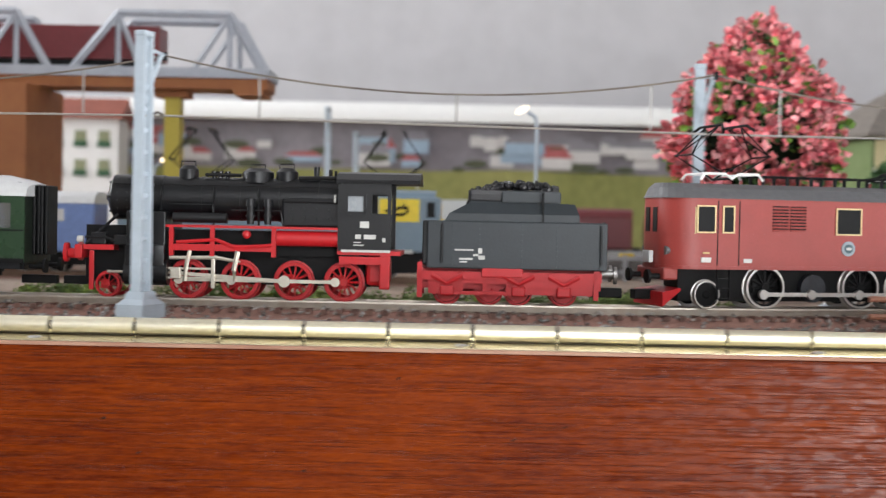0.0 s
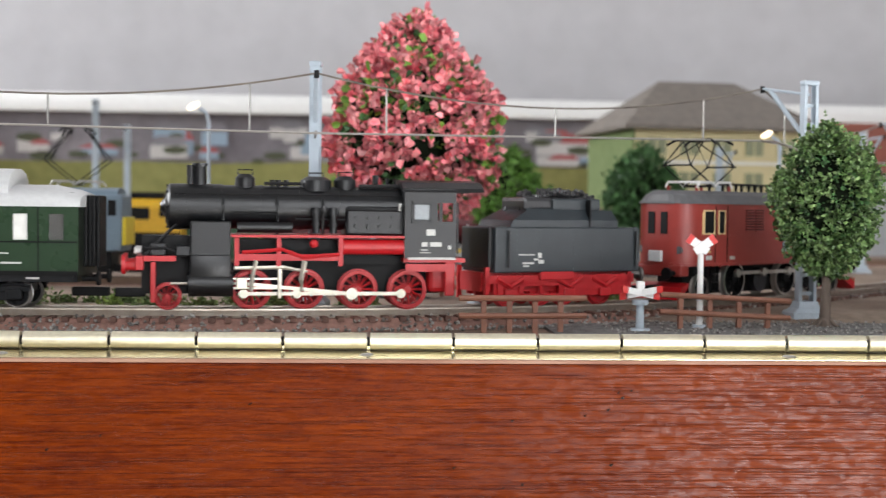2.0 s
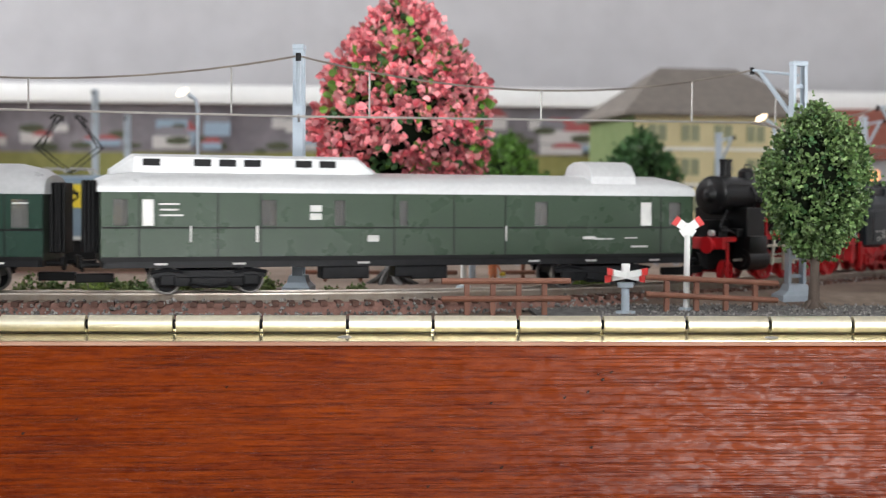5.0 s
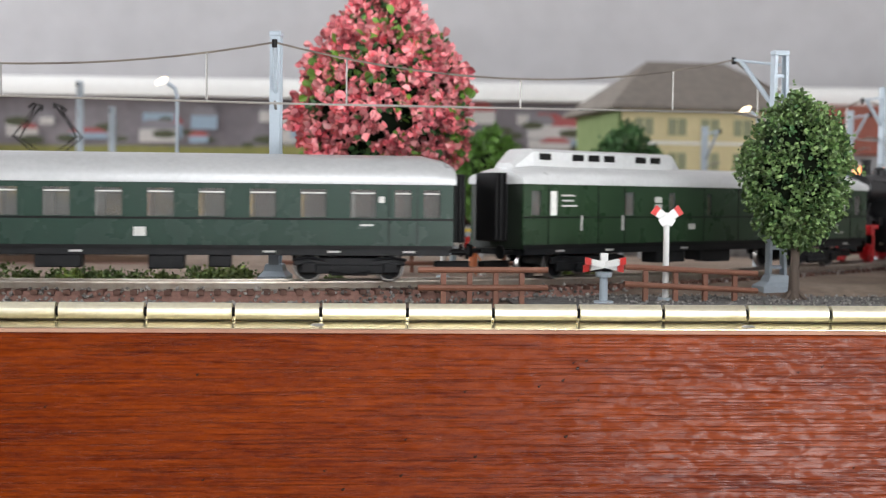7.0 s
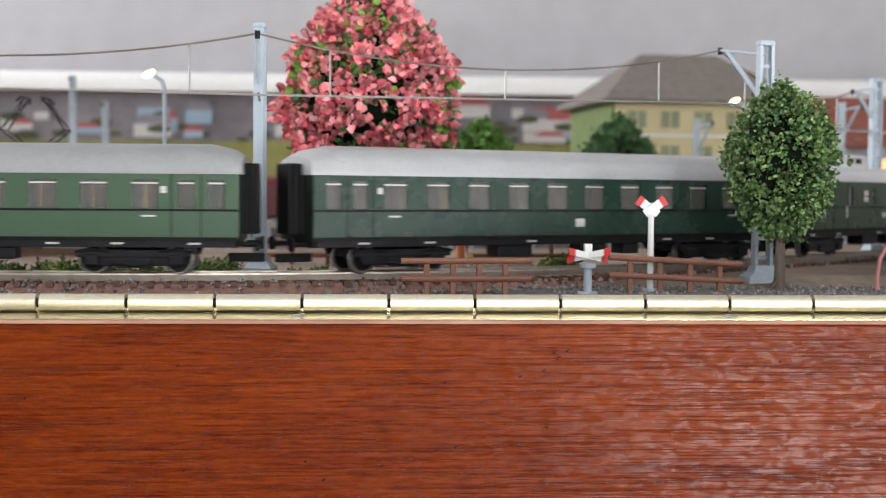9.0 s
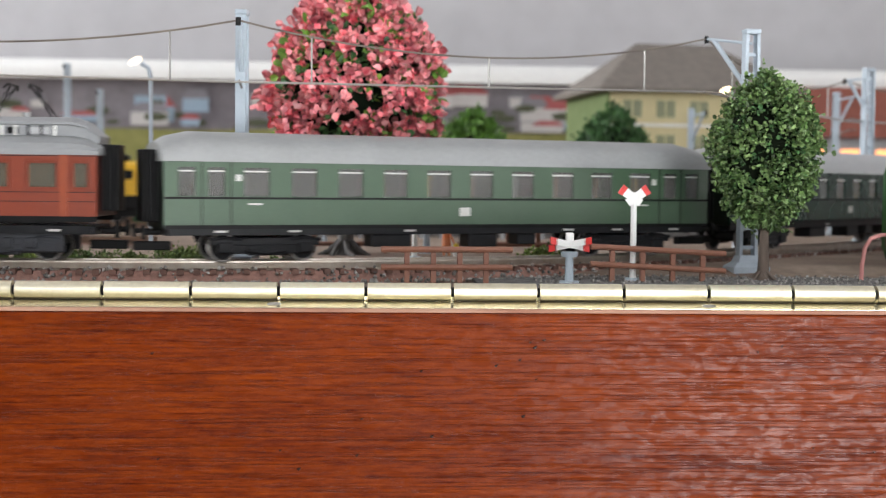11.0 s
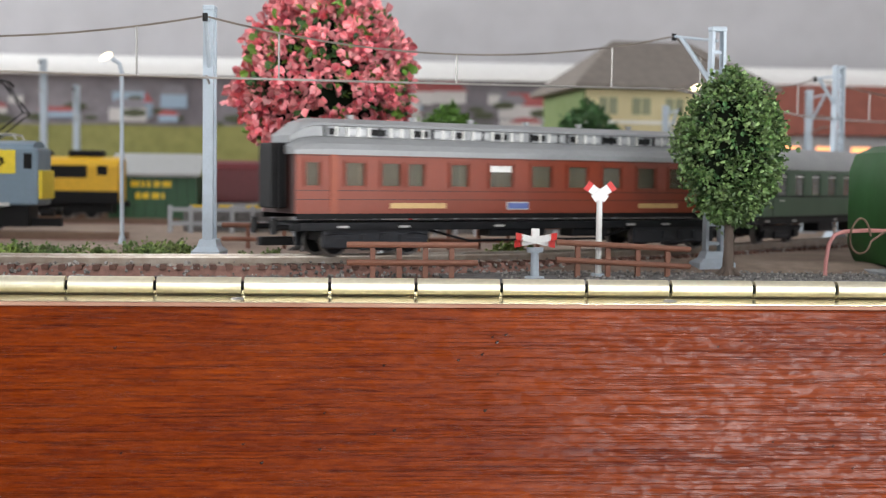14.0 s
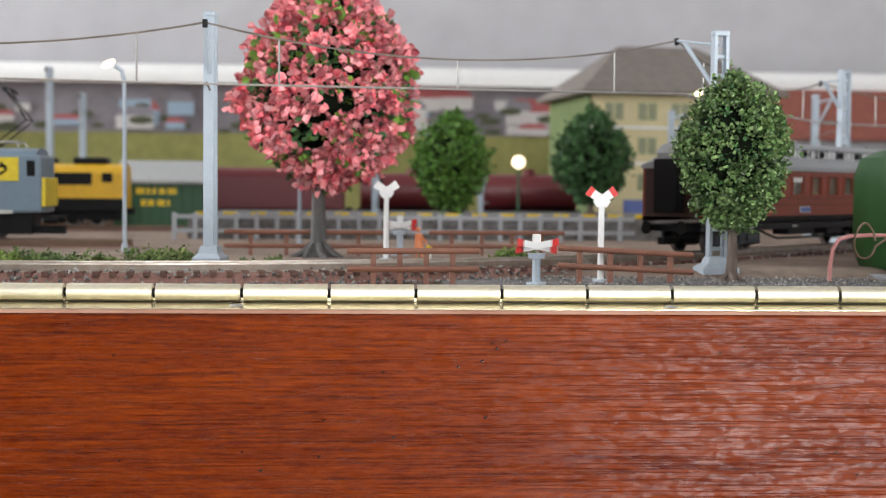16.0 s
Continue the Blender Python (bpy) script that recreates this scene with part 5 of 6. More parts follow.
def luggage_coach(L=0.2554):
    t = thing("luggage_coach", "bottle-green luggage coach with white roof and raised lookout", "coach", None, "coaches of the train")
    zb, ze = 0.0133, 0.0398
    wins = [(L / 2 - 0.0085, 0.0058), (L / 2 - 0.0225, 0.0056), (L / 2 - 0.0725, 0.006), (L / 2 - 0.134, 0.0035), (L / 2 - 0.161, 0.0045), (L / 2 - 0.19, 0.006), (-L / 2 + 0.018, 0.0045), (-L / 2 + 0.0075, 0.0055)]
    for s in (-1, 1):
        pierced_side(t, s, L, zb, ze, wins, 0.0255, 0.0358, COACH_GREEN)
    panes(t, wins, 0.0255, 0.0358, blinds=(1, 6), half=False)
    ends(t, L, zb, ze, COACH_DARK)
    arc_roof(t, L, ze, 0.0468, ROOF_WHITE, "silver-white barrel roof")
    part("lookout", prism(bm_new(), [(-0.0155, 0.0405), (-0.0152, 0.0465), (-0.011, 0.0508), (-0.004, 0.0526), (0.004, 0.0526), (0.011, 0.0508), (0.0152, 0.0465), (0.0155, 0.0405)], L / 2 - 0.0485, L / 2 - 0.0275), ROOF_WHITE, t, "raised white lookout hood", True)
    c = bm_new()
    x0, x1 = -L / 2 + 0.004, L / 2 - 0.143
    loft(c, [[(x, k * y, z) for y, z in ((-0.0085, 0.0455), (-0.0085, zt - 0.0012), (-0.006, zt), (0.006, zt), (0.0085, zt - 0.0012), (0.0085, 0.0455))] for x, zt, k in ((x0, 0.047, 0.7), (x0 + 0.009, 0.0528, 1), (x1 - 0.009, 0.0528, 1), (x1, 0.047, 0.7))])
    part("clerestory", c, ROOF_WHITE, t, "white clerestory on the roof")
    for x in (x0 + 0.016, x0 + 0.036, x0 + 0.046, x0 + 0.056, x0 + 0.077, x0 + 0.087):
        part("clerestory_window", box(bm_new(), x - 0.0034, x + 0.0034, -0.0088, -0.0084, 0.0481, 0.0509), BLACK, t)
    belt(t, L, (0.0247, 0.0389), BLACK)
    belt(t, L, (0.0139,), BLACK, 0.0012)
    seams(t, (L / 2 - 0.0155, L / 2 - 0.089, L / 2 - 0.112, L / 2 - 0.138, -L / 2 + 0.0145, -L / 2 + 0.045, -L / 2 + 0.062), zb + 0.001, 0.0385)
    for x in (L / 2 - 0.089, L / 2 - 0.195, -L / 2 + 0.034, -L / 2 + 0.06):
        part("door_handle", box(bm_new(), x, x + 0.0006, -HW - 0.0006, -HW, 0.019, 0.0255), PRINT, t, "bright door handrail")
    print_bars(t, [(L / 2 - 0.05, 0.0203, 0.006, 0.0012), (L / 2 - 0.043, 0.0198, 0.009, 0.0006), (L / 2 - 0.03, 0.0202, 0.006, 0.0005), (L / 2 - 0.147, 0.0203, 0.0048, 0.0026), (L / 2 - 0.171, 0.0325, 0.0048, 0.0026), (L / 2 - 0.171, 0.0292, 0.0048, 0.0026), (-L / 2 + 0.026, 0.034, 0.008, 0.0007), (-L / 2 + 0.026, 0.0318, 0.007, 0.0007), (-L / 2 + 0.027, 0.0296, 0.009, 0.0007), (L / 2 - 0.026, 0.0165, 0.008, 0.0006)])
    interior(t, L, zb, 4, 3)
    under_gear(t, L, ((-0.03, 0.02, 0.0055), (0.006, 0.016, 0.005), (-0.005, 0.008, 0.006)))
    ws = bogie(t, -L * 0.335) + bogie(t, L * 0.335)
    return t, ws


def sleeping_coach(L=0.2377):
    t = thing("clerestory_coach", "brick-red sleeping coach with a grey clerestory roof", "coach", None, "coaches of the train")
    zb, ze = 0.0155, 0.0402
    fr = (0.03, 0.11, 0.18, 0.23, 0.32, 0.41, 0.5, 0.585, 0.667, 0.754, 0.835, 0.913, 0.975)
    wd = (0.0058, 0.0085, 0.0085, 0.0075, 0.0085, 0.0115, 0.0105, 0.0105, 0.0105, 0.0105, 0.0105, 0.0105, 0.0052)
    wins = [(-L / 2 + f * L, w) for f, w in zip(fr, wd)]
    for s in (-1, 1):
        pierced_side(t, s, L, zb, ze, wins, 0.0268, 0.036, COACH_RED)
    panes(t, wins, 0.0268, 0.036, frame=COACH_RED, half=False, tint=PANE_DARK, shades=(5,))
    for c, w in wins:
        part("window_hood", box(bm_new(), c - w / 2 - 0.0005, c + w / 2 + 0.0005, -HW - 0.0003, -HW, 0.0368, 0.0374), COACH_RED, t)
    ends(t, L, zb, ze, COACH_BROWN)
    b = bm_new()
    prof = [(-HW - 0.0006, ze - 0.001), (-HW - 0.0006, ze + 0.0012), (-0.0155, ze + 0.0035), (-0.012, ze + 0.0058), (-0.0092, ze + 0.0066), (0.0092, ze + 0.0066), (0.012, ze + 0.0058), (0.0155, ze + 0.0035), (HW + 0.0006, ze + 0.0012), (HW + 0.0006, ze - 0.001)]
    loft(b, [[(x, y, z if z < ze else ze + (z - ze) * k) for y, z in prof] for x, k in ((-L / 2 - 0.001, 0.35), (-L / 2 + 0.004, 0.8), (-L / 2 + 0.011, 1), (L / 2 - 0.011, 1), (L / 2 - 0.004, 0.8), (L / 2 + 0.001, 0.35))])
    part("roof", b, ROOF_MID, t, "grey lower roof")
    b = bm_new()
    loft(b, [[(x, y, z if z < 0.0465 else 0.0465 + (z - 0.0465) * k) for y, z in ((-0.0088, 0.044), (-0.0088, 0.0508), (-0.0102, 0.0512), (-0.0098, 0.0522), (-0.005, 0.0542), (0.005, 0.0542), (0.0098, 0.0522), (0.0102, 0.0512), (0.0088, 0.0508), (0.0088, 0.044))] for x, k in ((-L / 2 + 0.0005, 0.05), (-L / 2 + 0.006, 0.75), (-L / 2 + 0.011, 1), (L / 2 - 0.011, 1), (L / 2 - 0.006, 0.75), (L / 2 - 0.0005, 0.05))])
    part("clerestory", b, ROOF_MID, t, "grey clerestory with small windows")
    for x in np.arange(-L / 2 + 0.016, L / 2 - 0.014, 0.0051):
        part("clerestory_bar", box(bm_new(), x - 0.0004, x + 0.0004, -0.0096, -0.0086, 0.0468, 0.0508), BLIND if int(x * 4000) % 3 else UNDER, t)
    x = -L / 2 + 0.02
    i = 0
    while x < L / 2 - 0.018:
        w = 0.004 if i % 3 else 0.0022
        part("clerestory_window", box(bm_new(), x - w, x + w, -0.0092, -0.0086, 0.0475, 0.05), BLACK if i % 2 == 0 else ROOF_SILVER, t)
        x += 0.0102
        i += 1
    for x in np.linspace(-L / 2 + 0.03, L / 2 - 0.03, 7):
        part("roof_vent", cyl(bm_new(), (x, -0.004, 0.0535), (x, -0.004, 0.056), 0.0011, 0.0016, 10), ROOF_GREY, t)
    belt(t, L, (0.0255,), COACH_RED, 0.0007)
    belt(t, L, (0.0388, 0.0212, 0.0248), COACH_BROWN, 0.0003)
    belt(t, L, (0.0148,), BLACK, 0.0014)
    for x in (-L / 2 + 0.0165, L / 2 - 0.0125):
        part("door_post", box(bm_new(), x - 0.0016, x + 0.0016, -HW - 0.0004, -HW + 0.0001, zb, 0.0395), COACH_ORANGE, t, "orange-red door post")
    print_bars(t, [(L / 2 - 0.051, 0.0187, 0.024, 0.0022), (-L / 2 + 0.056, 0.0187, 0.027, 0.0022)], material=PRINT_GOLD)
    print_bars(t, [(-0.0125, 0.0187, 0.0115, 0.0034)], material=PRINT)
    print_bars(t, [(-0.0125, 0.0187, 0.0105, 0.0025)], y=-HW - 0.0006, material=PRINT_BLUE)
    interior(t, L, zb, 4, 8)
    under_gear(t, L, ((-0.01, 0.03, 0.0075), (0.03, 0.02, 0.007)))
    b = bm_new()
    tube(b, [(-0.055, -0.012, 0.0105), (-0.035, -0.012, 0.0058), (0.035, -0.012, 0.0058), (0.055, -0.012, 0.0105)], 0.0006)
    part("truss_rod", b, UNDER, t)
    ws = bogie(t, -L * 0.34, base=0.0175, heavy=True) + bogie(t, L * 0.34, base=0.0175, heavy=True)
    return t, ws


coach_a, ws_a = luggage_coach()
coach_c, ws_c = express_coach("dark green express coach with silver roof", 0.253, COACH_TEAL, ROOF_SILVER, "silver-painted barrel roof", 4)
coach_d, ws_d = express_coach("mid-green express coach with grey roof", 0.2495, COACH_LIGHT, ROOF_GREY, "dull grey barrel roof", 6)
coach_f, ws_f = sleeping_coach()
raised_from(coach_a, 0.0135, 0.0165, 0.0018)
raised_from(coach_a, 0.0475, 0.0495, 0.001)
raised_from(coach_c, 0.0135, 0.0165, 0.0008)
raised_from(coach_d, 0.0135, 0.0165, 0.0008)
raised_from(coach_f, 0.0125, 0.015, 0.0022)


# ---- steam locomotive ----
def lens_ring(b, x, r, z, n=24):
    return [(x, r * math.cos(i * math.tau / n), z + r * math.sin(i * math.tau / n)) for i in range(n)]


def steam_loco():
    t = thing("steam_locomotive", "black steam locomotive with bright red frame and wheels", "locomotive")
    zc, r = 0.0392, 0.0093
    b = bm_new()
    loft(b, [lens_ring(b, x, k * r, zc) for x, k in ((-0.0505, 0.35), (-0.0502, 0.72), (-0.0492, 0.93), (-0.0485, 1.0), (-0.028, 1.0), (-0.0278, 0.96), (0.0465, 0.96))])
    part("boiler", b, LOCO_BLACK, t, "long black boiler", True)
    for x in (-0.0282, -0.012, 0.004, 0.02, 0.036):
        b = bm_new()
        loft(b, [lens_ring(b, x - 0.0006, r * 0.985, zc), lens_ring(b, x + 0.0006, r * 0.985, zc)])
        part("boiler_band", b, LOCO_BLACK, t, "", True)
    b = bm_new()
    cyl(b, (-0.0525, 0, zc), (-0.05, 0, zc), 0.0015, 0.0045, 16)
    for k in range(8):
        a = k * math.tau / 8
        ball(b, (-0.0496, 0.0083 * math.cos(a), zc + 0.0083 * math.sin(a)), 0.0006, 1)
    part("smokebox_door", b, LOCO_BLACK, t, "", True)
    b = bm_new()
    cyl(b, (-0.0367, 0, 0.0475), (-0.0367, 0, 0.0555), 0.0028, 0.0026, 18)
    cyl(b, (-0.0367, 0, 0.0555), (-0.0367, 0, 0.0568), 0.0031, 0.0033, 18)
    part("chimney", b, LOCO_BLACK, t, "", True)
    part("bell", cyl(bm_new(), (-0.0405, -0.001, 0.048), (-0.0405, -0.001, 0.056), 0.0013, 0.0016, 12), LOCO_BLACK, t)
    for nm, x, rr, z1 in (("steam_dome", -0.0185, 0.0042, 0.0522), ("sand_dome", 0.0105, 0.0068, 0.0515), ("steam_dome", 0.0225, 0.0048, 0.0518)):
        b = bm_new()
        cyl(b, (x, 0, 0.046), (x, 0, z1 - 0.001), rr, rr * 0.95, 20)
        cyl(b, (x, 0, z1 - 0.001), (x, 0, z1 + 0.0006), rr * 0.95, rr * 0.55, 20)
        part(nm, b, LOCO_BLACK, t, "", True)
    b = bm_new()
    for x in (-0.0075, -0.005, -0.002):
        cyl(b, (x, -0.002, 0.047), (x, -0.002, 0.0505), 0.0009, 0.0013, 10)
    tube(b, [(-0.011, -0.003, 0.049), (0.004, -0.003, 0.049)], 0.0008)
    part("valve_gear_box", b, LOCO_BLACK, t)
    b = bm_new()
    cyl(b, (0.035, -0.002, 0.047), (0.035, -0.002, 0.053), 0.0011, 0.0013, 10)
    cyl(b, (0.0405, 0.0005, 0.047), (0.0405, 0.0005, 0.052), 0.0008, 0.0008, 8)
    cyl(b, (0.043, -0.003, 0.046), (0.043, -0.003, 0.0515), 0.0006, 0.0006, 8)
    part("whistle", b, LOCO_BLACK, t)
    part("top_pipe", tube(bm_new(), [(0.028, -0.004, 0.0482), (0.046, -0.004, 0.0485)], 0.0009, 8), LOCO_BLACK, t)
    b = bm_new()
    tube(b, [(-0.047, -0.0096, 0.0445), (0.045, -0.0096, 0.0445)], 0.0004)
    for x in np.linspace(-0.044, 0.043, 8):
        tube(b, [(x, -0.0078, 0.0445), (x, -0.0098, 0.0445)], 0.0004)
    part("handrail", b, LOCO_BLACK, t)
    for x in (-0.0275, -0.006, 0.0125):
        part("pipe", tube(bm_new(), [(x, -0.0085, 0.0435), (x, -0.0102, 0.04), (x, -0.0105, 0.034), (x, -0.009, 0.0285)], 0.0005), LOCO_BLACK, t)
    part("air_cylinder", cyl(bm_new(), (-0.022, -0.0118, 0.0312), (0.0, -0.0118, 0.0312), 0.0021, seg=14), LOCO_BLACK, t, "", True)
    b = bm_new()
    for x in (0.0095, 0.0165):
        cyl(b, (x, -0.0118, 0.029), (x, -0.0118, 0.0362), 0.0015, 0.0015, 12)
        cyl(b, (x, -0.0118, 0.0362), (x, -0.0118, 0.0392), 0.0021, 0.0018, 12)
        cyl(b, (x, -0.0118, 0.0318), (x, -0.0118, 0.0328), 0.0021, 0.0021, 12)
    part("feed_pump", b, LOCO_BLACK, t, "", True)
    part("firebox", box(bm_new(), 0.022, 0.047, -0.0102, 0.0102, 0.028, 0.04, 0.001), LOCO_BLACK, t)
    b = bm_new()
    for x in np.linspace(-0.046, -0.03, 5):
        for a in (-0.5, -0.15, 0.2, 0.55, 0.9):
            ball(b, (x, -r * math.cos(a), zc + r * math.sin(a)), 0.00035, 1)
    part("smokebox_rivets", b, LOCO_BLACK, t)
    for pts in (
        [(0.0225, -0.0108, 0.0385), (0.046, -0.0108, 0.0385)],
        [(0.0015, -0.0106, 0.0345), (0.0215, -0.0106, 0.0345), (0.0225, -0.0108, 0.0295)],
        [(-0.024, -0.0106, 0.0365), (-0.0065, -0.0106, 0.0365), (-0.0055, -0.0108, 0.029)],
    ):
        part("side_pipe", tube(bm_new(), pts, 0.0005), LOCO_BLACK, t)
    for x in (0.026, 0.031, 0.036, 0.041):
        for z, rr in ((0.0318, 0.0008), (0.0355, 0.0006)):
            part("washout_plug", cyl(bm_new(), (x, -0.0102, z), (x, -0.0112, z), rr, seg=8), LOCO_BLACK, t)
    for x, z in ((-0.0185, 0.0535), (0.0105, 0.0526), (0.0225, 0.053)):
        part("dome_handle", tube(bm_new(), [(x - 0.003, -0.001, z - 0.001), (x - 0.003, -0.001, z + 0.001), (x + 0.003, -0.001, z + 0.001), (x + 0.003, -0.001, z - 0.001)], 0.0003), LOCO_BLACK, t)
    # frame and running board
    part("running_board", box(bm_new(), -0.0245, 0.0475, -0.0148, 0.0148, 0.0272, 0.0282), LOCO_RED, t, "red-edged running board")
    part("main_frame", box(bm_new(), -0.042, 0.062, -0.0035, 0.0035, 0.006, 0.0176), BLACK, t)
    part("front_frame", box(bm_new(), -0.0595, -0.04, -0.0055, 0.0055, 0.006, 0.0275), BLACK, t)
    part("inner_frame", box(bm_new(), -0.0225, 0.046, -0.0066, 0.0066, 0.0175, 0.0262), BLACK, t)
    for x in (-0.0222, -0.0055, 0.0195, 0.0462):
        part("frame_strut", box(bm_new(), x - 0.0009, x + 0.0009, -0.0145, -0.0128, 0.0172 if x < 0.03 else 0.0185, 0.0273), LOCO_RED, t)
    part("frame_rail", box(bm_new(), -0.0225, 0.0195, -0.0142, -0.0128, 0.0185, 0.0205), LOCO_RED, t)
    b = bm_new()
    tube(b, [(-0.02, -0.0142, 0.0212), (-0.004, -0.0142, 0.0224), (0.004, -0.0142, 0.0195), (0.019, -0.0142, 0.0205)], 0.0008)
    ball(b, (0.0085, -0.0145, 0.0248), 0.0018, 2)
    part("brake_rigging", b, LOCO_RED, t)
    part("air_tank", cyl(bm_new(), (0.0205, -0.0118, 0.0235), (0.0458, -0.0118, 0.0235), 0.0031, seg=20), LOCO_RED, t, "bright red air tank", True)
    b = bm_new()
    box(b, -0.0405, -0.0245, -0.0148, 0.0148, 0.0192, 0.0335, 0.0006)
    part("smokebox_saddle", b, LOCO_BLACK, t)
    for s in (-1, 1):
        b = bm_new()
        cyl(b, (-0.041, s * 0.0122, 0.0105), (-0.0235, s * 0.0122, 0.0105), 0.0052, seg=22)
        cyl(b, (-0.0415, s * 0.0122, 0.0105), (-0.041, s * 0.0122, 0.0105), 0.003, 0.003, 14)
        box(b, -0.0405, -0.0245, s * 0.012 - 0.0045, s * 0.012 + 0.0045, 0.0125, 0.02, 0.0006)
        part("cylinder", b, LOCO_BLACK, t, "black steam cylinder", True)
    # front end
    part("buffer_beam", box(bm_new(), -0.0615, -0.0585, -0.0148, 0.0148, 0.0158, 0.0195, 0.0003), LOCO_RED, t)
    part("front_apron", box(bm_new(), -0.0595, -0.046, -0.0125, 0.0125, 0.0182, 0.0195), LOCO_RED, t)
    part("apron_steps", box(bm_new(), -0.046, -0.04, -0.0128, 0.0128, 0.0195, 0.0235, 0.0004), LOCO_BLACK, t)
    part("step", box(bm_new(), -0.0558, -0.0538, -0.0138, -0.0128, 0.003, 0.018, 0.0003), LOCO_RED, t)
    b = bm_new()
    for y in (-0.0095, 0.0, 0.0095):
        box(b, -0.056, -0.05, y - 0.001, y + 0.001, 0.0195, 0.0245, 0.0004)
    tube(b, [(-0.058, -0.011, 0.0195), (-0.052, -0.008, 0.026), (-0.046, -0.007, 0.032)], 0.0007)
    tube(b, [(-0.058, -0.0115, 0.0225), (-0.05, -0.0115, 0.0225), (-0.042, -0.0115, 0.0195)], 0.0006)
    part("front_fittings", b, LOCO_BLACK, t)
    for y in (-0.0095, 0.0095):
        b = bm_new()
        cyl(b, (-0.0615, y, 0.017), (-0.0655, y, 0.017), 0.0016, 0.0013, 12)
        cyl(b, (-0.0655, y, 0.017), (-0.067, y, 0.017), 0.003, 0.003, 16)
        part("buffer", b, LOCO_RED, t, "", True)
        part("headlamp", cyl(bm_new(), (-0.0622, y * 0.9, 0.0215), (-0.0598, y * 0.9, 0.0215), 0.0014, seg=12), PRINT, t)
    part("coupler", box(bm_new(), -0.07, -0.058, -0.002, 0.002, 0.0045, 0.008, 0.0004), BLACK, t)
    # cab
    b = bm_new()
    for s in (-1, 1):
        ya, yb = sorted((s * 0.0152, s * 0.0142))
        for x0, x1, z0, z1 in ((0.0455, 0.067, 0.0192, 0.0342), (0.0455, 0.067, 0.0418, 0.0475), (0.0455, 0.0488, 0.0342, 0.0418), (0.0565, 0.0592, 0.0342, 0.0418), (0.0655, 0.067, 0.0342, 0.0418)):
            box(b, x0, x1, ya, yb, z0, z1)
    box(b, 0.0455, 0.0465, -0.0142, 0.0142, 0.0192, 0.0475)
    part("cab", b, LOCO_BLACK, t)
    b = bm_new()
    rings = []
    for x in (0.0445, 0.0785):
        rings.append([(x, -0.016, 0.0462), (x, -0.0148, 0.0478), (x, -0.0095, 0.0503), (x, 0.0, 0.0513), (x, 0.0095, 0.0503), (x, 0.0148, 0.0478), (x, 0.016, 0.0462), (x, 0.0145, 0.0462), (x, 0.0, 0.0497), (x, -0.0145, 0.0462)])
    loft(b, rings)
    part("cab_roof", b, LOCO_BLACK, t, "long curved cab roof")
    part("cab_window", box(bm_new(), 0.0492, 0.0561, -0.0149, -0.0146, 0.0346, 0.0414), GREY_WINDOW, t, "pale grey cab window").visible_shadow = True
    f = bm_new()
    for a0, a1, c0, c1 in ((0.0483, 0.057, 0.0336, 0.0349), (0.0483, 0.057, 0.0411, 0.0424), (0.0483, 0.0495, 0.0336, 0.0424), (0.0558, 0.057, 0.0336, 0.0424)):
        box(f, a0, a1, -0.0157, -0.0151, c0, c1)
    part("window_frame", f, LOCO_BLACK, t)
    part("cab_floor", box(bm_new(), 0.0455, 0.071, -0.0145, 0.0145, 0.0182, 0.0193), LOCO_RED, t)
    part("cab_step_line", box(bm_new(), 0.047, 0.0668, -0.0156, -0.0151, 0.0189, 0.0195), PRINT, t)
    part("backhead", box(bm_new(), 0.0466, 0.05, -0.009, 0.009, 0.0193, 0.043), BLACK, t)
    part("cab_steps", box(bm_new(), 0.0625, 0.0668, -0.0145, -0.0132, 0.0055, 0.0185, 0.0006), LOCO_RED, t)
    part("ash_pan", box(bm_new(), 0.0565, 0.066, -0.0095, 0.0095, 0.0065, 0.0182, 0.002), LOCO_RED, t)
    part("rear_frame", box(bm_new(), 0.0462, 0.0668, -0.0146, -0.0134, 0.0155, 0.0178), LOCO_RED, t)
    part("grab_rail", tube(bm_new(), [(0.0676, -0.0149, 0.021), (0.0676, -0.0149, 0.042)], 0.0004), LOCO_BLACK, t)
    for x, z, w, h in ((0.0563, 0.0297, 0.0036, 0.0026), (0.0538, 0.0248, 0.0024, 0.0018), (0.0585, 0.0248, 0.0048, 0.0018), (0.0535, 0.0225, 0.003, 0.0004), (0.054, 0.0214, 0.0044, 0.0004), (0.0642, 0.0236, 0.0013, 0.0016)):
        part("lettering", box(bm_new(), x - w / 2, x + w / 2, -0.0156, -0.0151, z - h / 2, z + h / 2), PRINT, t)
    part("side_lamp", box(bm_new(), 0.0434, 0.0444, -0.0125, -0.0112, 0.0382, 0.0415, 0.0003), PRINT, t)
    # wheels
    ws = []
    R = 0.0079
    XW = (-0.0162, 0.0052, 0.0272, 0.0478)
    ws.append((wheelset(t, -0.0492, 0.0052, LOCO_RED, LOCO_RED, spokes=9), 0.0052))
    for x in XW:
        ws.append((wheelset(t, x, R, LOCO_RED, LOCO_RED, spokes=13), R))
    # rods: they travel with the crank pins
    c = 0.0034
    rods = []
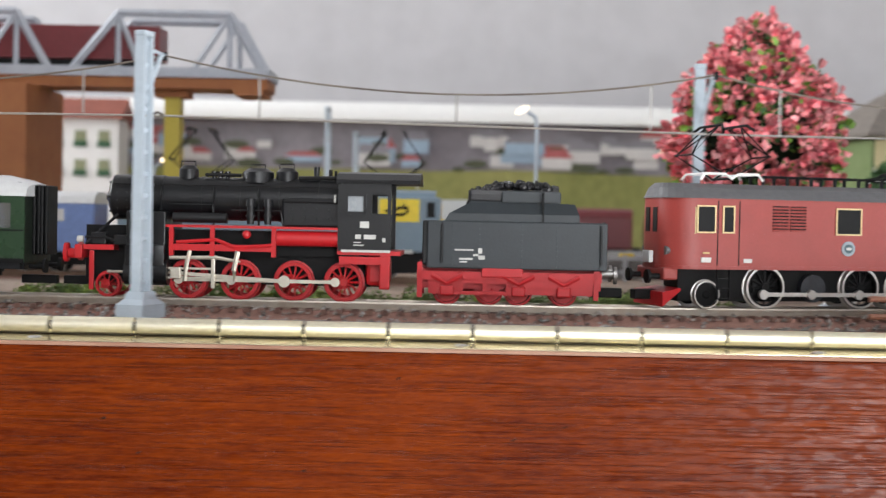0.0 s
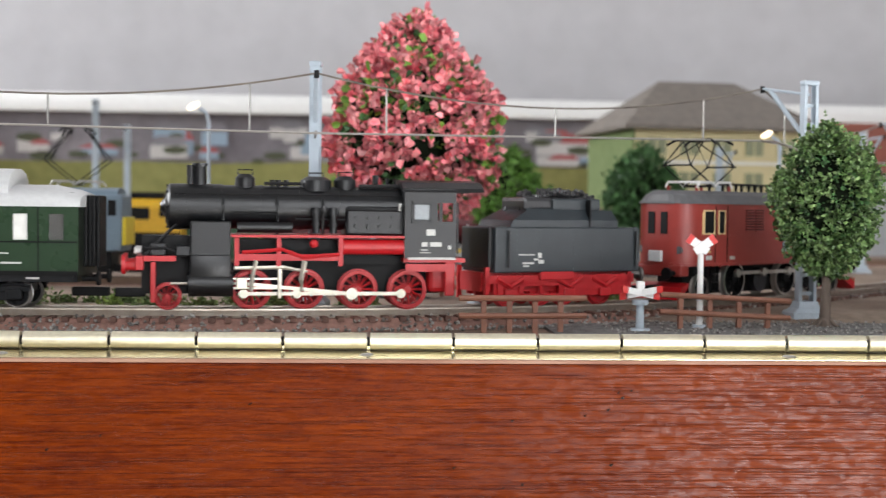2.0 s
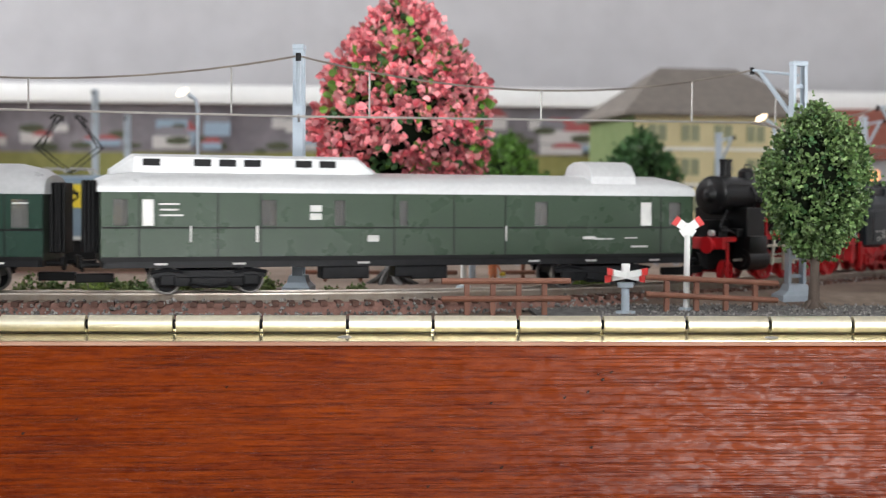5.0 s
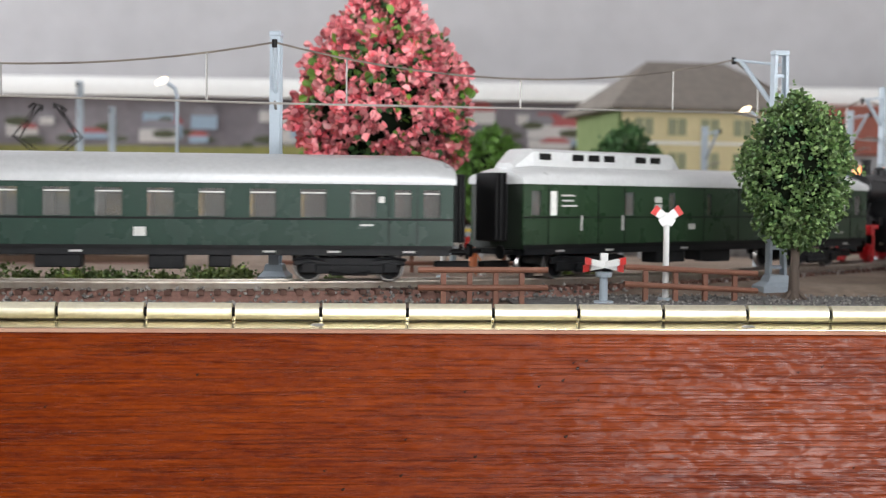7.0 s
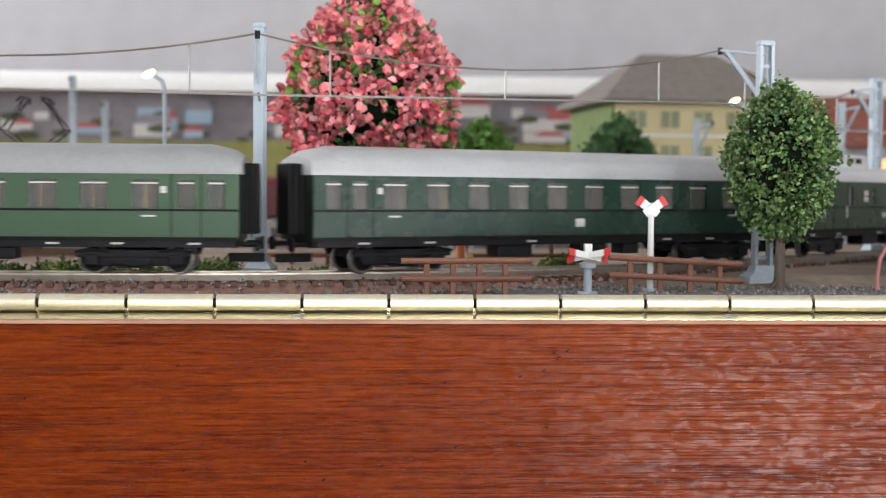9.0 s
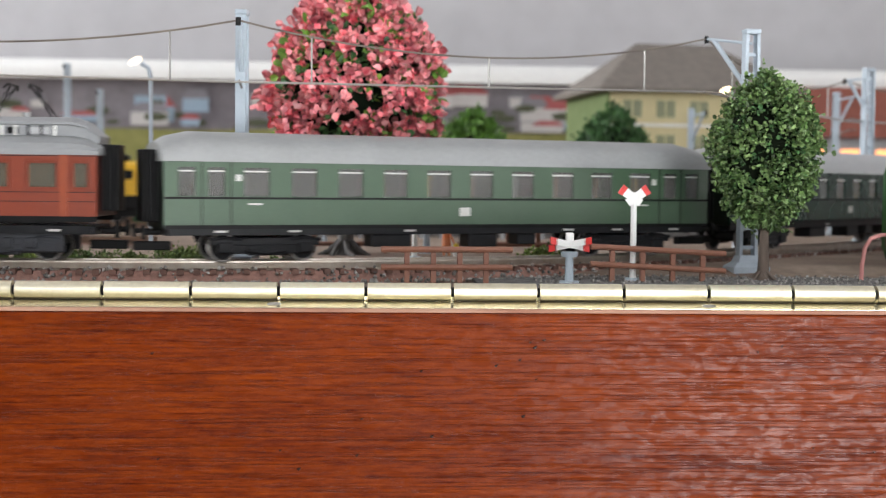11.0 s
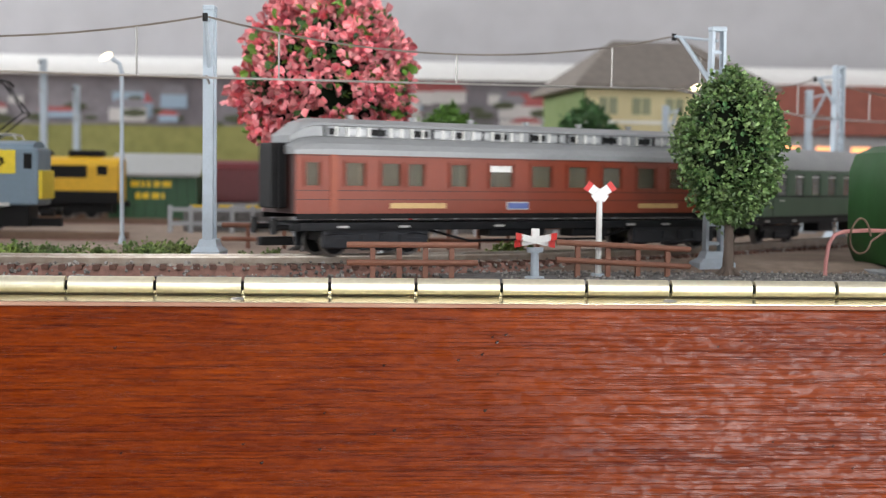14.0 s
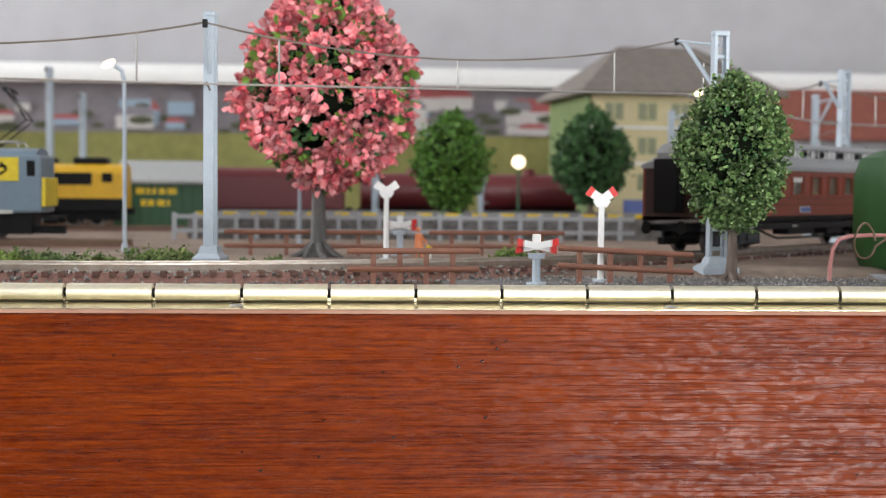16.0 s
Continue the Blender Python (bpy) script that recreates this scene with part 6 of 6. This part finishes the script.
    for s in (-1, 1):
        b = bm_new()
        y = s * 0.0112
        box(b, XW[0], XW[3], y - 0.0003, y + 0.0003, -0.0007, 0.0007)
        for x in XW:
            cyl(b, (x, y - 0.0007, 0), (x, y + 0.0007, 0), 0.0019, seg=14)
        o = part("coupling_rod", b, ROD, t, "bright nickel coupling rod")
        rods.append((o, s, "side"))
        b = bm_new()
        y = s * 0.0126
        box(b, -0.0008, 0.0452, y - 0.0003, y + 0.0003, -0.0007, 0.0007)
        cyl(b, (0, y - 0.0008, 0), (0, y + 0.0008, 0), 0.0023, seg=16)
        cyl(b, (0.0445, y - 0.0008, 0), (0.0445, y + 0.0008, 0), 0.0024, seg=16)
        o = part("main_rod", b, ROD, t, "bright nickel main rod")
        rods.append((o, s, "main"))
        b = bm_new()
        cyl(b, (-0.028, y, 0), (0, y, 0), 0.0006, seg=8)
        box(b, -0.0022, 0.0022, y - 0.0012, y + 0.0012, -0.0024, 0.0024, 0.0004)
        o = part("crosshead", b, ROD, t, "nickel crosshead with piston rod")
        rods.append((o, s, "cross"))
        b = bm_new()
        for z in (0.0124, 0.0086):
            box(b, -0.0235, -0.005, s * 0.0126 - 0.0006, s * 0.0126 + 0.0006, z - 0.0004, z + 0.0004)
        tube(b, [(-0.023, s * 0.0138, 0.0165), (-0.004, s * 0.0138, 0.0168), (0.006, s * 0.0138, 0.0155)], 0.0006)
        tube(b, [(-0.0145, s * 0.014, 0.0185), (-0.016, s * 0.014, 0.013), (-0.0165, s * 0.014, 0.0075)], 0.0009)
        tube(b, [(0.005, s * 0.014, 0.0185), (0.0035, s * 0.014, 0.012), (0.004, s * 0.014, 0.0075)], 0.0011)
        box(b, -0.0058, -0.0042, s * 0.0138 - 0.0008, s * 0.0138 + 0.0008, 0.0045, 0.0165, 0.0003)
        part("link_gear", b, ROD, t, "bright nickel slide bars and links")
    return t, ws, rods, (R, c, XW)


steam, ws_steam, rods, ROD_DATA = steam_loco()
raised_from(steam, 0.0165, 0.0195, 0.0019)


def tender():
    t = thing("tender", "dark grey tender heaped with coal on a red frame", "tender")
    part("tank", box(bm_new(), -0.0333, 0.0393, -0.0152, 0.0152, 0.0132, 0.0325, 0.0006), TENDER_GREY, t, "dark grey water tank")
    b = bm_new()
    loft(b, [[(x0, -y, z), (x1, -y, z), (x1, y, z), (x0, y, z)] for x0, x1, y, z in ((-0.0262, 0.028, 0.0148, 0.0325), (-0.0245, 0.0278, 0.0148, 0.0355), (-0.0165, 0.0262, 0.0118, 0.0398), (-0.016, 0.0085, 0.0112, 0.0402))])
    part("hopper", b, TENDER_GREY, t, "sloping coal hopper")
    part("bunker_rim", box(bm_new(), -0.0035, 0.0205, -0.0118, 0.0118, 0.0398, 0.0428, 0.0005), TENDER_GREY, t)
    part("strap", box(bm_new(), 0.013, 0.0136, -0.0154, -0.0112, 0.0325, 0.0425), BLACK, t)
    r = random.Random(3)
    b = bm_new()
    for i in range(150):
        x = r.uniform(-0.0165, 0.0195)
        top = 0.0425 + 0.0042 * (1 - ((x - 0.004) / 0.021) ** 2)
        bmesh.ops.create_icosphere(b, subdivisions=1, radius=r.uniform(0.0009, 0.0019), matrix=pose(x, r.uniform(-0.0095, 0.0095), top - r.uniform(0, 0.003), r.uniform(0, 360), r.uniform(0, 360), 0) @ Matrix.Diagonal((1, r.uniform(0.6, 1), r.uniform(0.5, 0.9), 1)))
    part("coal", b, COAL, t, "heap of glossy black coal")
    part("coal_bed", box(bm_new(), -0.017, 0.02, -0.0105, 0.0105, 0.0395, 0.0432, 0.0012), COAL, t)
    b = bm_new()
    for x in (-0.023, -0.012, 0.005, 0.019, 0.0362):
        for k in range(9):
            ball(b, (x, -0.0152, 0.0145 + k * 0.0021), 0.0003, 1)
    part("rivets", b, TENDER_GREY, t)
    part("front_bulkhead", box(bm_new(), -0.0352, -0.0318, -0.0128, 0.0128, 0.0145, 0.0325, 0.0006), LOCO_BLACK, t)
    for x in (-0.0272, 0.0368):
        part("handrail", tube(bm_new(), [(x, -0.0162, 0.0155), (x, -0.0162, 0.031)], 0.0005), LOCO_BLACK, t)
    part("ladder", box(bm_new(), 0.0374, 0.0384, -0.0135, -0.0125, 0.014, 0.033), LOCO_BLACK, t)
    for x, z, w, h in ((-0.0182, 0.0208, 0.0075, 0.0006), (-0.0175, 0.0172, 0.0055, 0.0008), (-0.0185, 0.016, 0.003, 0.0006), (-0.0118, 0.0205, 0.0016, 0.0022), (-0.0112, 0.0178, 0.0026, 0.0016), (-0.0135, 0.0188, 0.0022, 0.0008)):
        part("lettering", box(bm_new(), x - w / 2, x + w / 2, -0.0156, -0.0151, z - h / 2, z + h / 2), PRINT, t)
    part("frame", box(bm_new(), -0.0372, 0.0375, -0.0098, 0.0098, 0.0065, 0.0132), LOCO_RED, t)
    for s in (-1, 1):
        b = bm_new()
        y0, y1 = sorted((s * 0.0122, s * 0.0136))
        box(b, -0.0372, 0.0375, y0, y1, 0.0098, 0.0122)
        box(b, -0.0205, -0.0185, y0, y1, 0.0042, 0.0122)
        for x0, x1, z0, z1 in ((-0.03, 0.0, 0.0088, 0.0102), (-0.03, 0.0, 0.0042, 0.0056), (0.0, 0.034, 0.0072, 0.0102), (-0.0105, -0.009, 0.0042, 0.01), (-0.031, -0.0285, 0.0042, 0.01), (-0.001, 0.002, 0.0042, 0.01)):
            box(b, x0, x1, y0, y1, z0, z1)
        box(b, 0.0, 0.034, s * 0.0122 - 0.0004, s * 0.0122 + 0.0004, 0.0045, 0.011)
        box(b, -0.0325, -0.02, s * 0.0122 - 0.0004, s * 0.0122 + 0.0004, 0.0045, 0.011)
        for x in (-0.025, 0.004, 0.0222):
            box(b, x - 0.0028, x + 0.0028, s * 0.0135 - 0.001, s * 0.0135 + 0.001, 0.0038, 0.0078, 0.0006)
            tube(b, [(x - 0.0062, s * 0.0138, 0.0112), (x, s * 0.0144, 0.0086), (x + 0.0062, s * 0.0138, 0.0112)], 0.0008)
        for x in (-0.036, 0.0352):
            box(b, x - 0.001, x + 0.001, y0, y1, 0.0028, 0.0155)
        part("side_frame", b, LOCO_RED, t, "red bogie side frame")
        part("tool_box", box(bm_new(), -0.011, 0.0055, s * 0.014 - 0.0011, s * 0.014 + 0.0011, 0.0108, 0.0138, 0.0003), LOCO_RED, t)
    ws = [(wheelset(t, x, 0.0056, LOCO_RED, LOCO_RED), 0.0056) for x in (-0.025, -0.008, 0.004, 0.0222)]
    for y in (-0.0095, 0.0095):
        b = bm_new()
        cyl(b, (0.0375, y, 0.0122), (0.0425, y, 0.0122), 0.0013, seg=10)
        cyl(b, (0.0425, y, 0.0122), (0.0438, y, 0.0122), 0.0028, seg=16)
        part("buffer", b, TYRE, t, "bright buffer head", True)
    part("coupler", box(bm_new(), 0.034, 0.047, -0.0025, 0.0025, 0.0035, 0.0075, 0.0005), BLACK, t)
    return t, ws


tend, ws_tender = tender()
raised_from(tend, 0.0095, 0.0125, 0.0015)
raised_from(tend, 0.0412, 0.0445, 0.0022)


# ---- electric locomotive ----
def electric_loco():
    t = thing("red_electric_locomotive", "oxide-red electric locomotive with grey roof and pantographs", "locomotive")
    L, zb, ze = 0.150, 0.0170, 0.0450

    def plan(k=1.0, out=0.0):
        h, q = L / 2 + out, []
        for sx, sy in ((-1, -1), (1, -1), (1, 1), (-1, 1)):
            arc = []
            for i in range(7):
                a = math.pi / 2 * i / 6
                arc.append((sx * (h - 0.014 + 0.014 * math.cos(a)), sy * (0.0058 * k + (0.0107 * k + out) * math.sin(a))))
            q += arc if sx * sy > 0 else arc[::-1]
        return q

    part("body", loft(bm_new(), [[(x, y, z) for x, y in plan()] for z in (zb, ze)]), ELOCO_RED, t, "", True)
    b = bm_new()
    rings = [[(x, y, ze) for x, y in plan(1, 0.0008)]]
    for k, z in ((1.0, ze + 0.0012), (0.82, ze + 0.0042), (0.5, ze + 0.0062)):
        rings.append([(x * (1 - (1 - k) * 0.06), y * k, z) for x, y in plan()])
    loft(b, rings)
    part("roof", b, ELOCO_ROOF, t, "dark grey rounded roof")
    for s in (-1, 1):
        part("roof_dome", ball(bm_new(), (s * (L / 2 - 0.006), 0, ze + 0.0005), 0.006, 2, (0.9, 1, 0.75)), ELOCO_RED, t, "red rounded nose dome", True)
    part("skirt_line", loft(bm_new(), [[(x, y, z) for x, y in plan(1, 0.0005)] for z in (zb - 0.0006, zb + 0.0008)]), ELOCO_RED, t)
    part("waist_line", loft(bm_new(), [[(x, y, z) for x, y in plan(1, 0.0002)] for z in (0.0304, 0.0307)]), ELOCO_RED, t)
    y = -HW

    def win(x, w, z0, z1, rim):
        p = part("window", box(bm_new(), x - w / 2, x + w / 2, y - 0.0003, y + 0.0001, z0, z1), BLACK, t, "dark window")
        f = bm_new()
        e = 0.0006
        for a0, a1, c0, c1 in ((x - w / 2 - e, x + w / 2 + e, z0 - e, z0), (x - w / 2 - e, x + w / 2 + e, z1, z1 + e), (x - w / 2 - e, x - w / 2, z0, z1), (x + w / 2, x + w / 2 + e, z0, z1)):
            box(f, a0, a1, y - 0.0006, y + 0.0001, c0, c1)
        part("window_frame", f, rim, p, "cream-gold window frame")

    for s in (-1, 1):
        win(s * 0.0587, 0.0072, 0.0316, 0.0416, GOLD)
        win(s * 0.0489, 0.0042, 0.0316, 0.0416, GOLD)
        for k in range(8 if s < 0 else 0):
            for x0, x1 in ((-0.0292, -0.022), (-0.0212, -0.014)):
                part("louvre", box(bm_new(), x0, x1, y - 0.0006, y, 0.0322 + k * 0.0013, 0.0329 + k * 0.0013, 0.0002), ELOCO_RED, t)
                part("louvre_slot", box(bm_new(), x0, x1, y - 0.0001, y + 0.0001, 0.0329 + k * 0.0013, 0.0334 + k * 0.0013), BLACK, t)
        for d in (0.0055, 0.015):
            part("door_seam", box(bm_new(), s * (0.0385 + d * 1.0) - 0.0002, s * (0.0385 + d) + 0.0002, y - 0.0002, y + 0.0001, zb + 0.001, ze - 0.001), BLACK, t)
        part("number_plate", box(bm_new(), s * 0.0585 - 0.0022, s * 0.0585 + 0.0022, y - 0.0004, y, 0.0192, 0.0212), PRINT, t)
        part("number_plate", box(bm_new(), s * 0.0400 - 0.0018, s * 0.0400 + 0.0018, y - 0.0004, y, 0.0192, 0.0208), PRINT, t)
        part("label_plate", box(bm_new(), s * 0.0585 - 0.0014, s * 0.0585 + 0.0014, y - 0.0004, y, 0.0226, 0.0234), PRINT_GOLD, t)
        # end windows and lamps
        for q in (-1, 1):
            c0, c1 = Vector((s * (L / 2 - 0.004), q * 0.0115, 0)), Vector((s * (L / 2 - 0.0135), q * 0.0165, 0))
            nrm = Vector((s * 0.46, q * 0.88, 0)) * 0.0004
            vs = [c0.lerp(c1, 0.2) + nrm + Vector((0, 0, 0.0308)), c0.lerp(c1, 0.85) + nrm + Vector((0, 0, 0.0308)), c0.lerp(c1, 0.85) + nrm + Vector((0, 0, 0.0412)), c0.lerp(c1, 0.2) + nrm + Vector((0, 0, 0.0412))]
            cw = part("corner_window", loft(bm_new(), [vs, [v - nrm * 1.6 for v in vs]]), BLACK, t)
            f = bm_new()
            for i in range(4):
                tube(f, [vs[i], vs[(i + 1) % 4]], 0.0004, 5)
            part("window_frame", f, GOLD, cw, "cream-gold window frame")
            b = bm_new()
            ex0, ex1 = sorted((s * (L / 2 - 0.0005), s * (L / 2 + 0.0004)))
            box(b, ex0, ex1, q * 0.0036 - 0.0018, q * 0.0036 + 0.0018, 0.0312, 0.0412)
            part("end_window", b, BLACK, t)
            part("headlight", cyl(bm_new(), (s * (L / 2 - 0.006), q * 0.0105, 0.0238), (s * (L / 2 - 0.0012), q * 0.0105, 0.0238), 0.0018, seg=14), WHITE if s > 0 else ELOCO_ROOF, t, "round headlight")
        b = bm_new()
        bx = sorted((s * (L / 2 - 0.006), s * (L / 2 + 0.0005)))
        box(b, bx[0], bx[1], -0.0135, 0.0135, 0.0118, zb, 0.0008)
        part("buffer_beam", b, ELOCO_RED, t)
        for q in (-0.0095, 0.0095):
            b = bm_new()
            cyl(b, (s * L / 2, q, 0.0132), (s * (L / 2 + 0.005), q, 0.0132), 0.0012, seg=10)
            cyl(b, (s * (L / 2 + 0.005), q, 0.0132), (s * (L / 2 + 0.0062), q, 0.0132), 0.0028, seg=16)
            part("buffer", b, BLACK, t, "", True)
        b = bm_new()
        x0, x1 = s * (L / 2 - 0.008), s * (L / 2 + 0.001)
        loft(b, [[(x0, -0.012, 0.0075), (x0, 0.012, 0.0075), (x0, 0.012, 0.0086), (x0, -0.012, 0.0086)], [(x1, -0.0145, 0.0012), (x1, 0.0145, 0.0012), (x1, 0.0145, 0.007), (x1, -0.0145, 0.007)]])
        part("plough", b, LOCO_RED, t, "bright red rail plough")
        part("coupler", box(bm_new(), min(s * 0.07, s * 0.083), max(s * 0.07, s * 0.083), -0.0025, 0.0025, 0.0035, 0.0075, 0.0004), BLACK, t)
        part("end_board", box(bm_new(), min(s * 0.0755, s * 0.0775), max(s * 0.0755, s * 0.0775), -0.0035, 0.0035, 0.0185, 0.0235, 0.0004), PRINT if s > 0 else ROOF_WHITE, t)
        pantograph(t, s * 0.044, ze + 0.0085, s < 0, BLACK, WHITE)
        for x in (s * 0.031, s * 0.057):
            for q in (-0.008, 0.008):
                part("insulator", cyl(bm_new(), (x, q, ze + 0.004), (x, q, ze + 0.0085), 0.0009, 0.0007, 8), ELOCO_RED, t)
    for x in (0.0057, 0.0335):
        win(x, 0.0108, 0.0316, 0.0416, GOLD)
    part("emblem", cyl(bm_new(), (0.0057, y - 0.0005, 0.0255), (0.0057, y, 0.0255), 0.0031, seg=20), mat("pale_blue_emblem", (0.3, 0.36, 0.4), 0.4), t, "round pale grey-blue emblem")
    part("emblem_centre", cyl(bm_new(), (0.0057, y - 0.0008, 0.0255), (0.0057, y - 0.0004, 0.0255), 0.0019, seg=18), mat("dark_teal_emblem", (0.05, 0.1, 0.12), 0.4), t)
    part("emblem_bar", box(bm_new(), 0.0045, 0.0069, y - 0.001, y - 0.0007, 0.025, 0.026), PRINT, t)
    b = bm_new()
    for q in (-0.0055, 0.0055):
        tube(b, [(-0.032, q, ze + 0.0098), (0.032, q, ze + 0.0098)], 0.0004)
        for x in np.linspace(-0.028, 0.028, 6):
            cyl(b, (x, q, ze + 0.0045), (x, q, ze + 0.0098), 0.0006, 0.0009, 8)
    part("roof_conductor", b, BLACK, t)
    part("underframe", box(bm_new(), -0.066, 0.066, -0.0068, 0.0068, 0.003, zb), BLACK, t)
    ws = []
    for x in (-0.0543, 0.0610):
        ws.append((wheelset(t, x, 0.0058, BLACK, STEEL), 0.0058))
    XW = (-0.028, 0.0164, 0.0386)
    for x in XW:
        ws.append((wheelset(t, x, 0.0089, BLACK, STEEL, spokes=12), 0.0089))
    part("jackshaft", cyl(bm_new(), (-0.0059, -0.0098, 0.0085), (-0.0059, 0.0098, 0.0085), 0.0058, seg=22), SLATE, t, "dark jackshaft disc between the wheels")
    rr = []
    for s in (-1, 1):
        b = bm_new()
        yy = s * 0.0118
        box(b, XW[0], XW[2], yy - 0.0004, yy + 0.0004, -0.0008, 0.0008)
        for x in (*XW, -0.0059):
            cyl(b, (x, yy - 0.0009, 0), (x, yy + 0.0009, 0), 0.002, seg=16)
        o = part("coupling_rod", b, STEEL, t, "bright steel coupling rod")
        rr.append((o, s))
        for x in (-0.0487, 0.0487):
            f = bm_new()
            for k in range(3):
                box(f, x - 0.0028, x + 0.0028, s * 0.0128 - 0.001, s * 0.0128 + 0.001, 0.004 + k * 0.004, 0.0046 + k * 0.004)
            for d in (-0.0028, 0.0028):
                box(f, x + d - 0.0003, x + d + 0.0003, s * 0.0128 - 0.0006, s * 0.0128 + 0.0006, 0.004, zb)
            part("steps", f, BLACK, t)
    return t, ws, rr


eloco, ws_e, rods_e = electric_loco()


# ---- sleepers: one by one, nearest stretch ----
sl_bm = box(bm_new(), -0.0013, 0.0013, -0.0172, 0.0172, 0.0038, 0.0057)
sl_me = bpy.data.meshes.new("sleeper")
sl_bm.to_mesh(sl_me)
sl_me.materials.append(SLEEPER)
s = -0.34
while s < 0.66:
    p, h = track_at(s)
    shared("sleeper", sl_me, main_track, (p.x, p.y, 0), h)
    s += 0.0062


# ---- movement ----
STATION = [-0.1769, -0.1317, -0.0828, -0.0357, 0.0122, 0.059, 0.1085, 0.154, 0.199, 0.2402, 0.2802, 0.3205, 0.3623, 0.4071, 0.4507, 0.4927, 0.5367, 0.5863, 0.645, 0.7037, 0.7564, 0.8088, 0.8668, 0.933, 0.9905, 1.0445, 1.0875, 1.127, 1.1844, 1.2428, 1.303, 1.352, 1.391]


def travelled(t):
    """Place of the luggage coach's leading end along the track, smooth through half-second stations."""
    k = t / 0.5
    i = min(max(int(k), 0), len(STATION) - 2)
    f = k - i
    p0, p1, p2, p3 = (STATION[min(max(j, 0), len(STATION) - 1)] for j in (i - 1, i, i + 1, i + 2))
    if i == 0:
        p0 = 2 * p1 - p2
    if i == len(STATION) - 2:
        p3 = 2 * p2 - p1
    return 0.5 * (2 * p1 + (p2 - p0) * f + (2 * p0 - 5 * p1 + 4 * p2 - p3) * f * f + (3 * p1 - p0 - 3 * p2 + p3) * f ** 3)


G, GA, GL, GE = 0.019, 0.0157, 0.0100, 0.0188
LA, LC, LD, LF, LL, LT = 0.2554, 0.253, 0.2495, 0.2377, 0.1318, 0.0778
VEHICLES = [
    (eloco, GA + LL + GL + LT + GE + 0.075, 0.07, ws_e),
    (tend, GA + LL + GL + LT / 2, 0.045, ws_tender),
    (steam, GA + LL / 2, 0.065, ws_steam),
    (coach_a, -LA / 2, LA * 0.67, ws_a),
    (coach_c, -LA - G - LC / 2, LC * 0.67, ws_c),
    (coach_d, -LA - 2 * G - LC - LD / 2, LD * 0.67, ws_d),
    (coach_f, -LA - 3 * G - LC - LD - LF / 2, LF * 0.68, ws_f),
]


def vehicle_pose(s, base):
    a, _ = track_at(s - base / 2)
    b, _ = track_at(s + base / 2)
    d, m = b - a, (a + b) / 2
    return pose(m.x, m.y, RAIL_Z, 0, 0, math.degrees(math.atan2(d.y, d.x)))


def motions():
    ts = [i * 0.25 for i in range(65)]
    fine = [i * 0.1 for i in range(161)]
    for ob, off, base, wheels in VEHICLES:
        walk(ob, [(t, vehicle_pose(travelled(t) + off, base)) for t in ts])
        for w, r in (wheels[:1] if ob is steam else wheels):
            x = w.location.x
            walk(w, [(t, pose(x, 0, r, 0, math.degrees((travelled(t) - travelled(0)) / r), 0)) for t in fine])
    R, c, XW = ROD_DATA
    turn_r = 0.0103
    for w, r in ws_steam[1:]:
        x = w.location.x
        walk(w, [(t, pose(x, 0, r, 0, math.degrees((travelled(t) - travelled(0)) / turn_r), 0)) for t in fine])
    for ob, side, what in rods:
        rows = []
        for t in fine:
            a = (travelled(t) - travelled(0)) / turn_r + (math.pi if side < 0 else 1.5 * math.pi)
            px, pz = c * math.cos(a), R - c * math.sin(a)
            if what == "side":
                rows.append((t, pose(px, 0, pz)))
            else:
                hx = XW[2] + px - math.sqrt(0.0445 ** 2 - (pz - 0.0105) ** 2)
                if what == "main":
                    rows.append((t, pose(hx, 0, 0.0105, 0, -math.degrees(math.atan2(pz - 0.0105, XW[2] + px - hx)), 0)))
                else:
                    rows.append((t, pose(hx, 0, 0.0105)))
        walk(ob, rows)
    for ob, side in rods_e:
        rows = []
        for t in fine:
            a = (travelled(t) - travelled(0)) / 0.0089 + (2.2 if side < 0 else 2.2 + math.pi / 2)
            rows.append((t, pose(0.0035 * math.cos(a), 0, 0.0089 - 0.0035 * math.sin(a))))
        walk(ob, rows)


motions()
